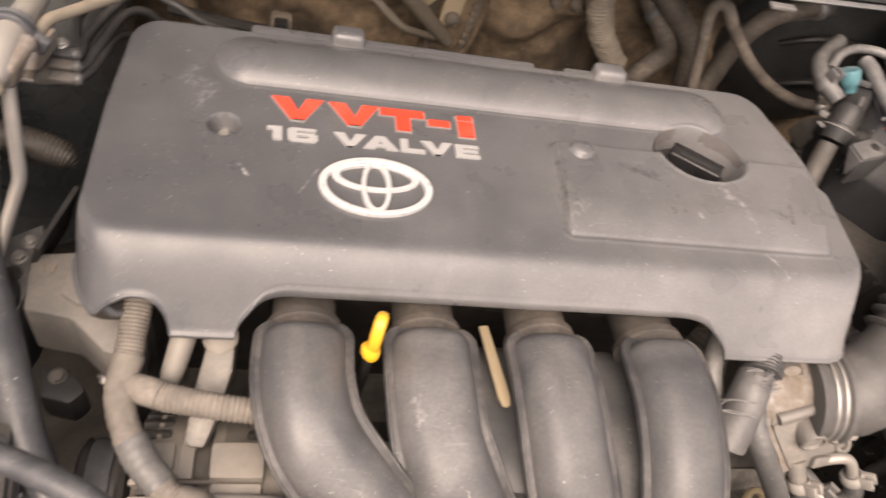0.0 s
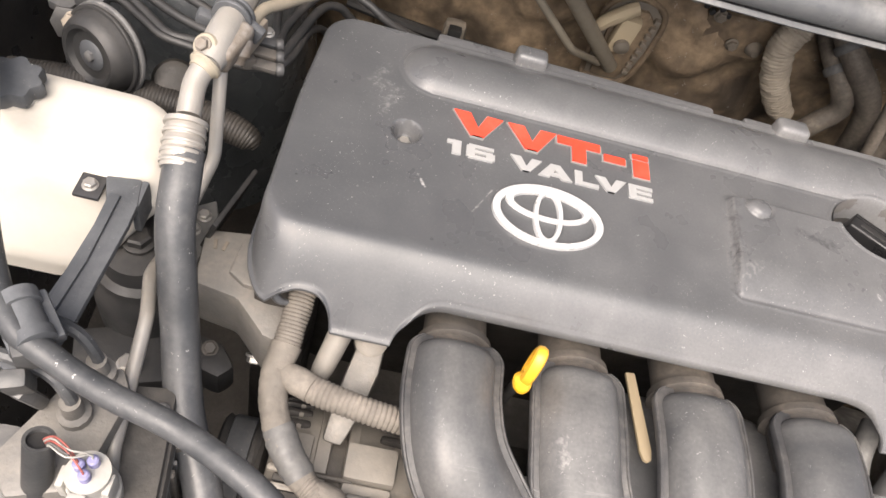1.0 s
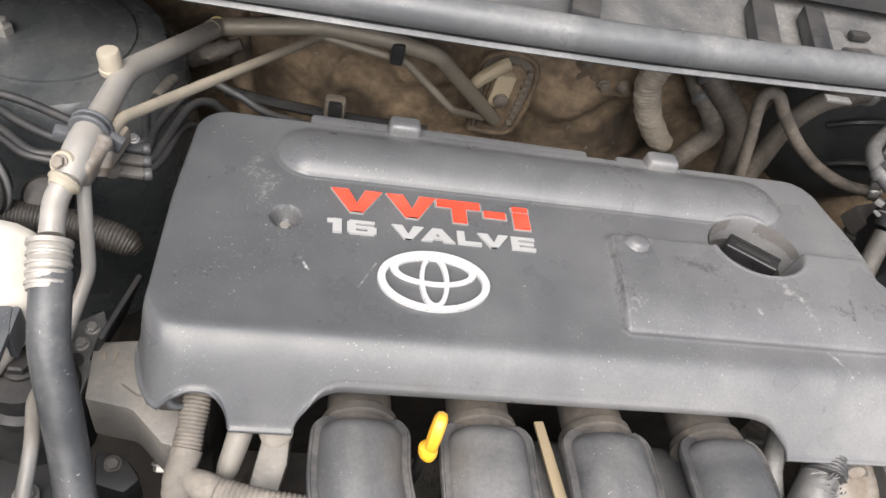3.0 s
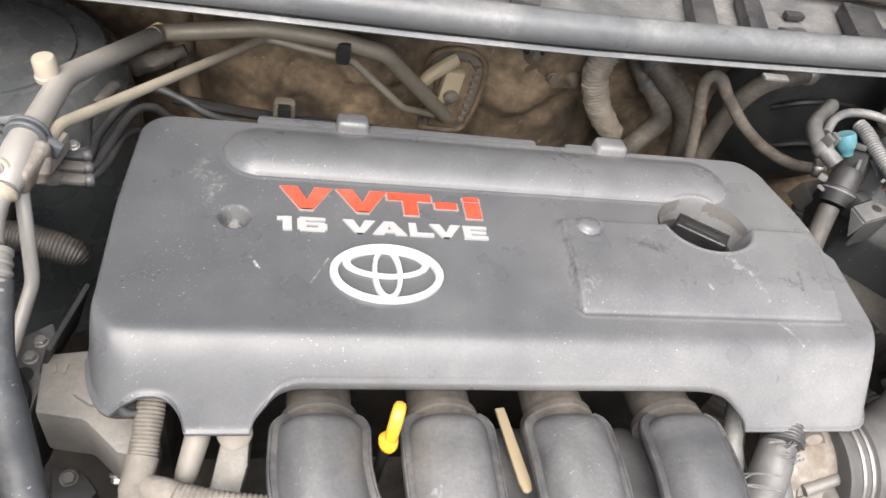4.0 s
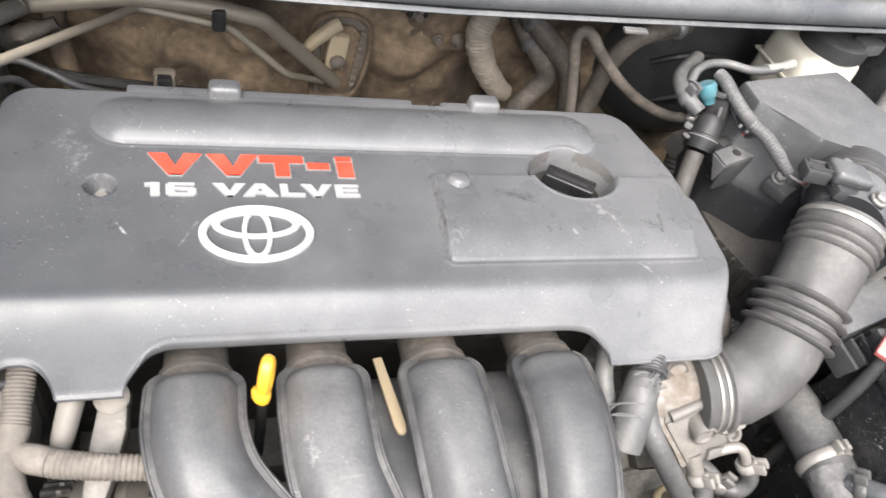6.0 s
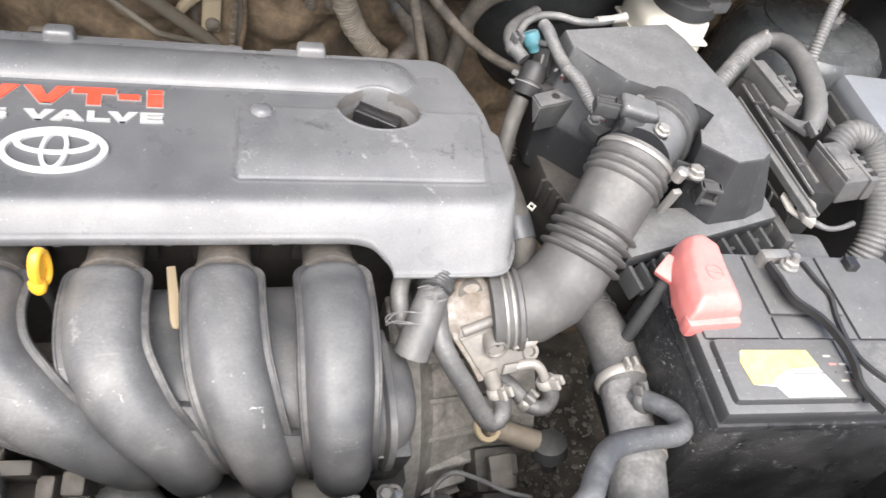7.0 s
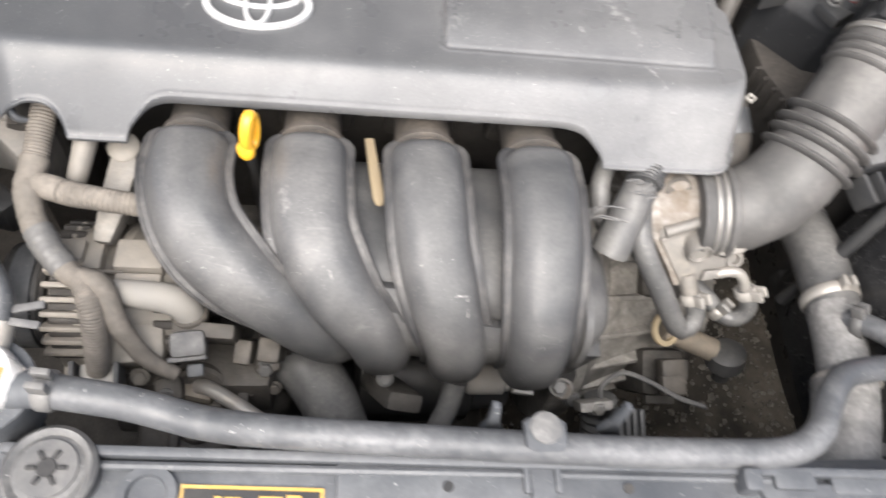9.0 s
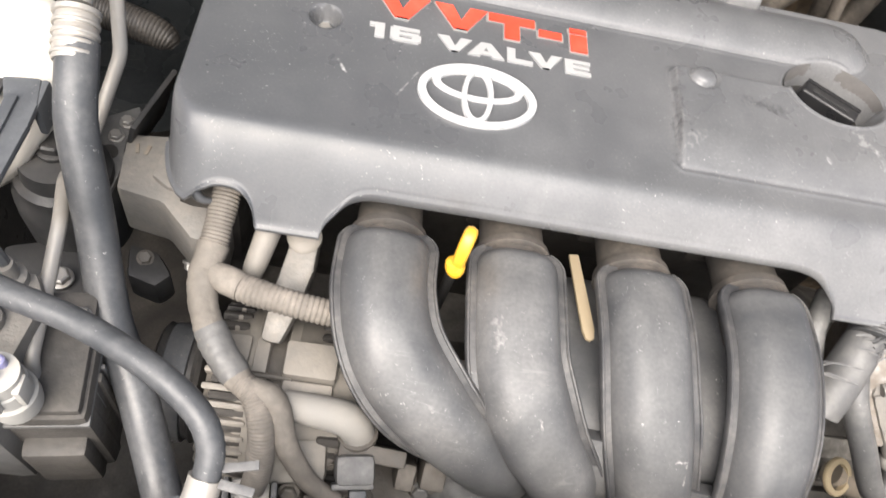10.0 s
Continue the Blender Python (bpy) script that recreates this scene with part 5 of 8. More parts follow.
part("coupling", ring_solid((-0.193, 0.302, 0.8775), (0.25, 0.93, -0.25), 0.0092, 0.006, 0.004, 20), LABEL_YELLOW, ac_line, "narrow yellow mark")
part("main_pipe", tube(fillet([(-0.196, 0.290, 0.882), (-0.192, 0.305, 0.876), (-0.097, 0.306, 0.892), (-0.030, 0.306, 0.888), (0.022, 0.312, 0.874), (0.116, 0.375, 0.752)], 0.010), 0.0086, 14), GOLD_PIPE, ac_line, "long yellowed pipe along the bulkhead")
part("service_stalk", lathe((-0.2370, 0.130, 0.934), (-0.10, 0.06, 1), [(0, 0.0062), (0.004, 0.0062), (0.005, 0.0050), (0.014, 0.0050)], 18), PIPE, ac_line)
part("service_cap", lathe((-0.2382, 0.1308, 0.945), (-0.10, 0.06, 1), [(0, 0.0060), (0.0005, 0.0090), (0.004, 0.0092), (0.005, 0.0082), (0.016, 0.0080), (0.018, 0.0070), (0.0185, 0.0)], 22), BEIGE_CAP, ac_line, "beige service port cap")
liquid = thing("liquid_line", (-0.21, 0.05, 0.78), "thin dusty alloy pipe beside the hose", "pipe")
part("pipe", tube(fillet([(-0.2265, 0.052, 0.943), (-0.2215, 0.080, 0.9475), (-0.096, 0.309, 0.879), (-0.010, 0.312, 0.862), (0.052, 0.322, 0.800), (0.100, 0.37, 0.757)], 0.008), 0.0042, 10), GOLD_PIPE, liquid)
part("down_pipe", tube(fillet([(-0.228, 0.040, 0.949), (-0.2325, 0.026, 0.942), (-0.2285, -0.006, 0.888), (-0.247, -0.049, 0.836), (-0.249, -0.08, 0.848), (-0.238, -0.115, 0.858), (-0.235, -0.152, 0.850), (-0.230, -0.198, 0.847), (-0.228, -0.215, 0.82)], 0.006), 0.0045, 10), PIPE, liquid, "pale bent down pipe")
part("union", lathe((-0.2262, 0.040, 0.946), (0.0, -0.6, -0.75), [(-0.008, 0.006), (-0.006, 0.0090), (0.004, 0.0090), (0.006, 0.007), (0.010, 0.006)], 14), STAIN, liquid, "stained pipe union")
part("joint_bracket", rbox((-0.2215, 0.062, 0.9385), (0.008, 0.030, 0.014), 0.003, (0, 0, -12)), BROWN, liquid, "dusty joint bracket")
for i in range(3):
    part("clip_arm", rbox((-0.2215 + 0.003 * i, 0.080 - 0.012 * i, 0.9215), (0.024, 0.0085, 0.0045), 0.0018, (6, 6, 4)), (PLASTIC, CASTING, DARKENED)[i], liquid)
    part("clip_foot", rbox((-0.2295 + 0.003 * i, 0.0785 - 0.012 * i, 0.9235), (0.010, 0.010, 0.010), 0.0035, (0, 20, 20 * i)), CASTING, liquid, "grimy clip foot")
    part("clip_jaw", ring_solid((-0.2105 + 0.003 * i, 0.081 - 0.012 * i, 0.9195), (0.9, 0.3, 0), 0.0046, 0.0030, 0.0055, 14), PLASTIC, liquid)
bolt(liquid, (-0.217, 0.086, 0.924), (0.1, -0.2, 1), 0.0034, STEEL)
part("pipe_clip", rbox((-0.021, 0.306, 0.878), (0.014, 0.022, 0.024), 0.004), DARK, ac_line, "black plastic pipe clip")

brake = thing("brake_lines", (-0.26, 0.12, 0.85), "bundle of black brake lines clipped beside the pipe", "brake line")
LINES = [
    [(-0.54, 0.135, 0.885), (-0.42, 0.141, 0.890), (-0.364, 0.151, 0.893), (-0.336, 0.152, 0.893), (-0.313, 0.147, 0.893), (-0.282, 0.134, 0.893), (-0.250, 0.120, 0.892), (-0.220, 0.118, 0.892), (-0.222, 0.136, 0.892), (-0.225, 0.164, 0.890), (-0.214, 0.205, 0.886)],
    [(-0.54, 0.122, 0.885), (-0.42, 0.130, 0.890), (-0.359, 0.137, 0.893), (-0.335, 0.139, 0.893), (-0.310, 0.124, 0.893), (-0.282, 0.111, 0.893), (-0.242, 0.103, 0.892), (-0.217, 0.109, 0.892), (-0.214, 0.136, 0.892), (-0.202, 0.175, 0.892), (-0.186, 0.200, 0.892), (-0.159, 0.193, 0.888), (-0.130, 0.192, 0.872), (-0.06, 0.215, 0.84)],
    [(-0.54, 0.112, 0.885), (-0.42, 0.118, 0.890), (-0.355, 0.125, 0.893), (-0.335, 0.125, 0.893), (-0.314, 0.110, 0.893), (-0.292, 0.094, 0.893), (-0.272, 0.093, 0.893), (-0.240, 0.092, 0.892), (-0.212, 0.099, 0.892), (-0.205, 0.122, 0.892), (-0.194, 0.168, 0.890), (-0.181, 0.184, 0.884), (-0.166, 0.192, 0.866), (-0.12, 0.21, 0.83)],
    [(-0.54, 0.100, 0.885), (-0.42, 0.106, 0.890), (-0.350, 0.113, 0.893), (-0.335, 0.116, 0.893), (-0.315, 0.103, 0.893), (-0.295, 0.090, 0.893), (-0.270, 0.086, 0.893), (-0.237, 0.081, 0.892), (-0.212, 0.088, 0.892), (-0.203, 0.105, 0.891), (-0.198, 0.145, 0.884), (-0.190, 0.166, 0.872), (-0.178, 0.176, 0.85), (-0.15, 0.19, 0.82)],
]
for i, way in enumerate(LINES):
    part("line", tube(way, 0.0036 if i < 3 else 0.0032, 10), DARK, brake)
    c = Vector((-0.366 + 0.0052 * i, 0.1485 - 0.0145 * i, 0.895))
    part("line_clip", rbox(c, (0.022, 0.0115, 0.013), 0.003, (10, 0, 6)), PLASTIC, brake, "dusty plastic line clip")
    part("clip_lug", rbox(c + Vector((-0.004, 0.001, 0.007)), (0.009, 0.008, 0.004), 0.0012, (10, 0, 6)), GREY, brake)
    part("clip_lip", rbox(c + Vector((0.0085, 0.0, 0.0062)), (0.004, 0.0105, 0.003), 0.001, (10, 0, 6)), PLASTIC, brake)
part("stub", tube([(-0.222, 0.176, 0.889), (-0.217, 0.196, 0.888), (-0.214, 0.206, 0.886)], 0.0046, 10), BROWN_HOSE, brake, "brown end sleeve")
part("holder", rbox((-0.366, 0.126, 0.884), (0.018, 0.056, 0.008), 0.002, (0, 0, -18)), PLASTIC, brake, "black line holder")
dome = thing("line_bracket", (-0.27, 0.06, 0.83), "round dark cup on a bracket at the inner wing", "bracket")
part("cup", lathe((-0.286, 0.086, 0.852), (0.15, -0.55, 0.8), [(-0.02, 0.012), (0, 0.0175), (0.008, 0.0175), (0.013, 0.0145), (0.015, 0.009), (0.0155, 0.0)], 24), NEAR_BLACK, dome)
part("stay", rbox((-0.276, 0.100, 0.846), (0.010, 0.05, 0.006), 0.002, (20, 0, 15)), DARK, dome)
duct = solo("corrugated_duct", tube([(-0.40, 0.060, 0.848), (-0.36, 0.064, 0.85), (-0.313, 0.068, 0.85), (-0.267, 0.066, 0.848), (-0.236, 0.060, 0.846), (-0.221, 0.057, 0.842), (-0.215, 0.055, 0.838)], [0.0118, 0.0118, 0.0118, 0.0118, 0.0116, 0.0095, 0.004], 16, 0.0006, 0.0026), NEAR_BLACK, "dusty corrugated duct behind the tank", "duct")

tower = thing("strut_tower", (-0.33, 0.27, 0.6), "dark painted suspension strut tower with a top nut", "strut tower", "strut towers")
part("turret", lathe((-0.335, 0.275, 0.60), (0, 0, 1), [(0, 0.135), (0.20, 0.120), (0.245, 0.113), (0.262, 0.098), (0.268, 0.06), (0.262, 0.045), (0.262, 0.0)], 48), TOWER, tower)
part("top_plate", lathe((-0.335, 0.275, 0.862), (0, 0, 1), [(0, 0.075), (0.006, 0.073), (0.010, 0.05), (0.010, 0.0)], 36), TOWER, tower)
part("top_nut", lathe((-0.366, 0.256, 0.868), (0, 0, 1), [(0, 0.012), (0.003, 0.012), (0.003, 0.0085), (0.012, 0.0085), (0.013, 0.005), (0.018, 0.0048), (0.019, 0.0)], 6), STEEL, tower, "tall zinc nut")
copy_thing(tower, pose(0.935, 0.335, 0.615, 0, 0, 150))

# ---- bulkhead fittings ----
boot = thing("bulkhead_boot", (0.12, 0.38, 0.72), "brown rubber boot and plate where pipes enter the bulkhead", "rubber boot")
part("plate", prism([(-0.026, -0.066), (0.020, -0.066), (0.034, -0.03), (0.036, 0.030), (0.018, 0.050), (-0.014, 0.050), (-0.032, 0.03), (-0.030, -0.02)], 0, 0.012, 0.005, pose(0.116, 0.398, 0.788, 90, 0, 0)), BROWN, boot)
part("inner_plate", prism([(-0.018, -0.056), (0.014, -0.056), (0.026, -0.03), (0.028, 0.026), (0.014, 0.040), (-0.012, 0.040), (-0.022, 0.02)], 0, 0.006, 0.002, pose(0.116, 0.387, 0.788, 90, 0, 0)), FIREWALL, boot, "dusty inner plate")
part("grommet", rbox((0.112, 0.374, 0.800), (0.024, 0.016, 0.046), 0.005, (0, 4, 0)), PALE_TAN, boot, "square tan grommet")
part("nose", lathe((0.113, 0.368, 0.790), (0.05, -1, -0.15), [(0, 0.009), (0.006, 0.009), (0.008, 0.006), (0.009, 0.0)], 16), BROWN, boot, "round inner boss")
for i in range(8):
    part("tooth", rbox((0.136 + 0.0008 * i, 0.379, 0.748 + 0.0105 * i), (0.007, 0.007, 0.006), 0.0015, (0, 8, 0)), BROWN, boot)
part("wrap", tube([(0.070, 0.362, 0.800), (0.082, 0.360, 0.818), (0.098, 0.362, 0.834), (0.112, 0.366, 0.842)], [0.006, 0.0075, 0.0085, 0.0075], 10, wobble=0.12), PALE_TAN, boot, "pale tan foam wrap")
solo("bulkhead_pipe", tube([(-0.182, 0.362, 0.90), (-0.180, 0.360, 0.83), (-0.178, 0.358, 0.79), (-0.172, 0.360, 0.74), (-0.165, 0.365, 0.66)], 0.0115, 14, wobble=0.05), FIREWALL, "brown dusty pipe running down the bulkhead", "pipe")
solo("wrapped_cable", tube([(-0.30, 0.345, 0.790), (-0.262, 0.342, 0.800), (-0.225, 0.340, 0.812), (-0.197, 0.340, 0.823), (-0.176, 0.345, 0.832)], [0.008, 0.0085, 0.010, 0.0095, 0.006], 14, wobble=0.45), BROWN_HOSE, "loose brown wrapped cable by the bulkhead", "cable")
part("plate_rim", tube([(0.090, 0.386, 0.726), (0.136, 0.386, 0.726), (0.150, 0.386, 0.760), (0.152, 0.386, 0.818), (0.134, 0.386, 0.838), (0.102, 0.386, 0.838), (0.084, 0.386, 0.818), (0.086, 0.386, 0.768), (0.090, 0.386, 0.726)], 0.0035, 8), FIREWALL, boot, "raised dusty rim")
fw_bolt = thing("bulkhead_clip", (-0.075, 0.32, 0.77), "dark clip with a square head on the bulkhead", "clip")
part("clip", rbox((-0.075, 0.312, 0.79), (0.024, 0.018, 0.028), 0.007), BROWN, fw_bolt)
part("head", rbox((-0.075, 0.302, 0.795), (0.014, 0.01, 0.018), 0.002), DARK, fw_bolt)
part("rod", tube([(-0.19, 0.33, 0.78), (-0.13, 0.325, 0.775), (-0.05, 0.325, 0.768), (0.03, 0.33, 0.76)], 0.006, 8), DARK, fw_bolt)
for i, (x, z) in enumerate(((0.205, 0.845), (0.235, 0.815), (0.245, 0.86), (0.17, 0.86))):
    clip_ = thing("bulkhead_stud", (x, 0.385, z - 0.01), "small dusty fixing stud on the bulkhead", "stud", "bulkhead studs")
    bolt(clip_, (x, 0.388, z), (0, -1, 0), 0.006, BROWN, "stud")
boss = thing("embossed_pressing", (0.24, 0.39, 0.79), "dusty embossed panel on the bulkhead", "panel")
part("pressing", rbox((0.236, 0.397, 0.822), (0.082, 0.012, 0.052), 0.006, (0, -4, 0)), FIREWALL, boss)
part("stud", lathe((0.262, 0.389, 0.815), (0, -1, 0), [(0, 0.010), (0.004, 0.008), (0.010, 0.004)], 14), BROWN, boss)
for i in range(4):
    part("tear", rbox((0.185 + 0.009 * i, 0.388, 0.853 - 0.006 * (i % 2)), (0.006, 0.006, 0.007), 0.002, (0, 30 * i, 0)), DARK, boss, "dark torn spot")
bellows = solo("ribbed_sleeve", tube([(0.300, 0.40, 0.915), (0.284, 0.372, 0.880), (0.274, 0.362, 0.843), (0.290, 0.360, 0.805), (0.315, 0.362, 0.772), (0.335, 0.37, 0.755)], [0.0155, 0.0155, 0.0150, 0.0145, 0.0140, 0.011], 18, 0.0010, 0.0040, 0.14), WRAP, "wrinkled taped cable sleeve through the bulkhead", "cable sleeve")
heater = thing("heater_hoses", (0.38, 0.37, 0.70), "pair of black heater hoses leaving the bulkhead", "hose")
part("upper_hose", tube([(0.326, 0.405, 0.880), (0.334, 0.372, 0.870), (0.354, 0.352, 0.855), (0.384, 0.345, 0.828), (0.405, 0.345, 0.795), (0.418, 0.345, 0.74), (0.42, 0.345, 0.68)], [0.0115, 0.0125, 0.0135, 0.0140, 0.0140, 0.0140, 0.0140], 16), BROWN_HOSE, heater)
part("lower_hose", tube([(0.332, 0.405, 0.848), (0.340, 0.372, 0.840), (0.356, 0.352, 0.826), (0.370, 0.345, 0.802), (0.358, 0.342, 0.780), (0.340, 0.335, 0.757), (0.330, 0.33, 0.71)], [0.010, 0.011, 0.0120, 0.0125, 0.0125, 0.0125, 0.0125], 16), BROWN_HOSE, heater)
spring_clip(heater, (0.340, 0.364, 0.865), (0.5, -0.6, -0.4), 0.0140, SLEEVE)
spring_clip(heater, (0.346, 0.364, 0.835), (0.4, -0.6, -0.4), 0.0122, SLEEVE)
vacuum = thing("vacuum_hose", (0.42, 0.25, 0.80), "bent grey rubber vacuum hose behind the cover", "hose")
part("hose", tube([(0.366, 0.240, 0.79), (0.360, 0.248, 0.83), (0.345, 0.25, 0.882), (0.334, 0.25, 0.918), (0.338, 0.25, 0.930), (0.350, 0.25, 0.926), (0.368, 0.25, 0.906), (0.405, 0.25, 0.872), (0.442, 0.246, 0.848), (0.478, 0.235, 0.838), (0.508, 0.220, 0.846)], 0.0064, 14), BROWN_HOSE, vacuum)
spring_clip(vacuum, (0.500, 0.223, 0.844), (1, -0.5, 0.3), 0.0076)
booster_hose = thing("booster_hose", (0.42, 0.28, 0.8), "dusty booster hose with a copper coloured end", "hose")
part("hose", tube([(0.410, 0.30, 0.76), (0.414, 0.30, 0.81), (0.416, 0.30, 0.85), (0.424, 0.30, 0.876), (0.440, 0.30, 0.897), (0.466, 0.30, 0.909), (0.50, 0.31, 0.912)], 0.0115, 14), BROWN_HOSE, booster_hose)
part("sleeve", tube([(0.458, 0.300, 0.906), (0.488, 0.306, 0.912)], 0.0122, 14), BROWN, booster_hose, "brown end sleeve")
spring_clip(booster_hose, (0.486, 0.305, 0.911), (1, 0.2, 0.1), 0.0124)
part("upper_pipe", tube([(0.385, 0.34, 0.905), (0.41, 0.32, 0.925), (0.46, 0.315, 0.945), (0.52, 0.32, 0.955)], 0.006, 10), RUBBER, booster_hose, "thin dark pipe")
booster = thing("brake_booster", (0.60, 0.40, 0.68), "large round black brake booster on the bulkhead", "brake booster")
part("shell", lathe((0.60, 0.42, 0.80), (0, -1, 0), [(-0.03, 0.12), (0.0, 0.128), (0.008, 0.132), (0.014, 0.128), (0.04, 0.11), (0.055, 0.08), (0.058, 0.03)], 56), BOOSTER, booster)
for z, x in ((0.775, 0.545), (0.84, 0.53)):
    part("pipe", tube([(x - 0.01, 0.365, z - 0.02), (x + 0.015, 0.352, z), (x + 0.05, 0.35, z + 0.006), (x + 0.09, 0.355, z)], 0.0045, 8), DARK, booster)
master = thing("brake_fluid_tank", (0.66, 0.28, 0.82), "yellowed white brake fluid tank with a black cap", "tank")
part("body", rbox((0.672, 0.285, 0.880), (0.096, 0.080, 0.072), 0.014, (0, 0, 4), 0.96, 3), FLUID_TANK, master, "translucent cream body")
part("seam", rbox((0.672, 0.285, 0.884), (0.099, 0.083, 0.004), 0.0015, (0, 0, 4)), FLUID_TANK, master)
part("cap", lathe((0.690, 0.285, 0.913), (0, 0, 1), [(0, 0.038), (0.003, 0.041), (0.02, 0.041), (0.024, 0.036), (0.025, 0.0)], 32), PLASTIC, master, "black ribbed cap")
part("sensor_plug", rbox((0.715, 0.262, 0.934), (0.035, 0.022, 0.016), 0.003, (0, 0, 12)), GREY, master, "grey level sensor plug")

# ---- intake side: valve, air box, duct, throttle ----
valve = thing("vacuum_valve", (0.46, 0.15, 0.85), "dark vacuum valve with a teal cap and wiring", "valve")
VALVE_WAY = Vector((0.35, 0.55, 0.76)).normalized()
VALVE = Vector((0.446, 0.132, 0.893))
part("body", lathe(VALVE, VALVE_WAY, [(-0.012, 0.0), (-0.012, 0.0125), (-0.004, 0.0150), (0.0, 0.0162), (0.003, 0.0162), (0.004, 0.0146), (0.019, 0.0140), (0.024, 0.0115), (0.026, 0.0)], 28), DARK, valve, "black diaphragm housing")
part("diaphragm_rim", ring_solid(VALVE + VALVE_WAY * -0.0010, VALVE_WAY, 0.0170, 0.0150, 0.0016, 32), SLEEVE, valve, "thin grey rim")
part("rim_tab", rbox(VALVE + Vector((-0.016, 0.004, 0.0)), (0.010, 0.007, 0.003), 0.001, (0, 20, 20)), SLEEVE, valve, "pale tab")
part("solenoid", rbox((0.466, 0.152, 0.910), (0.022, 0.024, 0.032), 0.004, (-22, 18, 24), 0.9, 2), DARK, valve, "black coil block")
part("coil_cap", rbox((0.462, 0.160, 0.9275), (0.018, 0.018, 0.006), 0.002, (-22, 18, 24)), PLASTIC, valve)
for k in range(3):
    part("coil_ridge", rbox((0.4565 + 0.0058 * k, 0.1405 + 0.0022 * k, 0.9125 - 0.0010 * k), (0.0018, 0.003, 0.024), 0.0006, (-22, 18, 24)), GREY, valve)
part("teal_cap", lathe((0.4515, 0.1625, 0.9215), (-0.38, 0.40, 0.83), [(-0.006, 0.0062), (0, 0.0072), (0.002, 0.0090), (0.008, 0.0094), (0.0145, 0.0090), (0.016, 0.0078), (0.0163, 0.0)], 20), TEAL, valve, "teal plastic cap")
part("mount_plate", prism([(0.4425, 0.1050), (0.4455, 0.0855), (0.498, 0.104), (0.490, 0.124)], 0.8985, 0.9012, 0.001), SLEEVE, valve, "grey steel plate with a hole")
part("plate_hole", lathe((0.467, 0.1035, 0.9009), (0, 0, 1), [(0, 0.0048), (0.0008, 0.0048), (0.0008, 0.0)], 18), DARK, valve)
part("plate_flange", rbox((0.4722, 0.0952, 0.8835), (0.0555, 0.0028, 0.030), 0.001, (0, 0, 19.4)), PLASTIC, valve, "folded front edge")
part("plate_gusset", prism([(0.0, 0.0), (0.020, 0.0), (0.004, -0.022)], -0.0012, 0.0012, 0.0006, pose(0.4455, 0.0855, 0.8985, 90, 0, 98)), SLEEVE, valve)
part("plate_post", rbox((0.463, 0.120, 0.889), (0.020, 0.012, 0.026), 0.003, (0, 0, 19)), DARK, valve)
part("hose_up", tube([(0.440, 0.150, 0.912), (0.434, 0.160, 0.915), (0.430, 0.175, 0.917), (0.440, 0.203, 0.917), (0.478, 0.239, 0.917)], 0.0078, 14), RUBBER, valve, "short rubber hose")
spring_clip(valve, (0.432, 0.167, 0.916), (-0.3, 0.95, 0.1), 0.0084, SLEEVE)
part("down_hose", tube([(0.438, 0.122, 0.882), (0.426, 0.100, 0.858), (0.416, 0.070, 0.815), (0.410, 0.04, 0.75)], 0.0095, 14), DARKENED, valve, "dusty hose going down")
part("wire_sleeve", tube([(0.4620, 0.1790, 0.9390), (0.4640, 0.1680, 0.9392), (0.4660, 0.1510, 0.9362), (0.4680, 0.1300, 0.9332), (0.4715, 0.1120, 0.9312), (0.4785, 0.0980, 0.9300), (0.4820, 0.0800, 0.9275), (0.4855, 0.0660, 0.9235), (0.4905, 0.0560, 0.9180)], [0.0060, 0.0062, 0.0062, 0.0060, 0.0056, 0.0062, 0.0062, 0.0056, 0.0046], 14, 0.0008, 0.0030, 0.06), SLEEVE, valve, "pale grey corrugated wire sleeve")
part("sleeve_tape", tube([(0.4690, 0.1235, 0.9325), (0.4720, 0.1105, 0.9312)], 0.0070, 12, wobble=0.12), GREY, valve, "grey tape wrap")
for i in range(3):
    part("tie", rbox((0.466 + 0.005 * i, 0.118 - 0.004 * i, 0.9235 - 0.003 * i), (0.014, 0.003, 0.004), 0.001, (10, 25 + 10 * i, 40 + 24 * i)), (SLEEVE, GREY, PLASTIC)[i], valve)
for i in range(6):
    part("wire", tube([(0.468 + 0.002 * i, 0.146 - 0.001 * i, 0.924), (0.472 + 0.002 * i, 0.134 - 0.002 * i, 0.918 - 0.002 * i), (0.474, 0.124 - 0.001 * i, 0.914 - 0.001 * i), (0.471 + 0.001 * i, 0.116, 0.921)], 0.0011, 6), (PLASTIC, GREY, DARK, SLEEVE, PLASTIC, COPPER)[i], valve)
for i in range(4):
    part("wire", tube([(0.4890, 0.0580, 0.9195), (0.4920 + 0.001 * i, 0.0500 - 0.001 * i, 0.9190), (0.4940, 0.0400 - 0.002 * i, 0.9240), (0.4900 - 0.002 * i, 0.0320, 0.9400)], 0.0011, 6), (WHITE, COPPER, SLEEVE, GREY)[i], valve)
part("top_loop", tube([(0.440, 0.184, 0.922), (0.452, 0.198, 0.929), (0.470, 0.205, 0.933), (0.490, 0.203, 0.935), (0.512, 0.195, 0.935), (0.540, 0.197, 0.936), (0.560, 0.204, 0.938)], 0.0046, 10), RUBBER, valve)
part("loop_end", tube([(0.532, 0.197, 0.936), (0.552, 0.201, 0.937), (0.572, 0.208, 0.938)], [0.0056, 0.0050, 0.0058], 10, wobble=0.2), BOOT, valve, "pale crusted hose end")
part("pale_clip", rbox((0.438, 0.150, 0.895), (0.014, 0.008, 0.006), 0.001, (0, 20, 40)), GREY, valve)

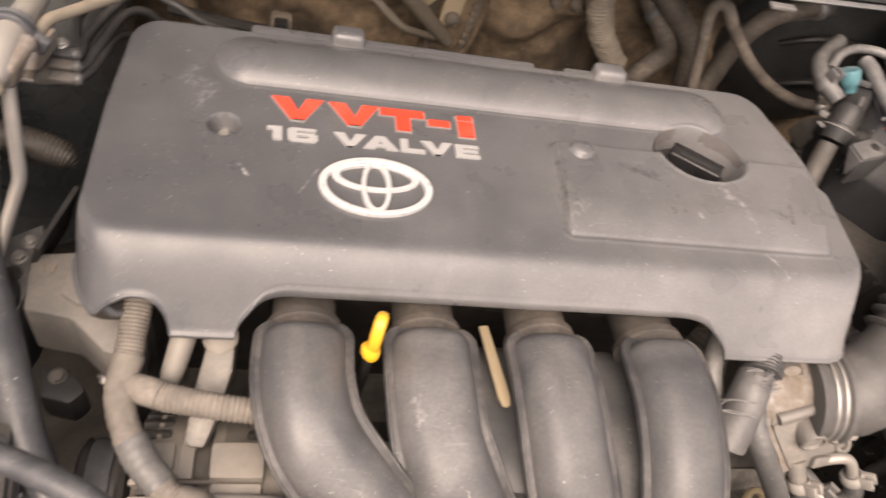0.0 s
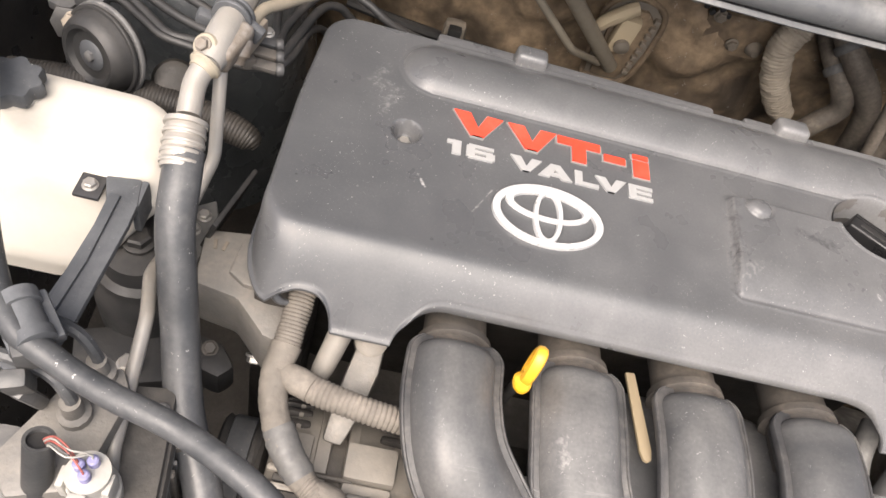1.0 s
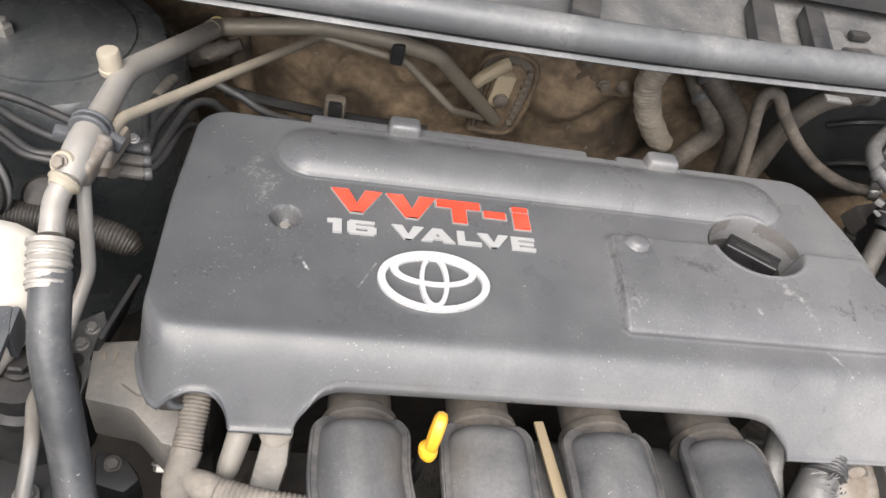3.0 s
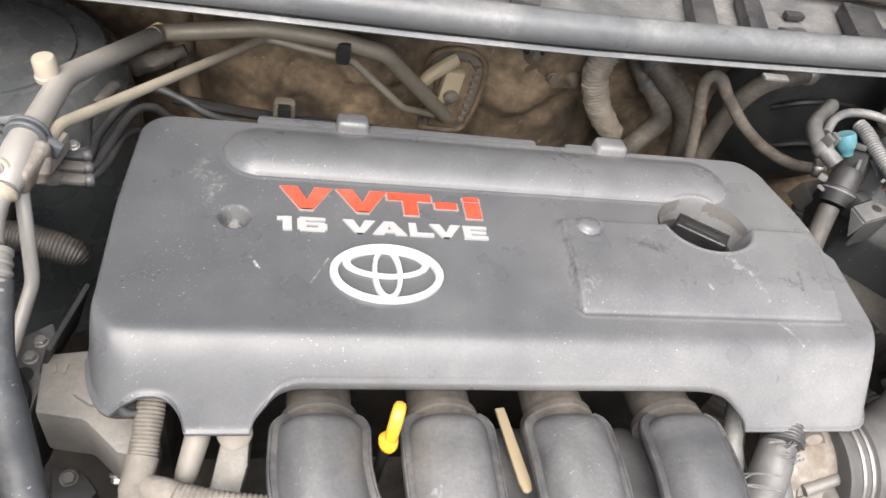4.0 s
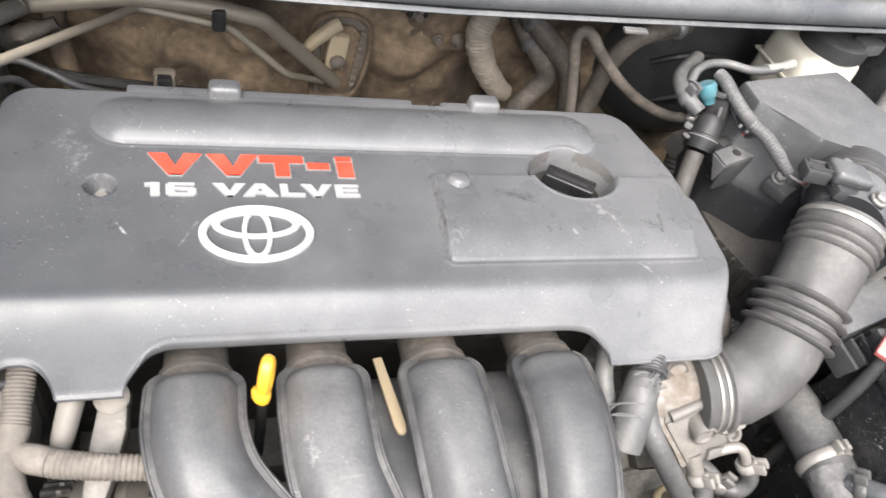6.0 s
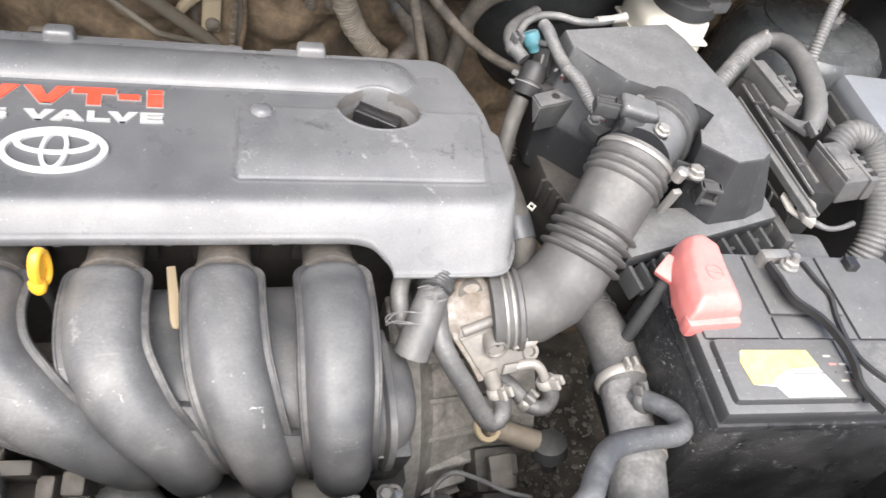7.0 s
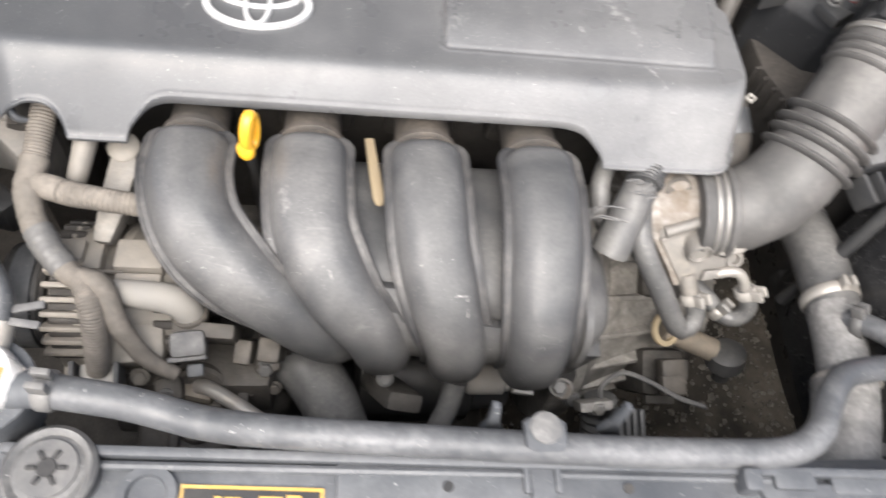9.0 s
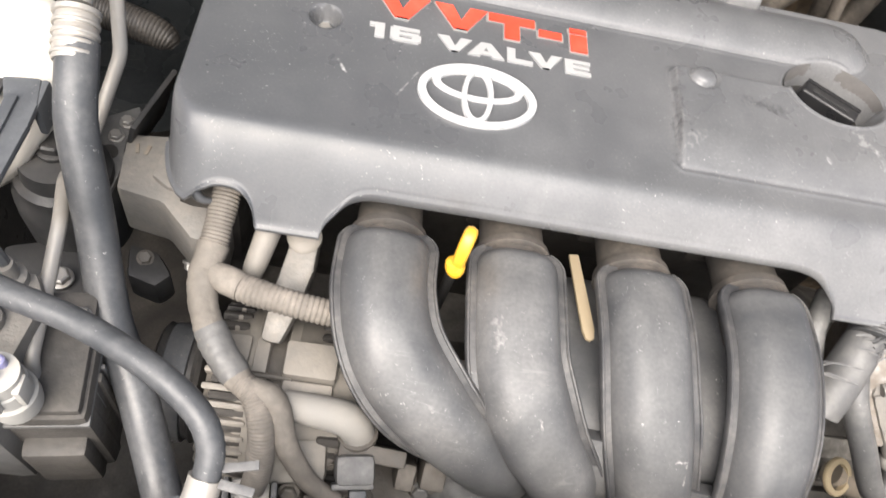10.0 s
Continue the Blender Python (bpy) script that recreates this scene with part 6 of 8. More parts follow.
rear_plug = thing("wiring_connector", (0.472, 0.182, 0.72), "brown dusty wiring connector with ribbed sleeve behind the cover", "connector")
part("block", rbox((0.4720, 0.1820, 0.842), (0.034, 0.026, 0.024), 0.004, (12, 0, 16), 0.92), CASTING, rear_plug)
part("block_step", rbox((0.4760, 0.1680, 0.834), (0.024, 0.010, 0.014), 0.002, (12, 0, 16)), DARKENED, rear_plug)
part("ribbed_sleeve", tube([(0.4720, 0.1780, 0.834), (0.4680, 0.1660, 0.810), (0.4620, 0.1560, 0.770), (0.4600, 0.1520, 0.72)], 0.013, 16, 0.0012, 0.005), NEAR_BLACK, rear_plug, "dark ribbed sleeve")

air_box = thing("air_cleaner_box", (0.56, 0.05, 0.70), "black plastic air cleaner box with a ribbed lid", "air box")
LID_TOP = [(0.480, 0.160), (0.613, 0.188), (0.625, 0.158), (0.639, 0.059), (0.638, -0.026), (0.625, -0.036), (0.595, -0.042), (0.566, -0.016), (0.574, 0.004), (0.603, 0.026), (0.589, 0.040), (0.560, 0.062), (0.521, 0.075), (0.500, 0.110), (0.480, 0.128)]
LID_LOW = [(0.462, 0.172), (0.625, 0.200), (0.645, 0.165), (0.660, 0.059), (0.670, -0.032), (0.640, -0.046), (0.592, -0.054), (0.570, -0.022), (0.575, 0.000), (0.598, 0.018), (0.585, 0.030), (0.555, 0.052), (0.510, 0.060), (0.480, 0.090), (0.460, 0.110)]


def mid_ring(f, z, grow=0.0):
    ring = []
    cx, cy = 0.56, 0.07
    for a, b in zip(LID_TOP, LID_LOW):
        x, y = a[0] + (b[0] - a[0]) * f, a[1] + (b[1] - a[1]) * f
        ring.append(Vector((x + (x - cx) * grow, y + (y - cy) * grow, z)))
    return ring


lid = bmesh.new()
loft(lid, [mid_ring(1.0, 0.800), mid_ring(1.0, 0.868), mid_ring(0.93, 0.876), mid_ring(0.08, 0.941), mid_ring(0.0, 0.946)])
bmesh.ops.bevel(lid, geom=lid.edges[:], offset=0.0050, segments=2, affect="EDGES", profile=0.6, clamp_overlap=True)
part("lid", lid, LID, air_box, "dusty black lid", angle=30)
TRAY = [(0.510, -0.030), (0.490, -0.096), (0.682, -0.042), (0.692, 0.185), (0.60, 0.205), (0.60, -0.028)]
part("rim", prism(TRAY, 0.856, 0.872, 0.004), LID, air_box, "flanged rim")
part("tray", prism([(0.470, 0.060), (0.505, -0.045), (0.560, -0.075), (0.672, -0.045), (0.676, 0.175), (0.465, 0.178)], 0.74, 0.822, 0.006), DEEP_BLACK, air_box, "black lower box")
for i in range(9):
    f = i / 8
    part("rim_rib", rbox((0.470 + 0.036 * f, 0.062 - 0.105 * f, 0.806), (0.012, 0.004, 0.028), 0.001, (0, 0, 18)), DEEP_BLACK, air_box)
for i in range(6):
    f = i / 5
    x, y = 0.598 + 0.086 * f, -0.074 + 0.028 * f
    part("catch_rib", rbox((x, y, 0.846), (0.0045, 0.030, 0.026), 0.0012, (14, 0, 18)), PLASTIC, air_box)
    if i < 5:
        part("catch_bar", rbox((x + 0.0085, y - 0.009 + 0.010 * (i % 2), 0.838 + 0.010 * (i % 2)), (0.016, 0.0045, 0.006), 0.0012, (0, 0, 18)), PLASTIC, air_box)
for i in range(4):
    part("catch_rib", rbox((0.500 + 0.014 * i, -0.104 + 0.004 * i, 0.846), (0.0045, 0.026, 0.024), 0.0012, (14, 0, 18)), PLASTIC, air_box)
part("corner_lug", rbox((0.688, -0.045, 0.85), (0.012, 0.05, 0.03), 0.004), PLASTIC, air_box)
MAF_WAY = Vector((0.62, 0.70, -0.05)).normalized()
MAF = Vector((0.512, -0.008, 0.918))
part("outlet_flange", lathe(MAF + MAF_WAY * 0.044, MAF_WAY, [(0, 0.035), (0.001, 0.0395), (0.003, 0.0405), (0.006, 0.0395), (0.007, 0.0365), (0.012, 0.0365), (0.013, 0.0395), (0.018, 0.0395), (0.040, 0.038)], 44), PLASTIC, air_box, "round black outlet flange")

meter = thing("air_flow_meter", (0.53, 0.02, 0.88), "black air flow meter with a wiring plug", "air flow meter")
part("barrel", lathe(MAF - MAF_WAY * 0.004, MAF_WAY, [(0, 0.0335), (0.016, 0.0335), (0.020, 0.035), (0.048, 0.036)], 36), LID, meter)
part("sensor_block", rbox((0.510, 0.020, 0.953), (0.040, 0.030, 0.015), 0.0055, (-2, 6, -14), 0.92, 3), LID, meter, "dusty sensor block")
part("sensor_base", rbox((0.512, 0.016, 0.944), (0.038, 0.038, 0.012), 0.003, (-2, 6, -14)), PLASTIC, meter)
part("plug", rbox((0.481, 0.028, 0.949), (0.024, 0.019, 0.013), 0.0025, (0, 0, -14)), PLASTIC, meter, "black plug")
part("screw_post", lathe((0.523, -0.010, 0.935), (0, 0, 1), [(0, 0.0075), (0.018, 0.0075)], 14), LID, meter)
bolt(meter, (0.523, -0.010, 0.953), (0, -0.2, 1), 0.0062)
bolt(meter, (0.516, 0.034, 0.953), (0.1, 0, 1), 0.0045)
for i in range(2):
    part("plug_rib", rbox((0.4815 + 0.0024 * i, 0.0235 + 0.0095 * i, 0.9558), (0.022, 0.0035, 0.003), 0.001, (0, 0, -14)), PLASTIC, meter)
part("plug_latch", rbox((0.491, 0.026, 0.9565), (0.007, 0.008, 0.005), 0.0012, (0, 0, -14)), DARK, meter)
part("block_groove", rbox((0.5105, 0.0035, 0.949), (0.034, 0.0025, 0.003), 0.001, (-2, 6, -14)), DARK, meter)
bolt(meter, (0.503, 0.074, 0.895), (0, -0.3, 1), 0.006, GREY)
part("ear", rbox((0.506, 0.068, 0.888), (0.026, 0.026, 0.012), 0.003, (0, 0, 30)), PLASTIC, meter)
clamp_tab = thing("lid_catch", (0.57, -0.035, 0.90), "black lid catch with a bright screw", "catch")
part("plate", rbox((0.562, -0.026, 0.915), (0.050, 0.015, 0.004), 0.0012, (0, 6, -16)), DARK, clamp_tab)
for d in (-0.0075, 0.0075):
    part("plate_lip", rbox((0.562 + 0.28 * d, -0.026 + d, 0.9175), (0.050, 0.0025, 0.007), 0.0008, (0, 6, -16)), PLASTIC, clamp_tab)
part("wing", prism([(0.578, -0.034), (0.600, -0.020), (0.622, -0.021), (0.604, -0.034), (0.588, -0.040)], 0.902, 0.906, 0.001), PLASTIC, clamp_tab)
for dx, dz in ((-0.009, 0.0), (0.009, 0.0), (0.0, -0.008), (0.0, 0.008)):
    part("mouth_wall", rbox((0.580 + dx, -0.043, 0.907 + dz), (0.004 if dx else 0.022, 0.016, 0.004 if dz else 0.020), 0.001, (0, 0, -16)), PLASTIC, clamp_tab)
part("mouth_core", rbox((0.580, -0.040, 0.907), (0.016, 0.012, 0.014), 0.001, (0, 0, -16)), DARK, clamp_tab)
bolt(clamp_tab, (0.565, -0.031, 0.919), r=0.0075)

duct = thing("intake_duct", (0.45, -0.07, 0.78), "dusty black rubber intake duct with bellows ribs", "intake duct")
DUCT = [(0.386, -0.100, 0.802), (0.404, -0.101, 0.806), (0.428, -0.097, 0.822), (0.446, -0.086, 0.842), (0.470, -0.058, 0.872), (0.492, -0.032, 0.898), (0.513, -0.007, 0.919)]
part("tube", tube(DUCT, [0.036, 0.0365, 0.037, 0.036, 0.0345, 0.036, 0.037], 32), INTAKE, duct)
duct_rows = frames_along(smooth_path(DUCT, 0.002))
total = len(duct_rows)
for f, r in ((0.47, 0.0420), (0.525, 0.0425), (0.58, 0.0425), (0.635, 0.0415), (0.86, 0.0400), (0.90, 0.0400), (0.935, 0.0405)):
    c, side, up, key = duct_rows[int(f * (total - 1))]
    part("bellows_rib", lathe(c - side.cross(up) * -0.0035, up.cross(side), [(-0.0035, r - 0.007), (-0.0015, r - 0.001), (0, r), (0.0015, r - 0.001), (0.0035, r - 0.007)], 36), INTAKE, duct)
c, side, up, key = duct_rows[int(0.965 * (total - 1))]
part("meter_clamp", ring_solid(c, up.cross(side), 0.0392, 0.036, 0.0048, 36), STEEL, duct, "pale steel clamp band")
part("clamp_screw", lathe((0.536, -0.045, 0.926), (0.1, -0.2, 1), [(0, 0.006), (0.012, 0.006), (0.014, 0.004)], 12), STEEL, duct, "zinc clamp screw")
part("clamp_tail", rbox((0.534, -0.054, 0.905), (0.009, 0.006, 0.034), 0.0015, (10, 0, 12)), STEEL, duct)
throttle_way = Vector((1, -0.06, 0.20)).normalized()
for d in (0.0, 0.007):
    part("clamp_wire", ring_solid(Vector((0.382, -0.1, 0.803)) + throttle_way * d, throttle_way, 0.0395, 0.0365, 0.0026, 36), STEEL, duct, "bright wire clamp")
part("cuff", lathe(Vector((0.371, -0.1, 0.801)), throttle_way, [(0, 0.036), (0.001, 0.039), (0.004, 0.039), (0.006, 0.0375), (0.022, 0.0375), (0.024, 0.040), (0.028, 0.040), (0.030, 0.036)], 36), INTAKE, duct)

throttle = thing("throttle_unit", (0.36, -0.1, 0.72), "dusty cast alloy throttle body with sensors", "throttle body")
FACE = pose(0.36, -0.138, 0.78, 48.6, 0, 0)


def on_face(x, up, out):
    return FACE @ Vector((x, up, out))


def face_way(x, up, out):
    return FACE.to_3x3() @ Vector((x, up, out))


part("bore", lathe((0.324, -0.089, 0.787), throttle_way, [(0, 0.028), (0.003, 0.0315), (0.030, 0.0315), (0.034, 0.0305), (0.056, 0.0300)], 40), STAIN, throttle)
part("body", prism([(-0.026, 0.074), (0.000, 0.078), (0.016, 0.066), (0.020, 0.042), (0.016, 0.030), (-0.020, 0.026), (-0.030, 0.046)], -0.035, -0.004, 0.010, FACE, 3), STAIN, throttle, "brown-stained alloy body")
part("stained_recess", lathe(on_face(-0.010, 0.062, -0.0045), face_way(0, 0.1, 1), [(-0.004, 0.013), (0.0, 0.0125), (0.0012, 0.0105), (0.0008, 0.0085), (0.0002, 0.0)], 24), CASTING, throttle, "dark oily stain")
part("lower_casting", prism([(-0.023, 0.034), (-0.022, 0.020), (-0.006, -0.005), (0.004, -0.020), (0.022, -0.017), (0.041, -0.011), (0.047, 0.003), (0.034, 0.013), (0.024, 0.034), (0.000, 0.038)], -0.030, 0.001, 0.004, FACE, 2), ALLOY, throttle)
part("flange", prism([(-0.033, 0.070), (-0.0285, 0.072), (-0.0255, 0.044), (-0.0175, 0.020), (-0.0015, -0.006), (0.006, -0.022), (0.000, -0.024), (-0.009, -0.007), (-0.026, 0.018), (-0.0345, 0.046)], -0.030, -0.002, 0.002, FACE), STAIN, throttle, "thin mounting flange")
part("sensor_rod", tube([on_face(-0.019, 0.0265, 0.003), on_face(0.000, 0.034, 0.005), on_face(0.014, 0.0397, 0.006)], 0.0052, 12), ALLOY, throttle, "cast screw boss")
part("rod_collar", lathe(on_face(0.011, 0.0386, 0.006), face_way(0.93, 0.36, 0.05), [(0, 0.0052), (0.0005, 0.0066), (0.004, 0.0066), (0.0045, 0.0036), (0.013, 0.0034), (0.014, 0.0)], 14), ALLOY, throttle, "adjusting screw")
part("ledge", prism([(-0.022, 0.020), (-0.020, 0.0175), (0.012, 0.028), (0.020, 0.034), (0.018, 0.037)], -0.004, 0.003, 0.001, FACE), ALLOY, throttle)
part("sensor_housing", lathe(on_face(0.0108, 0.023, -0.006), face_way(0.03, -0.58, 0.81), [(-0.004, 0.0096), (0.000, 0.0104), (0.012, 0.0102), (0.021, 0.0108), (0.0225, 0.0104), (0.0228, 0.0090), (0.020, 0.0078), (0.0195, 0.0)], 28), ALLOY, throttle, "round sensor housing with a dished face")
part("housing_plug", lathe(on_face(0.0114, 0.0113, 0.0104), face_way(0.03, -0.58, 0.81), [(0, 0.0074), (0.0008, 0.0070), (0.0012, 0.0)], 22), PIPE, throttle, "pale sealing plug")
part("lower_lug", prism([(0.020, -0.016), (0.042, -0.011), (0.044, -0.003), (0.022, -0.006)], 0.001, 0.006, 0.002, FACE), ALLOY, throttle)
part("clamp_bracket", prism([(0.027, 0.012), (0.030, 0.010), (0.050, 0.014), (0.053, 0.018), (0.051, 0.024), (0.046, 0.0225), (0.043, 0.019), (0.036, 0.021), (0.030, 0.020)], 0.006, 0.013, 0.002, FACE), PIPE, throttle, "pale clamp screw block")
bolt(throttle, on_face(0.0355, 0.0205, 0.012), face_way(-0.1, 0.2, 1), 0.0048, STEEL)
part("boss", lathe(on_face(0.0485, 0.003, -0.012), face_way(0.1, 0.1, 1), [(-0.01, 0.009), (0.012, 0.009), (0.014, 0.0078), (0.014, 0.0045), (0.010, 0.0040), (0.010, 0.0)], 20), ALLOY, throttle)
part("coolant_pipe", tube([on_face(0.034, -0.0095, 0.001), on_face(0.044, -0.0065, 0.004), on_face(0.0525, -0.0065, 0.005), on_face(0.0595, -0.0125, 0.004), on_face(0.0655, -0.0235, 0.001)], 0.0048, 14), PIPE, throttle, "bright bent coolant pipe")
part("nipple", tube([on_face(0.0105, -0.012, -0.004), on_face(0.0140, -0.024, -0.003), on_face(0.0180, -0.035, -0.002)], [0.0085, 0.0078, 0.0072], 16), ALLOY, throttle)

cool_a = thing("throttle_hose", (0.35, -0.15, 0.72), "grey rubber coolant hose looping under the throttle", "hose", "throttle hoses")
part("hose", tube([on_face(x, up, out) for x, up, out in ((-0.036, 0.068, -0.020), (-0.0405, 0.046, -0.006), (-0.0415, 0.026, 0.004), (-0.034, 0.006, 0.006), (-0.0154, -0.024, 0.005), (0.002, -0.052, 0.002), (0.0125, -0.0635, 0.0), (0.0225, -0.0590, -0.001), (0.0248, -0.0470, -0.002), (0.0190, -0.0345, -0.002))], [0.0092, 0.0094, 0.0096, 0.0097, 0.0097, 0.0096, 0.0094, 0.0090, 0.0086, 0.0084], 18), RUBBER, cool_a)
spring_clip(cool_a, on_face(0.0185, -0.0340, -0.002), face_way(0.35, -0.93, 0.05), 0.0088, BOOT)
cool_b = thing("throttle_hose", (0.42, -0.16, 0.70), "grey rubber coolant hose curving off the bent pipe", "hose", "throttle hoses")
part("hose", tube([on_face(x, up, out) for x, up, out in ((0.0650, -0.0225, 0.001), (0.0715, -0.0335, -0.001), (0.0752, -0.0450, -0.005), (0.0690, -0.0560, -0.010), (0.0570, -0.0540, -0.016), (0.0440, -0.0400, -0.026), (0.0250, -0.0240, -0.040))], 0.0080, 16), RUBBER, cool_b)
spring_clip(cool_b, on_face(0.0672, -0.0265, 0.0), face_way(0.5, -0.86, -0.1), 0.0084, BOOT)
spring_clip(cool_b, on_face(0.0545, -0.0520, -0.0175), face_way(-0.7, 0.6, -0.4), 0.0084, STEEL)
cut_tube = thing("cable_sheath", (0.30, -0.12, 0.80), "cut grey cable sheath with braided end and stray wires", "cable sheath")
part("sheath", tube([(0.322, -0.080, 0.838), (0.308, -0.107, 0.824), (0.296, -0.130, 0.806), (0.290, -0.141, 0.792)], [0.013, 0.0150, 0.0160, 0.0166], 20), GREY, cut_tube)
rng = random.Random(41)
for k in range(16):
    c = Vector((0.305 + 0.016 * rng.random(), -0.098 - 0.018 * rng.random(), 0.842 + 0.006 * rng.random()))
    part("strand", tube([c, c + Vector((-0.006 + 0.006 * rng.random(), -0.004 * rng.random(), 0.002)), c + Vector((-0.014 * rng.random(), 0.008 * rng.random() - 0.006, -0.002 * rng.random()))], 0.0006, 4), SLEEVE, cut_tube)
part("braid", tube([(0.326, -0.068, 0.842), (0.318, -0.088, 0.839), (0.312, -0.100, 0.836)], 0.0145, 16, 0.001, 0.003, 0.2), PLASTIC, cut_tube, "frayed black braid")
for i in range(2):
    part("wire", tube([(0.296, -0.128, 0.841), (0.280 - 0.004 * i, -0.124, 0.838), (0.268 - 0.002 * i, -0.122 - 0.006 * i, 0.832), (0.265, -0.127 - 0.004 * i, 0.829), (0.273, -0.131, 0.832 + 0.003 * i), (0.292, -0.138, 0.838)], 0.0007, 6), SLEEVE, cut_tube, "pale bent wire")
part("inner_hose", tube([(0.295, -0.060, 0.825), (0.285, -0.085, 0.815), (0.288, -0.105, 0.800), (0.30, -0.11, 0.78)], 0.0085, 12), GREY, cut_tube)
side_hose = thing("breather_hose", (0.42, -0.01, 0.78), "brown dusty hose with a white clip beside the cover", "hose")
part("hose", tube([(0.405, 0.045, 0.845), (0.408, 0.010, 0.840), (0.414, -0.030, 0.828), (0.415, -0.060, 0.80)], [0.0150, 0.0155, 0.015, 0.015], 16), DARKENED, side_hose)
part("cuff", tube([(0.409, -0.014, 0.836), (0.413, -0.034, 0.826)], 0.0168, 16), RUBBER_CLEAN, side_hose)
part("clip", ring_solid((0.426, -0.006, 0.846), (0, -0.3, 1), 0.0052, 0.0030, 0.003, 4), WHITE, side_hose, "white clip")

# ---- radiator hoses ----
rad_hose = thing("upper_radiator_hose", (0.49, -0.2, 0.60), "thick grey rubber radiator hose with clamps", "hose")
part("ribbed_end", tube([(0.500, 0.000, 0.740), (0.499, -0.030, 0.750), (0.499, -0.055, 0.758), (0.502, -0.085, 0.764)], 0.0235, 20, 0.0012, 0.006), RUBBER, rad_hose)
part("upper_hose", tube([(0.501, -0.078, 0.762), (0.503, -0.110, 0.768), (0.500, -0.150, 0.772), (0.496, -0.185, 0.774)], 0.0232, 22, wobble=0.03), RUBBER, rad_hose)
part("junction", tube([(0.495, -0.178, 0.775), (0.490, -0.210, 0.776), (0.485, -0.236, 0.776), (0.481, -0.26, 0.775)], [0.0215, 0.021, 0.0205, 0.0215], 22), HOSE_PALE, rad_hose, "pale junction piece")
part("lower_hose", tube([(0.482, -0.246, 0.775), (0.474, -0.275, 0.774), (0.466, -0.305, 0.770), (0.458, -0.338, 0.765)], 0.0255, 22, wobble=0.02), HOSE_PALE, rad_hose)
spring_clip(rad_hose, (0.497, -0.166, 0.773), (0, -1, 0.05), 0.0238, PIPE)
part("lower_band", ring_solid((0.484, -0.243, 0.776), (-0.2, -1, 0), 0.0268, 0.022, 0.005, 36), PIPE, rad_hose, "pale clamp band")
overflow = thing("bypass_hose", (0.2, -0.31, 0.85), "long grey rubber hose running along the radiator top", "hose")
part("hose", tube([(0.492, -0.196, 0.792), (0.498, -0.208, 0.806), (0.510, -0.224, 0.814), (0.508, -0.243, 0.822), (0.490, -0.254, 0.832), (0.452, -0.262, 0.848), (0.418, -0.272, 0.858), (0.397, -0.292, 0.863), (0.380, -0.314, 0.868), (0.352, -0.328, 0.872), (0.30, -0.330, 0.874), (0.22, -0.328, 0.876), (0.12, -0.323, 0.878), (0.05, -0.320, 0.882), (0.0, -0.316, 0.886), (-0.045, -0.306, 0.891), (-0.092, -0.299, 0.893)], 0.0095, 16), HOSE_COOL, overflow)
spring_clip(overflow, (-0.086, -0.3, 0.893), (-1, 0.1, 0), 0.0100, GREY)
spring_clip(overflow, (0.4955, -0.204, 0.800), (0.4, -0.6, 0.6), 0.0100, GREY)

radiator = thing("radiator", (0.2, -0.36, 0.25), "radiator with grey plastic top shroud and rubber bushes", "radiator")
part("core", rbox((0.22, -0.365, 0.55), (0.70, 0.035, 0.56), 0.008), DARK, radiator, "dark finned core")
part("top_tank", rbox((0.24, -0.352, 0.848), (0.72, 0.045, 0.034), 0.008, (0, 0, -2)), SHROUD, radiator, "grey plastic top tank")
part("fan_shroud", rbox((0.22, -0.332, 0.62), (0.62, 0.025, 0.42), 0.01), PLASTIC, radiator, "black fan shroud")
part("ledge", rbox((0.24, -0.366, 0.857), (0.84, 0.046, 0.018), 0.003, (0, 0, -2.2)), SHROUD, radiator)
part("bead", rbox((0.24, -0.337, 0.868), (0.70, 0.006, 0.012), 0.002, (0, 0, -2)), SHROUD, radiator)
for x, y, w, h in ((0.318, -0.347, 0.012, 0.016), (0.350, -0.345, 0.028, 0.008), (0.468, -0.346, 0.038, 0.010), (0.400, -0.349, 0.05, 0.006)):
    part("lug", rbox((x, y, 0.866 + h / 2), (w, 0.014, h), 0.003, (0, 0, -3)), SHROUD, radiator)
for x in (0.134, 0.243):
    part("screw_hole", lathe((x, -0.347 - 0.02 * (x - 0.13), 0.8690), (0, 0, 1), [(0, 0.0032), (0.0008, 0.0032)], 12), DARK, radiator)
part("upper_step", prism([(0.07, -0.330), (0.19, -0.334), (0.305, -0.341), (0.318, -0.352), (0.318, -0.362), (0.07, -0.354)], 0.860, 0.8688, 0.002), SHROUD, radiator, "stepped top moulding")
part("upper_step", prism([(0.325, -0.346), (0.445, -0.350), (0.455, -0.366), (0.332, -0.362)], 0.860, 0.8705, 0.002), SHROUD, radiator, "stepped top moulding")
part("recess", prism([(0.10, -0.356), (0.17, -0.358), (0.17, -0.364), (0.10, -0.362)], 0.864, 0.8672, 0.001), PLASTIC, radiator, "dark long slot")
part("recess", prism([(0.362, -0.357), (0.425, -0.359), (0.428, -0.366), (0.365, -0.364)], 0.866, 0.8718, 0.001), SHROUD, radiator)
for z in (0.845, 0.83):
    part("side_bead", rbox((0.24, -0.329, z), (0.66, 0.004, 0.005), 0.001, (0, 0, -2)), SHROUD, radiator)
cup = bmesh.new()
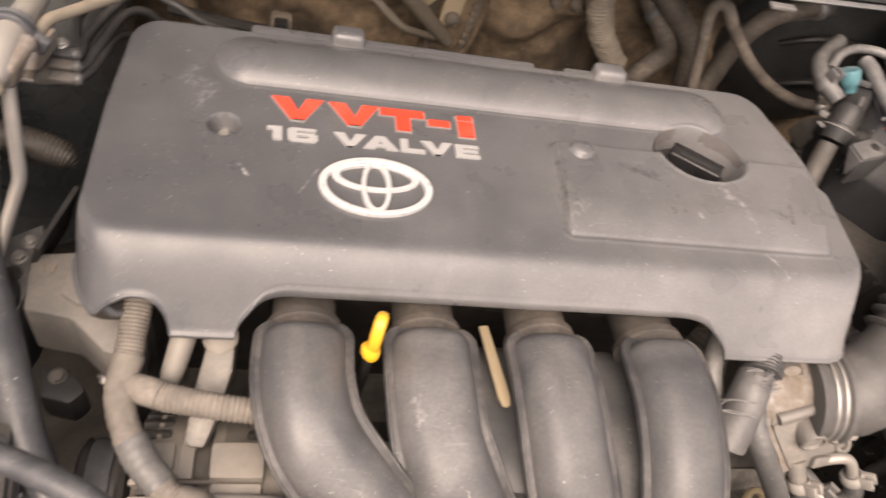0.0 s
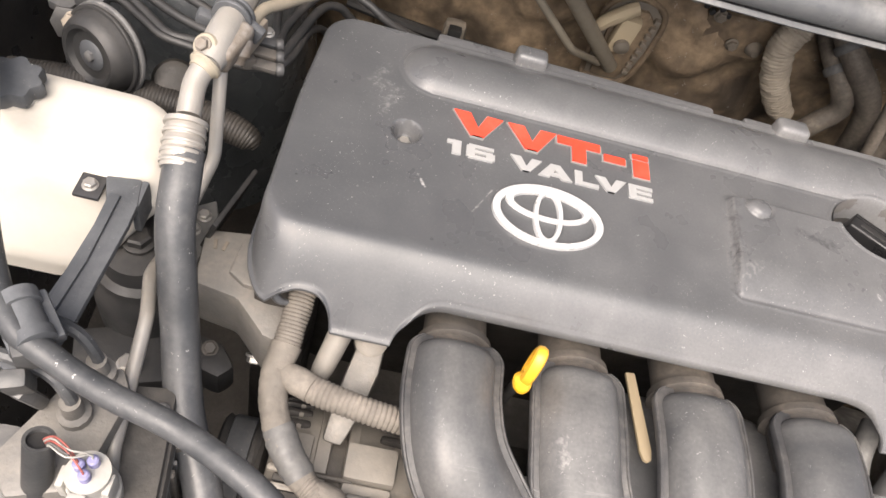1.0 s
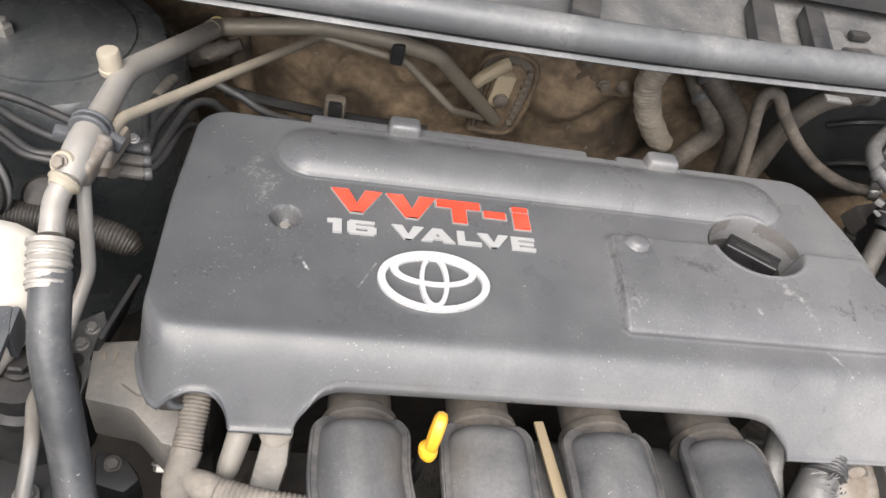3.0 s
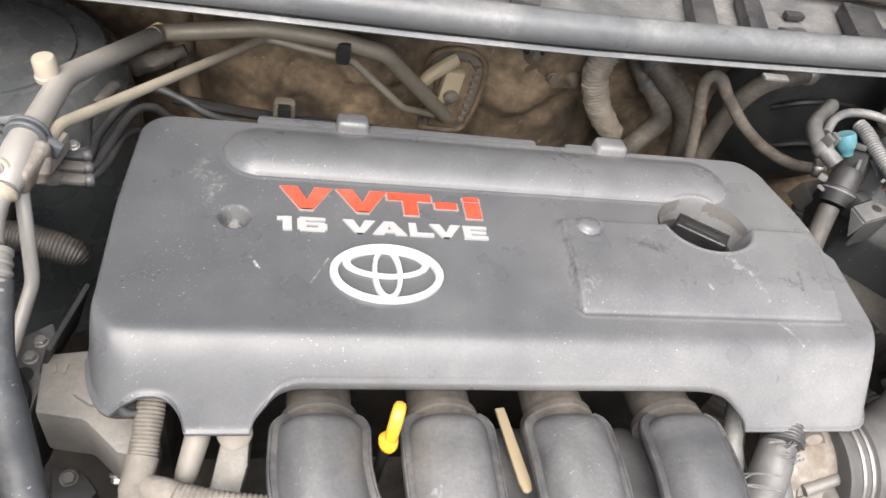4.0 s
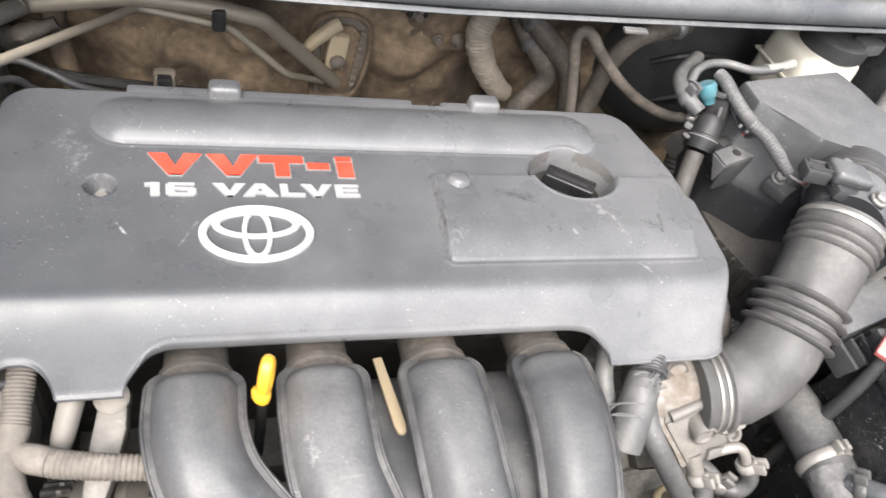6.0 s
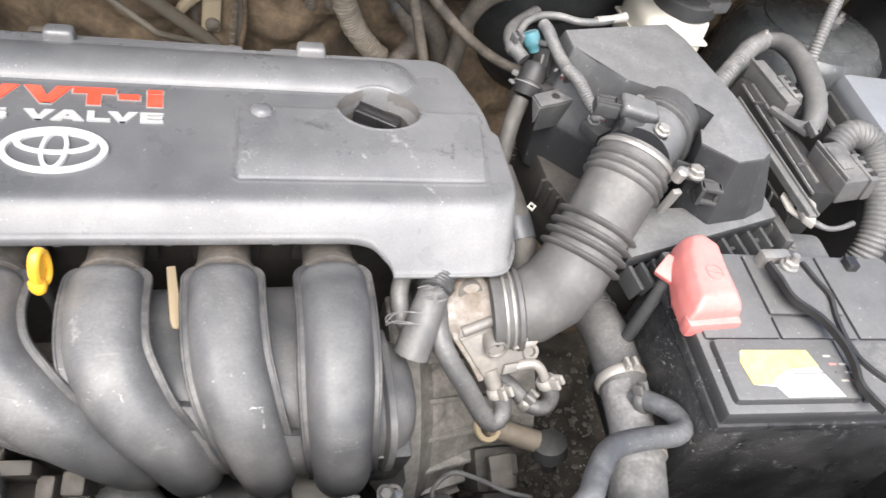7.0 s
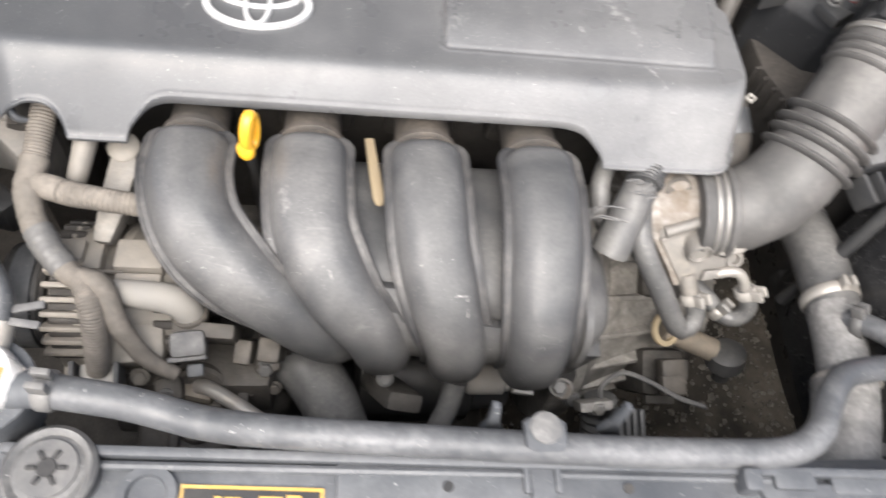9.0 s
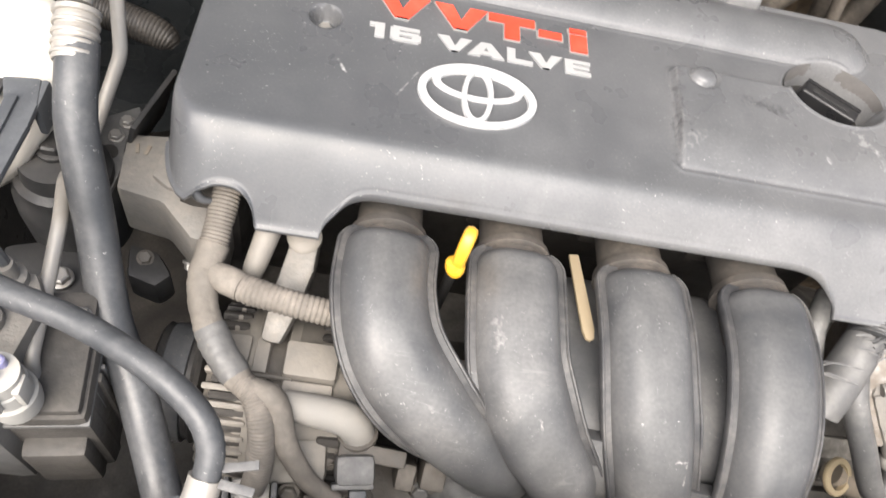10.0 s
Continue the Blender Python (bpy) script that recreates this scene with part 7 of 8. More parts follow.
loft(cup, [[Vector((0.190 + sx * w, -0.316 + sy * d - 0.002 * k, z)) for sx, sy in ((-1, -0.7), (-0.7, -1), (0.7, -1), (1, -0.7), (1, 0.7), (0.7, 1), (-0.7, 1), (-1, 0.7))] for k, (w, d, z) in enumerate(((0.0075, 0.007, 0.852), (0.0085, 0.008, 0.868), (0.0125, 0.0095, 0.884), (0.0128, 0.0098, 0.888), (0.0118, 0.0088, 0.8895)))])
clip_block = part("clip_block", cup, SHROUD, radiator, "grey plastic clip block")
part("clip_cap", lathe((0.190, -0.3185, 0.8892), (0, 0, 1), [(0, 0.0098), (0.0012, 0.0095), (0.0018, 0.007), (0.0018, 0.0)], 24), SLEEVE, clip_block, "grey clip cap")
for x in (-0.0095, 0.0095):
    part("clip_leg", rbox((0.190 + x, -0.337, 0.866), (0.004, 0.030, 0.014), 0.0015), SHROUD, clip_block)
part("clip_tongue", rbox((0.190, -0.346, 0.870), (0.015, 0.022, 0.005), 0.0015, (-6, 0, 0)), SHROUD, clip_block)
for x, way in ((0.163, -5), (0.238, 4)):
    part("finger", prism([(-0.0075, 0.0), (0.0075, 0.0), (0.0042, 0.012), (0.0028, 0.034), (-0.0022, 0.036), (-0.0030, 0.012)], 0, 0.005, 0.0012, pose(x, -0.3085, 0.862, 84, way, 0)), SHROUD, radiator, "upright locating finger")
part("hose_lip", tube([(-0.06, -0.3335, 0.868), (0.08, -0.3375, 0.868), (0.22, -0.3415, 0.868), (0.36, -0.346, 0.868)], 0.0028, 8), SHROUD, radiator, "rolled lip along the hose")


def bush(at):
    """Rubber mounting bush with a star-shaped hole."""
    b = thing("radiator_bush", at, "round grey rubber radiator bush with a star hole", "rubber bush", "radiator bushes")
    p = Vector(at)
    part("ring", lathe(p, (0, 0, 1), [(0, 0.022), (0.004, 0.0245), (0.014, 0.0245), (0.017, 0.022), (0.015, 0.0185), (0.016, 0.016), (0.016, 0.0)], 36), RUBBER, b)
    part("washer", lathe(p + Vector((0, 0, 0.0155)), (0, 0, 1), [(0, 0.0155), (0.0025, 0.0155), (0.003, 0.0)], 28), GREY, b, "pale centre washer")
    part("core", lathe(p + Vector((0, 0, 0.018)), (0, 0, 1), [(0, 0.005), (0.0015, 0.005)], 14), DARK, b)
    for k in range(6):
        a = math.pi * k / 3
        part("slot", rbox((p.x + 0.0078 * math.cos(a), p.y + 0.0078 * math.sin(a), p.z + 0.0188), (0.005, 0.0025, 0.0016), 0.0005, (0, 0, math.degrees(a))), DARK, b)
    return b


bush((-0.082, -0.338, 0.862))
bush((0.553, -0.360, 0.868))

support = thing("radiator_support", (0.2, -0.40, 0.75), "grey front cross panel ahead of the radiator", "cross panel", kind="structure")
part("panel", rbox((0.24, -0.437, 0.848), (1.5, 0.105, 0.034), 0.006, (0, 0, -2.2)), BUMPER, support, "pale grey painted panel")
part("rubber_strip", tube([(-0.5, -0.366, 0.866), (0.0, -0.381, 0.868), (0.3, -0.390, 0.868), (0.6, -0.402, 0.868), (1.0, -0.42, 0.866)], 0.0042, 8), RUBBER_CLEAN, support, "black rubber strip")
part("shelf", rbox((-0.26, -0.365, 0.842), (0.36, 0.06, 0.02), 0.006, (0, 0, -1)), PAINT, support, "dark shelf")
part("shelf", rbox((0.80, -0.385, 0.846), (0.44, 0.06, 0.02), 0.006, (0, 0, -2.2)), SHROUD, support, "grey shelf")
# nose reaches low, out of view, to keep front light off the ground
part("front_skin", rbox((0.24, -0.55, 0.46), (1.9, 0.09, 0.76), 0.04, (-6, 0, -2.2)), BUMPER, support, "painted nose panel")
for x in (0.295, 0.385, 0.05):
    part("slot", rbox((x, -0.405 - 0.04 * x, 0.8632), (0.012, 0.014, 0.002), 0.0005, (0, 0, 0)), DARK, support)
part("wing_seat", prism([(0.462, -0.345), (0.60, -0.338), (0.66, -0.345), (0.66, -0.398), (0.47, -0.392)], 0.850, 0.8675, 0.003), SHROUD, support, "grey moulded seat")
part("arch", ring_solid((0.515, -0.365, 0.862), (0, 0, 1), 0.020, 0.013, 0.010), SHROUD, support)
part("guard_strip", tube([(0.56, -0.388, 0.872), (0.590, -0.378, 0.878), (0.61, -0.384, 0.876), (0.625, -0.42, 0.868)], 0.005, 8), RUBBER_CLEAN, support, "black rubber strip")
part("arch", lathe((-0.032, -0.350, 0.8640), (0, 0, 1), [(0, 0.016), (0.006, 0.016), (0.006, 0.011), (0.003, 0.010), (0.003, 0.0)], 28), SHROUD, support)
notice = thing("warning_sticker", (0.024, -0.352, 0.8665), "black warning sticker with an orange-yellow border", "sticker")
part("border", rbox((0.024, -0.3575, 0.8668), (0.078, 0.024, 0.0010), 0.0, (0, 0, -2.2)), STICKER, notice, "gold-yellow border")
part("field", rbox((0.024, -0.3525, 0.8675), (0.0745, 0.0095, 0.0008), 0.0, (0, 0, -2.2)), DARK, notice, "black field")
for x, w in ((0.006, 0.004), (0.014, 0.009), (0.0345, 0.013), (0.047, 0.008)):
    part("line_of_print", rbox((x, -0.3520 - 0.0005 * (w > 0.008), 0.8682), (w, 0.0022, 0.0006), 0.0, (0, 0, -2.2)), STICKER, notice)
part("field_line", rbox((0.024, -0.3655, 0.8675), (0.0745, 0.0012, 0.0008), 0.0, (0, 0, -2.2)), DARK, notice)

neck = thing("radiator_filler", (-0.122, -0.297, 0.86), "pressed metal radiator cap with an orange label", "radiator cap")
part("filler_neck", lathe((-0.122, -0.297, 0.850), (0, 0, 1), [(0, 0.024), (0.030, 0.024), (0.034, 0.028), (0.040, 0.028)], 28), SHROUD, neck, "grey filler neck")
pressing = bmesh.new()
rings = []
for g, ear, z in ((0.96, 0.0095, 0.8880), (1.0, 0.0100, 0.8890), (1.0, 0.0100, 0.8935), (0.985, 0.0085, 0.8960), (0.95, 0.0050, 0.8985), (0.90, 0.0015, 0.9008), (0.86, 0.0, 0.9014), (0.82, 0.0, 0.9002), (0.40, 0.0, 0.9002)):
    ring = []
    for k in range(72):
        a = 2 * math.pi * k / 72
        off = math.atan2(math.sin(a), abs(math.cos(a)))
        r = 0.0212 * g + ear * math.exp(-(off / 0.36) ** 2)
        ring.append(Vector((-0.1225 + r * math.cos(a - 0.07), -0.2945 + r * math.sin(a - 0.07), z - 0.0025 * math.exp(-(off / 0.36) ** 2) * (ear > 0.004))))
    rings.append(ring)
loft(pressing, rings)
cap = part("cap", pressing, CAP_STEEL, neck, "bright pressed steel cap", angle=50)
part("label", rbox((-0.1225, -0.2945, 0.9006), (0.029, 0.011, 0.0008), 0.0, (0, 0, -5)), ORANGE_PAPER, cap, "orange paper label")
for y in (-0.2850, -0.2880, -0.3015, -0.3045):
    part("line_of_print", rbox((-0.1225, y, 0.9005), (0.022 if abs(y + 0.2945) < 0.008 else 0.016, 0.0017, 0.0006), 0.0, (0, 0, -5)), GREY, cap)
part("outlet", tube([(-0.122, -0.285, 0.888), (-0.118, -0.272, 0.896), (-0.116, -0.262, 0.902)], 0.0085, 12), PIPE, neck, "pale outlet pipe")
part("side_outlet", tube([(-0.115, -0.299, 0.885), (-0.095, -0.299, 0.892), (-0.082, -0.301, 0.893)], 0.0105, 12), SHROUD, neck)
tank_hose = thing("overflow_hose", (-0.15, -0.24, 0.85), "smooth black overflow hose from radiator cap to tank", "hose")
part("hose", tube([(-0.116, -0.266, 0.900), (-0.116, -0.250, 0.912), (-0.126, -0.236, 0.919), (-0.150, -0.221, 0.925), (-0.187, -0.204, 0.924), (-0.223, -0.194, 0.925), (-0.253, -0.183, 0.927), (-0.281, -0.167, 0.932), (-0.316, -0.113, 0.934), (-0.347, -0.042, 0.935), (-0.378, 0.02, 0.93), (-0.40, 0.05, 0.90)], 0.0068, 16), RUBBER_CLEAN, tank_hose)
joiner = part("hose_joiner", lathe((-0.262, -0.178, 0.929), (-0.66, 0.75, 0.06), [(0, 0.0070), (0.001, 0.0096), (0.007, 0.0096), (0.0075, 0.0084), (0.022, 0.0084), (0.0225, 0.0100), (0.030, 0.0100), (0.031, 0.0072)], 22), SHROUD, tank_hose, "blue-grey plastic hose joiner")
part("joiner_fork", rbox((-0.278, -0.172, 0.9245), (0.010, 0.030, 0.007), 0.0018, (0, 0, 41)), SHROUD, joiner)
part("joiner_fork", rbox((-0.266, -0.161, 0.9245), (0.010, 0.030, 0.007), 0.0018, (0, 0, 41)), SHROUD, joiner)
part("clip", rbox((-0.268, -0.174, 0.922), (0.020, 0.024, 0.018), 0.005, (0, 0, 30)), PLASTIC, tank_hose, "black hose clip")
part("clip_tail", rbox((-0.272, -0.190, 0.906), (0.014, 0.010, 0.028), 0.003, (16, 0, 20)), PLASTIC, tank_hose)
for s in (-1, 1):
    part("spring_tang", rbox((-0.101, -0.262 + 0.005 * s, 0.9065), (0.017, 0.0045, 0.0018), 0.0006, (0, -6, 10 * s)), SLEEVE, tank_hose, "flat spring clip tang")

# ---- pressure switch, fuse block and plate beside the hose ----
relay = thing("relay_block", (-0.22, -0.19, 0.75), "dusty ribbed relay block by the wing", "relay box")
part("case", rbox((-0.224, -0.188, 0.782), (0.046, 0.080, 0.10), 0.006, (0, 0, 8)), DARKENED, relay)
for i in range(4):
    part("rib", rbox((-0.201, -0.16 - 0.018 * i, 0.778), (0.008, 0.006, 0.09), 0.002, (0, 0, 8)), DARKENED, relay)
for i in range(5):
    part("side_fin", rbox((-0.2005, -0.156 - 0.016 * i, 0.805), (0.004, 0.003, 0.030), 0.001, (0, 0, 8)), GREY, relay)
part("front_step", rbox((-0.218, -0.232, 0.770), (0.036, 0.014, 0.06), 0.004, (0, 0, 8)), DARKENED, relay)
part("seam", rbox((-0.2245, -0.188, 0.822), (0.0475, 0.0815, 0.004), 0.001, (0, 0, 8)), GREY, relay)
bolt(relay, (-0.214, -0.165, 0.838), r=0.004, material=GREY)
part("lid", rbox((-0.225, -0.188, 0.834), (0.042, 0.074, 0.008), 0.003, (0, 0, 8)), DARKENED, relay)
drier = thing("receiver_block", (-0.25, -0.18, 0.78), "alloy pipe block with capped unions", "pipe block")
part("base_plate", prism([(-0.285, -0.215), (-0.262, -0.160), (-0.238, -0.152), (-0.228, -0.168), (-0.236, -0.225), (-0.27, -0.235)], 0.845, 0.862, 0.004), ALLOY, drier)
for x, y in ((-0.248, -0.160), (-0.252, -0.186)):
    part("union", lathe((x, y, 0.860), (0, 0, 1), [(0, 0.009), (0.008, 0.009), (0.010, 0.006), (0.022, 0.0055)], 14), ALLOY, drier)
    part("pipe", tube([(x, y, 0.868), (x - 0.001, y + 0.002, 0.888), (x - 0.016, y + 0.008, 0.900), (x - 0.06, y + 0.014, 0.898), (x - 0.12, y + 0.02, 0.89)], 0.0036, 8), RUBBER_CLEAN, drier, "thin dark line")
part("body", rbox((-0.270, -0.215, 0.79), (0.06, 0.05, 0.11), 0.008), GREY, drier)
switch = thing("pressure_switch", (-0.226, -0.222, 0.84), "pale plastic pressure switch plug with violet seals", "switch")
part("body", lathe((-0.229, -0.222, 0.845), (0.02, 0.02, 1), [(0, 0.013), (0.006, 0.0138), (0.016, 0.0138), (0.018, 0.0122), (0.030, 0.0122), (0.031, 0.0112), (0.042, 0.0112), (0.043, 0.0)], 26), WHITE, switch)
part("latch", rbox((-0.229, -0.2345, 0.878), (0.009, 0.005, 0.018), 0.0015), WHITE, switch)
for x in (-0.2405, -0.2175):
    part("side_tab", rbox((x, -0.224, 0.874), (0.004, 0.011, 0.018), 0.0012), WHITE, switch)
for x, y in ((-0.2325, -0.2195), (-0.2265, -0.2165), (-0.228, -0.2245)):
    part("seal", lathe((x, y, 0.885), (0, 0, 1), [(0, 0.0030), (0.008, 0.0030), (0.009, 0.002)], 12), PURPLE, switch, "violet wire seal")
for i, m_ in enumerate((COPPER, WHITE, COPPER, GREY, WHITE)):
    sx, sy = ((-0.2325, -0.2195), (-0.2265, -0.2165), (-0.228, -0.2245))[i % 3]
    part("wire", tube([(sx, sy, 0.893), (sx - 0.001, sy + 0.001, 0.898), (-0.238 + 0.0006 * i, -0.2150 - 0.0014 * i, 0.9015 + 0.0004 * i), (-0.246, -0.2110 - 0.0013 * i, 0.9005 + 0.0003 * i), (-0.2525 + 0.0008 * i, -0.2115 - 0.0008 * i, 0.894), (-0.2530, -0.2125, 0.886)], 0.00052, 6), m_, switch)
sheath = lathe((-0.2535, -0.2125, 0.897), (-0.1, -0.28, -0.95), [(0.004, 0.0058), (0, 0.0060), (0, 0.0078), (0.10, 0.0078)], 18)
part("sheath", sheath, PLASTIC, switch, "black open-topped wire sheath")
part("sheath_bore", lathe((-0.2537, -0.213, 0.8945), (-0.1, -0.28, -0.95), [(0, 0.0057), (0.001, 0.0057)], 18), DARK, switch)

# ---- battery corner ----
BAT = pose(0.512, -0.264, 0, 0, 0, -3.0)


def bat(x, y, z):
    return tuple(BAT @ Vector((x, y, z)))


def bat_box(x0, x1, y0, y1, z0, z1, bevel=0.002):
    return rbox(bat((x0 + x1) / 2, (y0 + y1) / 2, (z0 + z1) / 2), (x1 - x0, y1 - y0, z1 - z0), bevel, (0, 0, -3.0))


battery = thing("car_battery", bat(0.12, 0.085, 0.665), "black car battery with scuffed case and label", "battery")
part("case", bat_box(0.004, 0.246, 0.004, 0.170, 0.665, 0.858, 0.004), BATTERY, battery, "scuffed black case")
part("ledge", bat_box(0, 0.25, 0, 0.174, 0.852, 0.862, 0.002), BATTERY, battery, "black lid ledge")
part("lid", bat_box(0.002, 0.248, 0.002, 0.172, 0.8605, 0.879, 0.004), BATLID, battery)
part("front_panel", bat_box(0.010, 0.128, 0.010, 0.070, 0.874, 0.8865, 0.005), BATLID, battery)
part("side_panel", bat_box(0.1305, 0.240, 0.010, 0.070, 0.874, 0.8830, 0.002), BATLID, battery)
part("rear_panel", bat_box(0.008, 0.080, 0.0725, 0.168, 0.874, 0.8820, 0.002), BATLID, battery)
part("vent_panel", bat_box(0.0825, 0.160, 0.0985, 0.168, 0.874, 0.8822, 0.003), BATLID, battery)
part("vent_panel", bat_box(0.0825, 0.160, 0.0725, 0.096, 0.874, 0.8818, 0.002), BATLID, battery)
part("rear_panel", bat_box(0.1625, 0.240, 0.0725, 0.168, 0.874, 0.8820, 0.002), BATLID, battery)
for x0 in (0.10, 0.19):
    part("corner_block", bat_box(x0, x0 + 0.012, 0.150, 0.164, 0.876, 0.890, 0.002), BATTERY, battery)
def bat_sheet(corners, z):
    return prism(corners, z, z + 0.0004, 0, BAT)


part("label", bat_sheet([(0.030, 0.056), (0.092, 0.056), (0.100, 0.034), (0.110, 0.012), (0.056, 0.012), (0.050, 0.022), (0.030, 0.024), (0.026, 0.046)], 0.8866), PAPER, battery, "white torn label")
part("label", bat_sheet([(0.0255, 0.045), (0.031, 0.0565), (0.0935, 0.0565), (0.098, 0.040), (0.070, 0.038), (0.052, 0.030), (0.046, 0.0235), (0.029, 0.0235)], 0.8871), LABEL_YELLOW, battery, "faded yellow half of the label")
part("line_of_print", bat_box(0.070, 0.102, 0.0335, 0.0345, 0.8871, 0.8876, 0), GREY, battery)
for i in range(4):
    for x in (0.108, 0.118):
        part("line_of_print", bat_box(x + 0.002 * (3 - i), x + 0.007 + 0.002 * (3 - i), 0.026 + 0.008 * i, 0.028 + 0.008 * i, 0.8864, 0.8869, 0), (WHITE, GREY, RED_CAP, WHITE)[(i + int(x * 1000)) % 4], battery)
part("label", bat_box(0.150, 0.215, 0.020, 0.066, 0.8828, 0.8836, 0), SLEEVE, battery, "worn grey label")
terminal = thing("terminal_cover", (0.53, -0.15, 0.872), "faded red plastic battery terminal cover", "terminal cover")
cover = bmesh.new()
rings = []
for z, x0, x1, y0, y1 in ((0.872, 0.508, 0.562, -0.180, -0.096), (0.886, 0.509, 0.562, -0.180, -0.094), (0.899, 0.513, 0.560, -0.177, -0.094), (0.908, 0.520, 0.554, -0.168, -0.098)):
    skew = 0.016
    rings.append([Vector((x0, y0, z)), Vector((x1, y0 + 0.003, z)), Vector((x1 + 0.002, (y0 + y1) / 2, z)), Vector((x1 + 0.006, y1 - 0.012, z)), Vector((x1 - 0.004, y1, z)), Vector((x0 + skew + 0.006, y1, z)), Vector((x0 + skew - 0.004, (y0 + y1) / 2 + 0.02, z)), Vector((x0 + 0.004, (y0 + y1) / 2 - 0.012, z))])
loft(cover, rings)
bmesh.ops.bevel(cover, geom=cover.edges[:], offset=0.004, segments=3, affect="EDGES", profile=0.6)
part("cap", cover, RED_CAP, terminal)
part("front_step", rbox((0.535, -0.177, 0.880), (0.053, 0.014, 0.018), 0.005, (0, 0, 2)), RED_CAP, terminal)
part("flap", rbox((0.522, -0.117, 0.880), (0.024, 0.022, 0.008), 0.003, (0, -22, 40)), RED_CAP, terminal)
part("mould_ring", ring_solid((0.542, -0.142, 0.9078), (0, 0, 1), 0.0085, 0.0070, 0.0010, 28), RED_CAP, terminal)
part("mould_bar", rbox((0.542, -0.142, 0.9083), (0.013, 0.0018, 0.001), 0, (0, 0, -8)), RED_CAP, terminal)
cable = solo("battery_cable", tube([(0.524, -0.116, 0.874), (0.520, -0.121, 0.858), (0.513, -0.127, 0.82), (0.508, -0.130, 0.77), (0.504, -0.13, 0.70)], 0.0065, 12), PLASTIC, "black battery cable dropping from the red cover", "cable")
strap = thing("battery_strap", (0.645, -0.19, 0.885), "black steel battery hold-down strap with a bolt", "strap")
LEFT_EDGE = [(0.612, -0.124, 0.897), (0.615, -0.143, 0.897), (0.617, -0.165, 0.897), (0.634, -0.188, 0.897), (0.64, -0.212, 0.897), (0.639, -0.233, 0.897), (0.633, -0.252, 0.897), (0.636, -0.267, 0.897), (0.641, -0.278, 0.897)]
RIGHT_EDGE = [(0.647, -0.125, 0.897), (0.651, -0.146, 0.897), (0.655, -0.164, 0.897), (0.649, -0.184, 0.897), (0.645, -0.203, 0.897), (0.644, -0.224, 0.897), (0.649, -0.238, 0.897), (0.659, -0.252, 0.897)]
web = bmesh.new()
count = 12
left_row, right_row = smooth_path(LEFT_EDGE, 0.004), smooth_path(RIGHT_EDGE, 0.004)
rings = []
for u in range(count + 1):
    a = left_row[int((len(left_row) - 1) * u / count)][0]
    b = right_row[int((len(right_row) - 1) * u / count)][0]
    drop, thin = Vector((0, 0, -0.001)), Vector((0, 0, -0.003))
    rings.append([a + drop, b + drop, b + thin, a + thin])
loft(web, rings)
part("web", web, BATLID, strap, "dusty flat web")
for row in (left_row, right_row):
    rim = bmesh.new()
    rings = []
    for c, side, up, key in frames_along(row):
        flat = Vector((side.x, side.y, 0)).normalized() * 0.0019
        rings.append([c + flat + Vector((0, 0, 0.003)), c - flat + Vector((0, 0, 0.003)), c - flat - Vector((0, 0, 0.004)), c + flat - Vector((0, 0, 0.004))])
    loft(rim, rings)
    part("edge", rim, DARK, strap, "black folded strap edge")
bolt(strap, (0.632, -0.128, 0.897), r=0.007)
part("stud", tube([(0.632, -0.128, 0.86), (0.632, -0.128, 0.912)], 0.0035, 8), STEEL, strap, "zinc stud")
part("hook_plate", rbox((0.628, -0.112, 0.882), (0.03, 0.012, 0.03), 0.003), STEEL, strap)
solo("battery_tray", rbox((0.655, -0.18, 0.655), (0.25, 0.20, 0.022), 0.006, (0, 0, -3)), PLASTIC, "black plastic battery tray", "tray")

# ---- engine computer bracket, fuse box, harness ----
computer = thing("engine_computer", (0.72, 0.06, 0.72), "engine computer on a steel bracket with grey plugs", "engine computer")
part("case", rbox((0.736, 0.075, 0.815), (0.034, 0.20, 0.15), 0.005, (0, 8, -2)), DARK, computer, "black metal case")
part("case_edge", rbox((0.7245, 0.065, 0.8915), (0.003, 0.185, 0.003), 0.001, (0, 8, -2)), SLEEVE, computer, "thin grey edge")
part("case_groove", rbox((0.7400, 0.075, 0.8905), (0.004, 0.170, 0.004), 0.001, (0, 8, -2)), GREY, computer)
for i in range(3):
    part("case_tab", rbox((0.732, 0.120 - 0.052 * i, 0.8925), (0.018, 0.004, 0.004), 0.001, (0, 8, 14)), PLASTIC, computer)
part("bracket_rail", rbox((0.704, 0.036, 0.887), (0.012, 0.190, 0.007), 0.002), GREY, computer, "dusty steel rail")
for x in (0.6985, 0.7095):
    part("rail_lip", rbox((x, 0.036, 0.8912), (0.0022, 0.190, 0.0040), 0.0008), SLEEVE, computer, "thin pale lip")
part("rail_end", prism([(0.696, -0.058), (0.703, -0.068), (0.712, -0.056), (0.722, -0.038), (0.717, -0.028), (0.700, -0.040)], 0.8798, 0.8882, 0.002), BOOT, computer, "pale rail end")
part("bracket_side", rbox((0.703, 0.02, 0.850), (0.003, 0.12, 0.045), 0.001, (0, -14, 0)), DARK, computer)
for i in range(4):
    part("ladder_bar", rbox((0.700, -0.005 + 0.016 * i, 0.856), (0.003, 0.004, 0.030), 0.001, (0, -14, 0)), GREY, computer)
part("foot", prism([(0.694, -0.019), (0.701, -0.012), (0.7045, -0.018), (0.709, -0.019), (0.7105, -0.013), (0.716, -0.018), (0.720, -0.034), (0.714, -0.052), (0.700, -0.050), (0.692, -0.038)], 0.876, 0.879, 0.001), BOOT, computer, "pale steel foot with a hole")
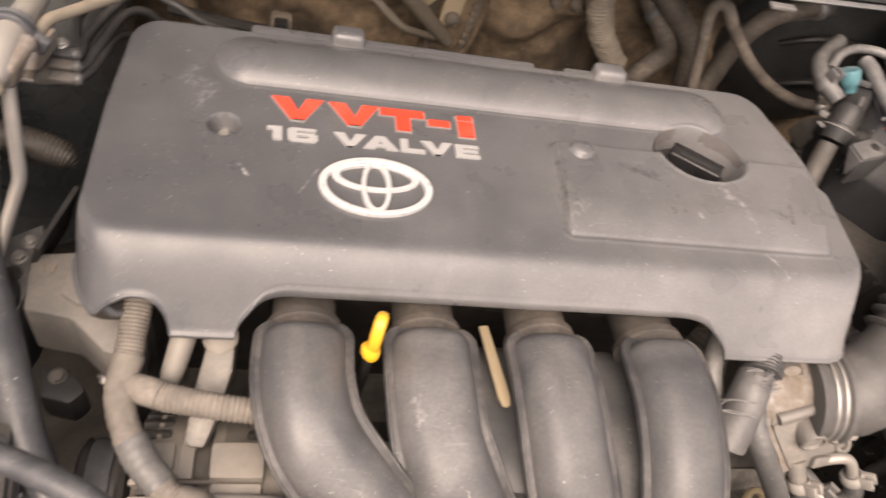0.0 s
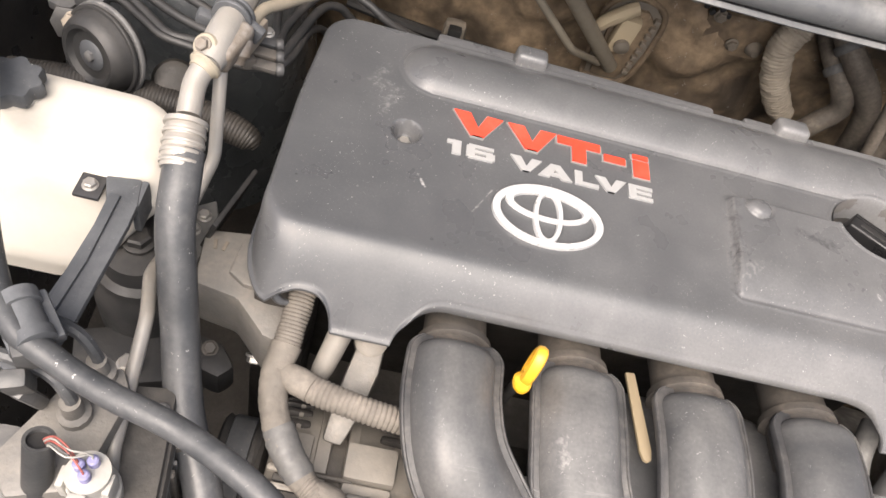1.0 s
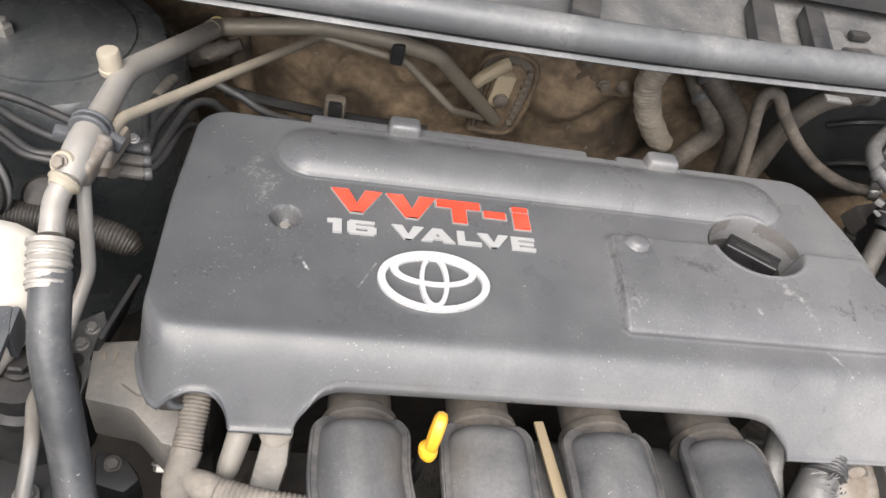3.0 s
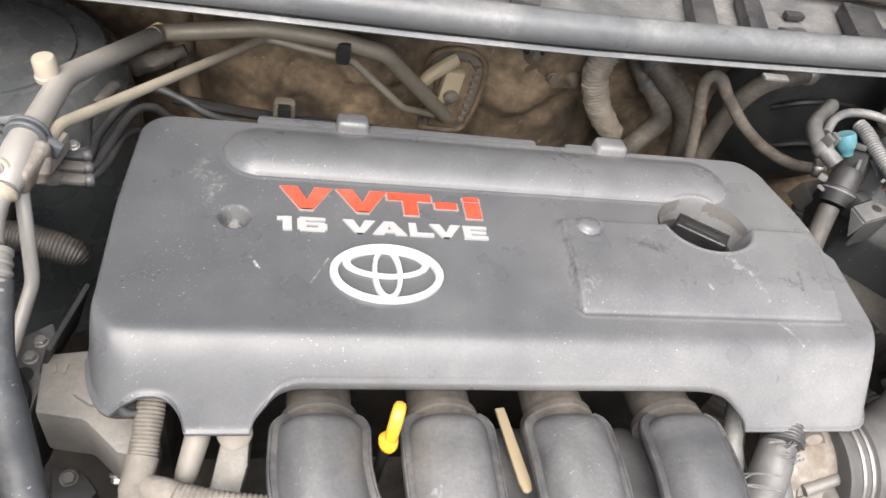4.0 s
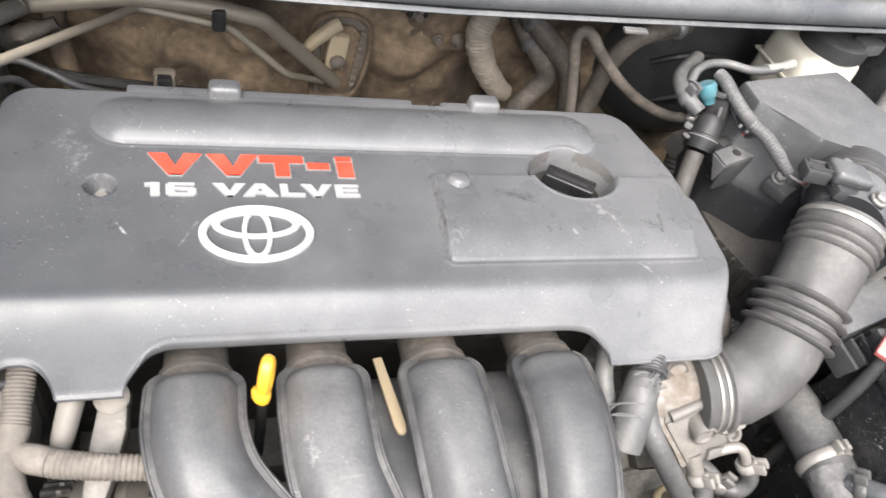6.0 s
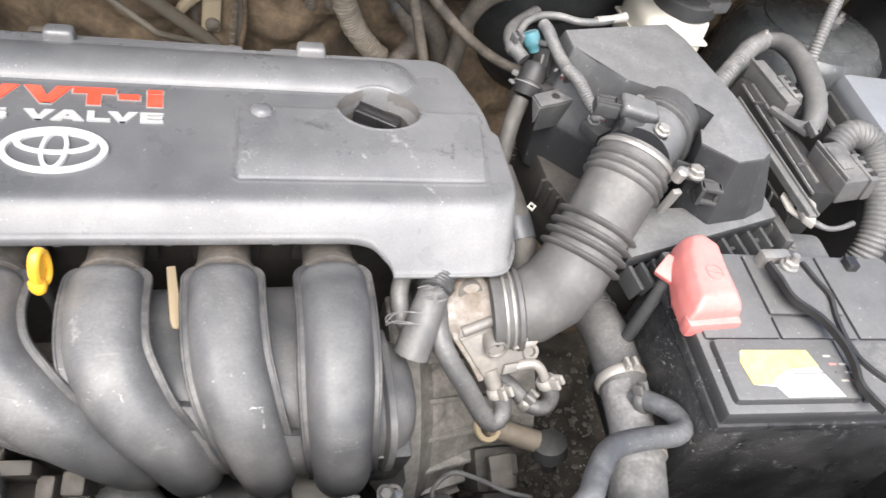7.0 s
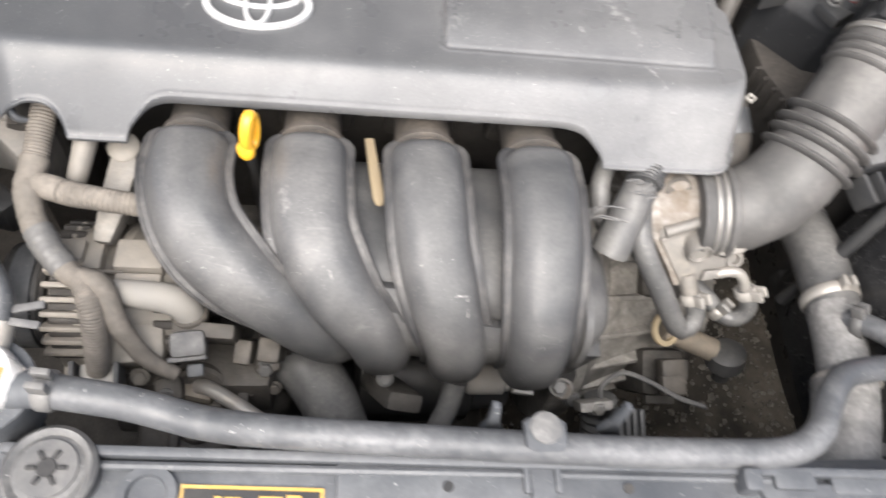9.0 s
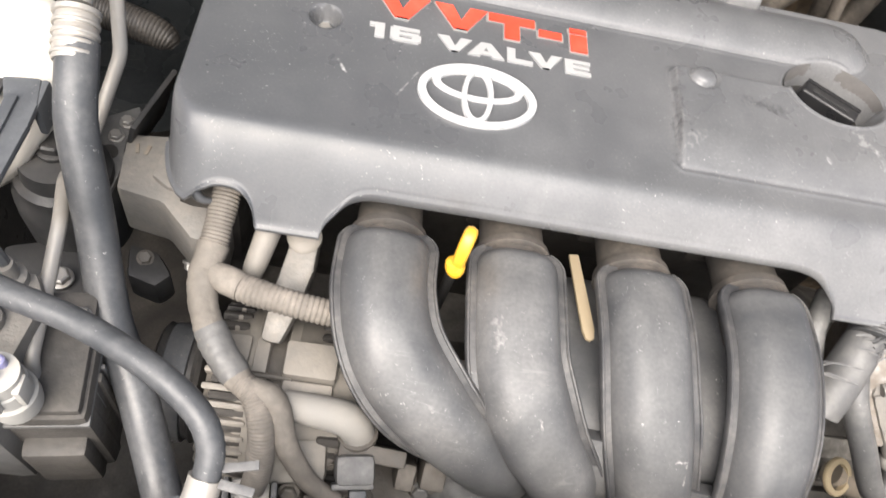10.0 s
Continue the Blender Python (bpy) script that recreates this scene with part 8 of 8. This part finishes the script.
part("foot_hole", lathe((0.7045, -0.0375, 0.8788), (0, 0, 1), [(0, 0.0042), (0.0008, 0.0042), (0.0008, 0.0)], 16), DARK, computer)
part("foot_tail", tube([(0.709, -0.047, 0.8775), (0.716, -0.055, 0.877), (0.729, -0.0625, 0.876), (0.746, -0.0615, 0.876), (0.764, -0.056, 0.877)], [0.0042, 0.0036, 0.0030, 0.0028, 0.0032], 10), SLEEVE, computer)
part("can", prism([(-0.036, -0.030), (0.030, -0.036), (0.034, 0.024), (-0.028, 0.030)], 0.70, 0.846, 0.008, pose(0.716, -0.066, 0, 0, 0, 0)), SEAL, computer, "grey dusty metal box")
for x, y in ((0.690, -0.078), (0.704, -0.062)):
    bolt(computer, (x, y, 0.846), (0, 0, 1), 0.0038, SLEEVE)
for k, (x, y) in enumerate(((0.756, 0.141), (0.768, 0.004))):
    plug = part("plug", rbox((x, y, 0.894), (0.020 + 0.014 * k, 0.086 - 0.024 * k, 0.032), 0.004, (0, -8, 4)), GREY, computer, "large grey plug")
    part("plug_window", rbox((x - 0.004, y + 0.004, 0.9102), (0.010 + 0.004 * k, 0.034, 0.0035), 0.001, (0, -8, 4)), SLEEVE, plug)
    part("plug_cheek", rbox((x + 0.012 + 0.006 * k, y - 0.012, 0.899), (0.012, 0.042, 0.030), 0.003, (0, -8, 4)), GREY, plug)
    part("plug_lip", rbox((x - 0.010 - 0.006 * k, y, 0.9095), (0.003, 0.084 - 0.024 * k, 0.006), 0.001, (0, -8, 4)), SLEEVE, plug, "pale edge")
    for i in range(3):
        part("plug_slot", rbox((x + 0.012 + 0.006 * k, y - 0.024 + 0.012 * i, 0.9145), (0.007, 0.006, 0.002), 0.0006, (0, -8, 4)), DARK, plug)
part("latch", prism([(-0.026, 0.034), (-0.020, 0.038), (-0.006, 0.012), (0.004, 0.006), (0.020, 0.014), (0.024, 0.006), (0.012, -0.010), (-0.004, -0.012), (-0.012, 0.004)], 0, 0.008, 0.002, pose(0.760, 0.070, 0.896, 0, -8, 0)), SLEEVE, computer, "dusty pale latch bracket")
part("latch_fork", rbox((0.756, 0.056, 0.909), (0.005, 0.018, 0.010), 0.0015, (20, -8, 10)), SLEEVE, computer)
harness = thing("main_harness", (0.79, 0.1, 0.80), "thick grey cable harness with corrugated sleeve", "wiring loom")
part("cuff", tube([(0.772, 0.070, 0.895), (0.785, 0.092, 0.905), (0.806, 0.140, 0.908), (0.820, 0.195, 0.908), (0.820, 0.235, 0.903), (0.806, 0.250, 0.897)], [0.011, 0.0130, 0.0138, 0.0136, 0.0125, 0.0095], 16, wobble=0.05), GREY, harness, "moulded grey cuff")
part("cuff_tie", ring_solid((0.806, 0.248, 0.898), (-0.8, 0.5, -0.3), 0.0128, 0.009, 0.005), WHITE, harness, "pale tie")
part("rear_sleeve", tube([(0.806, 0.250, 0.898), (0.780, 0.238, 0.890), (0.750, 0.212, 0.880), (0.722, 0.190, 0.865), (0.69, 0.175, 0.83)], 0.0118, 14, 0.0012, 0.0045, 0.08), SLEEVE, harness, "corrugated sleeve")
part("side_sleeve", tube([(0.780, 0.036, 0.900), (0.800, 0.046, 0.912), (0.825, 0.040, 0.908), (0.832, 0.014, 0.892), (0.825, -0.026, 0.868), (0.81, -0.06, 0.83), (0.79, -0.07, 0.77)], [0.014, 0.0145, 0.0145, 0.015, 0.015, 0.015, 0.015], 16, 0.0018, 0.0055), GREY, harness, "corrugated sleeve")
part("upright_sleeve", tube([(0.826, 0.165, 0.86), (0.827, 0.180, 0.90), (0.834, 0.200, 0.94), (0.857, 0.235, 0.98), (0.872, 0.26, 1.0)], 0.0068, 12, 0.001, 0.004), GREY, harness, "thin corrugated sleeve")
part("clip", rbox((0.845, 0.168, 0.878), (0.03, 0.02, 0.012), 0.003), GREY, harness)
fuse = thing("fuse_box", (0.92, 0.08, 0.72), "dark fuse box with a pale grey lid", "fuse box")
part("case", rbox((0.940, 0.075, 0.80), (0.15, 0.21, 0.15), 0.012, (0, 0, -6)), PLASTIC, fuse)
part("lid", rbox((0.945, 0.080, 0.885), (0.150, 0.21, 0.03), 0.012, (0, 0, -6), 0.95), FUSE_LID, fuse, "pale grey-blue lid")
part("edge_rail", tube([(0.838, 0.145, 0.876), (0.846, 0.06, 0.868), (0.858, -0.02, 0.86)], 0.004, 8), PLASTIC, fuse)

# ---- gearbox and low parts ----
gearbox = thing("gearbox", (0.38, -0.05, 0.35), "dirty ribbed alloy gearbox beside the engine", "gearbox")
part("bell", lathe((0.300, -0.02, 0.55), (1, 0, 0), [(0, 0.155), (0.02, 0.158), (0.05, 0.145), (0.11, 0.12), (0.17, 0.115), (0.175, 0.09), (0.18, 0.0)], 48), BELL, gearbox)
part("bell_flange", lathe((0.292, -0.02, 0.55), (1, 0, 0), [(0, 0.155), (0.001, 0.171), (0.004, 0.173), (0.030, 0.171), (0.036, 0.161), (0.060, 0.138)], 56), BELL, gearbox)
for k in range(9):
    a = radians(-120 + 16 * k)
    out = Vector((0, math.sin(a), math.cos(a)))
    rib = rbox((0, 0, 0), (0.13, 0.006, 0.022), 0.002)
    bmesh.ops.transform(rib, matrix=Matrix.Translation(Vector((0.385, -0.02, 0.55)) + out * 0.131) @ Matrix.Rotation(-a, 4, "X") @ Matrix.Rotation(radians(13), 4, "Y"), verts=rib.verts)
    part("rib", rib, BELL, gearbox)
part("top_boss", rbox((0.400, -0.085, 0.662), (0.05, 0.05, 0.03), 0.008, (20, 0, 0)), DARKENED, gearbox)
part("side_case", rbox((0.415, -0.150, 0.56), (0.05, 0.05, 0.09), 0.010, (25, 0, 0)), DARKENED, gearbox)
for i in range(3):
    part("fin", rbox((0.418, -0.170 - 0.006 * i, 0.612 - 0.020 * i), (0.034, 0.022, 0.009), 0.003, (25, 0, 0)), DARKENED, gearbox)
for x, y, z in ((0.300, -0.168, 0.62), (0.315, -0.19, 0.58), (0.355, -0.185, 0.545)):
    bolt(gearbox, (x, y, z), (0, -0.7, 0.7), 0.008, GREY)
part("mount_plate", prism([(-0.026, 0.034), (0.014, 0.040), (0.017, 0.004), (0.008, -0.014), (-0.006, -0.016), (-0.020, 0.006)], 0, 0.006, 0.002, pose(0.287, -0.190, 0.632, 42, 0, 4)), DARK, gearbox, "black steel plate")
bolt(gearbox, (0.289, -0.200, 0.634), (0, -0.67, 0.74), 0.0088, STAIN)
part("bellows", tube([(0.345, -0.19, 0.585), (0.35, -0.215, 0.56), (0.355, -0.235, 0.53)], [0.016, 0.018, 0.015], 16, 0.003, 0.009), RUBBER, gearbox, "rubber bellows")
part("selector_rod", tube([(0.33, -0.208, 0.626), (0.336, -0.192, 0.622), (0.355, -0.182, 0.631), (0.38, -0.192, 0.634), (0.406, -0.209, 0.636), (0.431, -0.22, 0.64)], 0.0026, 8), GREY, gearbox, "thin bent rod")
part("bracket", rbox((0.321, -0.214, 0.627), (0.034, 0.010, 0.022), 0.003, (30, 0, 6)), BELL, gearbox, "cast bracket")
bolt(gearbox, (0.323, -0.219, 0.633), (0, -0.7, 0.7), 0.006, STEEL)
for i in range(4):
    part("fin", rbox((0.338 + 0.0072 * i, -0.233, 0.624), (0.0054, 0.032, 0.05), 0.0024, (20, 0, 0)), PLASTIC, gearbox)
part("boss", rbox((0.406, -0.179, 0.636), (0.026, 0.020, 0.014), 0.004, (25, 0, 4)), CASTING, gearbox)
part("boss", rbox((0.406, -0.194, 0.63), (0.026, 0.020, 0.014), 0.004, (25, 0, 4)), CASTING, gearbox)
ringlet = thing("ring_eyelet", (0.39, -0.155, 0.64), "worn beige ring eyelet below the throttle hoses", "ring")
part("eyelet", ring_solid((0.392, -0.148, 0.664), (0.35, -0.45, 0.82), 0.0175, 0.0120, 0.005, 28), BRASS, ringlet)
sensor = thing("speed_sensor", (0.45, -0.17, 0.6), "dark rubber-booted sensor on the gearbox", "sensor")
part("arm", tube([(0.396, -0.142, 0.655), (0.430, -0.152, 0.645), (0.454, -0.160, 0.640)], 0.0125, 14), BROWN, sensor)
part("boot", lathe((0.464, -0.163, 0.650), (0.2, -0.3, -1), [(0, 0.012), (0.004, 0.019), (0.02, 0.02), (0.028, 0.014), (0.03, 0.010), (0.045, 0.009)], 20), PLASTIC, sensor)
starter = thing("starter_motor", (0.17, -0.2, 0.55), "dull alloy starter motor with pale connectors", "starter motor")
part("motor", lathe((0.09, -0.175, 0.60), (1, 0, 0), [(0, 0.03), (0.004, 0.04), (0.11, 0.04), (0.114, 0.034), (0.15, 0.03)], 28), DARK, starter)
part("solenoid", lathe((0.190, -0.196, 0.655), (1, 0.0, 0.05), [(0, 0.016), (0.003, 0.018), (0.034, 0.018), (0.036, 0.0155), (0.040, 0.0150), (0.041, 0.0)], 26), BOOT, starter, "pale solenoid can")
part("plug", rbox((0.240, -0.200, 0.668), (0.026, 0.012, 0.012), 0.003, (10, 4, -6)), WHITE, starter, "pale plug")
part("plug_tongue", rbox((0.242, -0.212, 0.660), (0.020, 0.008, 0.010), 0.002, (10, 4, -6)), WHITE, starter)
part("lever", rbox((0.120, -0.212, 0.655), (0.034, 0.018, 0.075), 0.006, (35, 20, 0)), DARKENED, starter)
bolt(starter, (0.112, -0.214, 0.692), (0, -0.5, 0.9), 0.006, GREY)
part("pipe", tube([(0.175, -0.215, 0.69), (0.168, -0.235, 0.668), (0.155, -0.255, 0.64), (0.145, -0.27, 0.60)], 0.010, 12), GREY, starter)
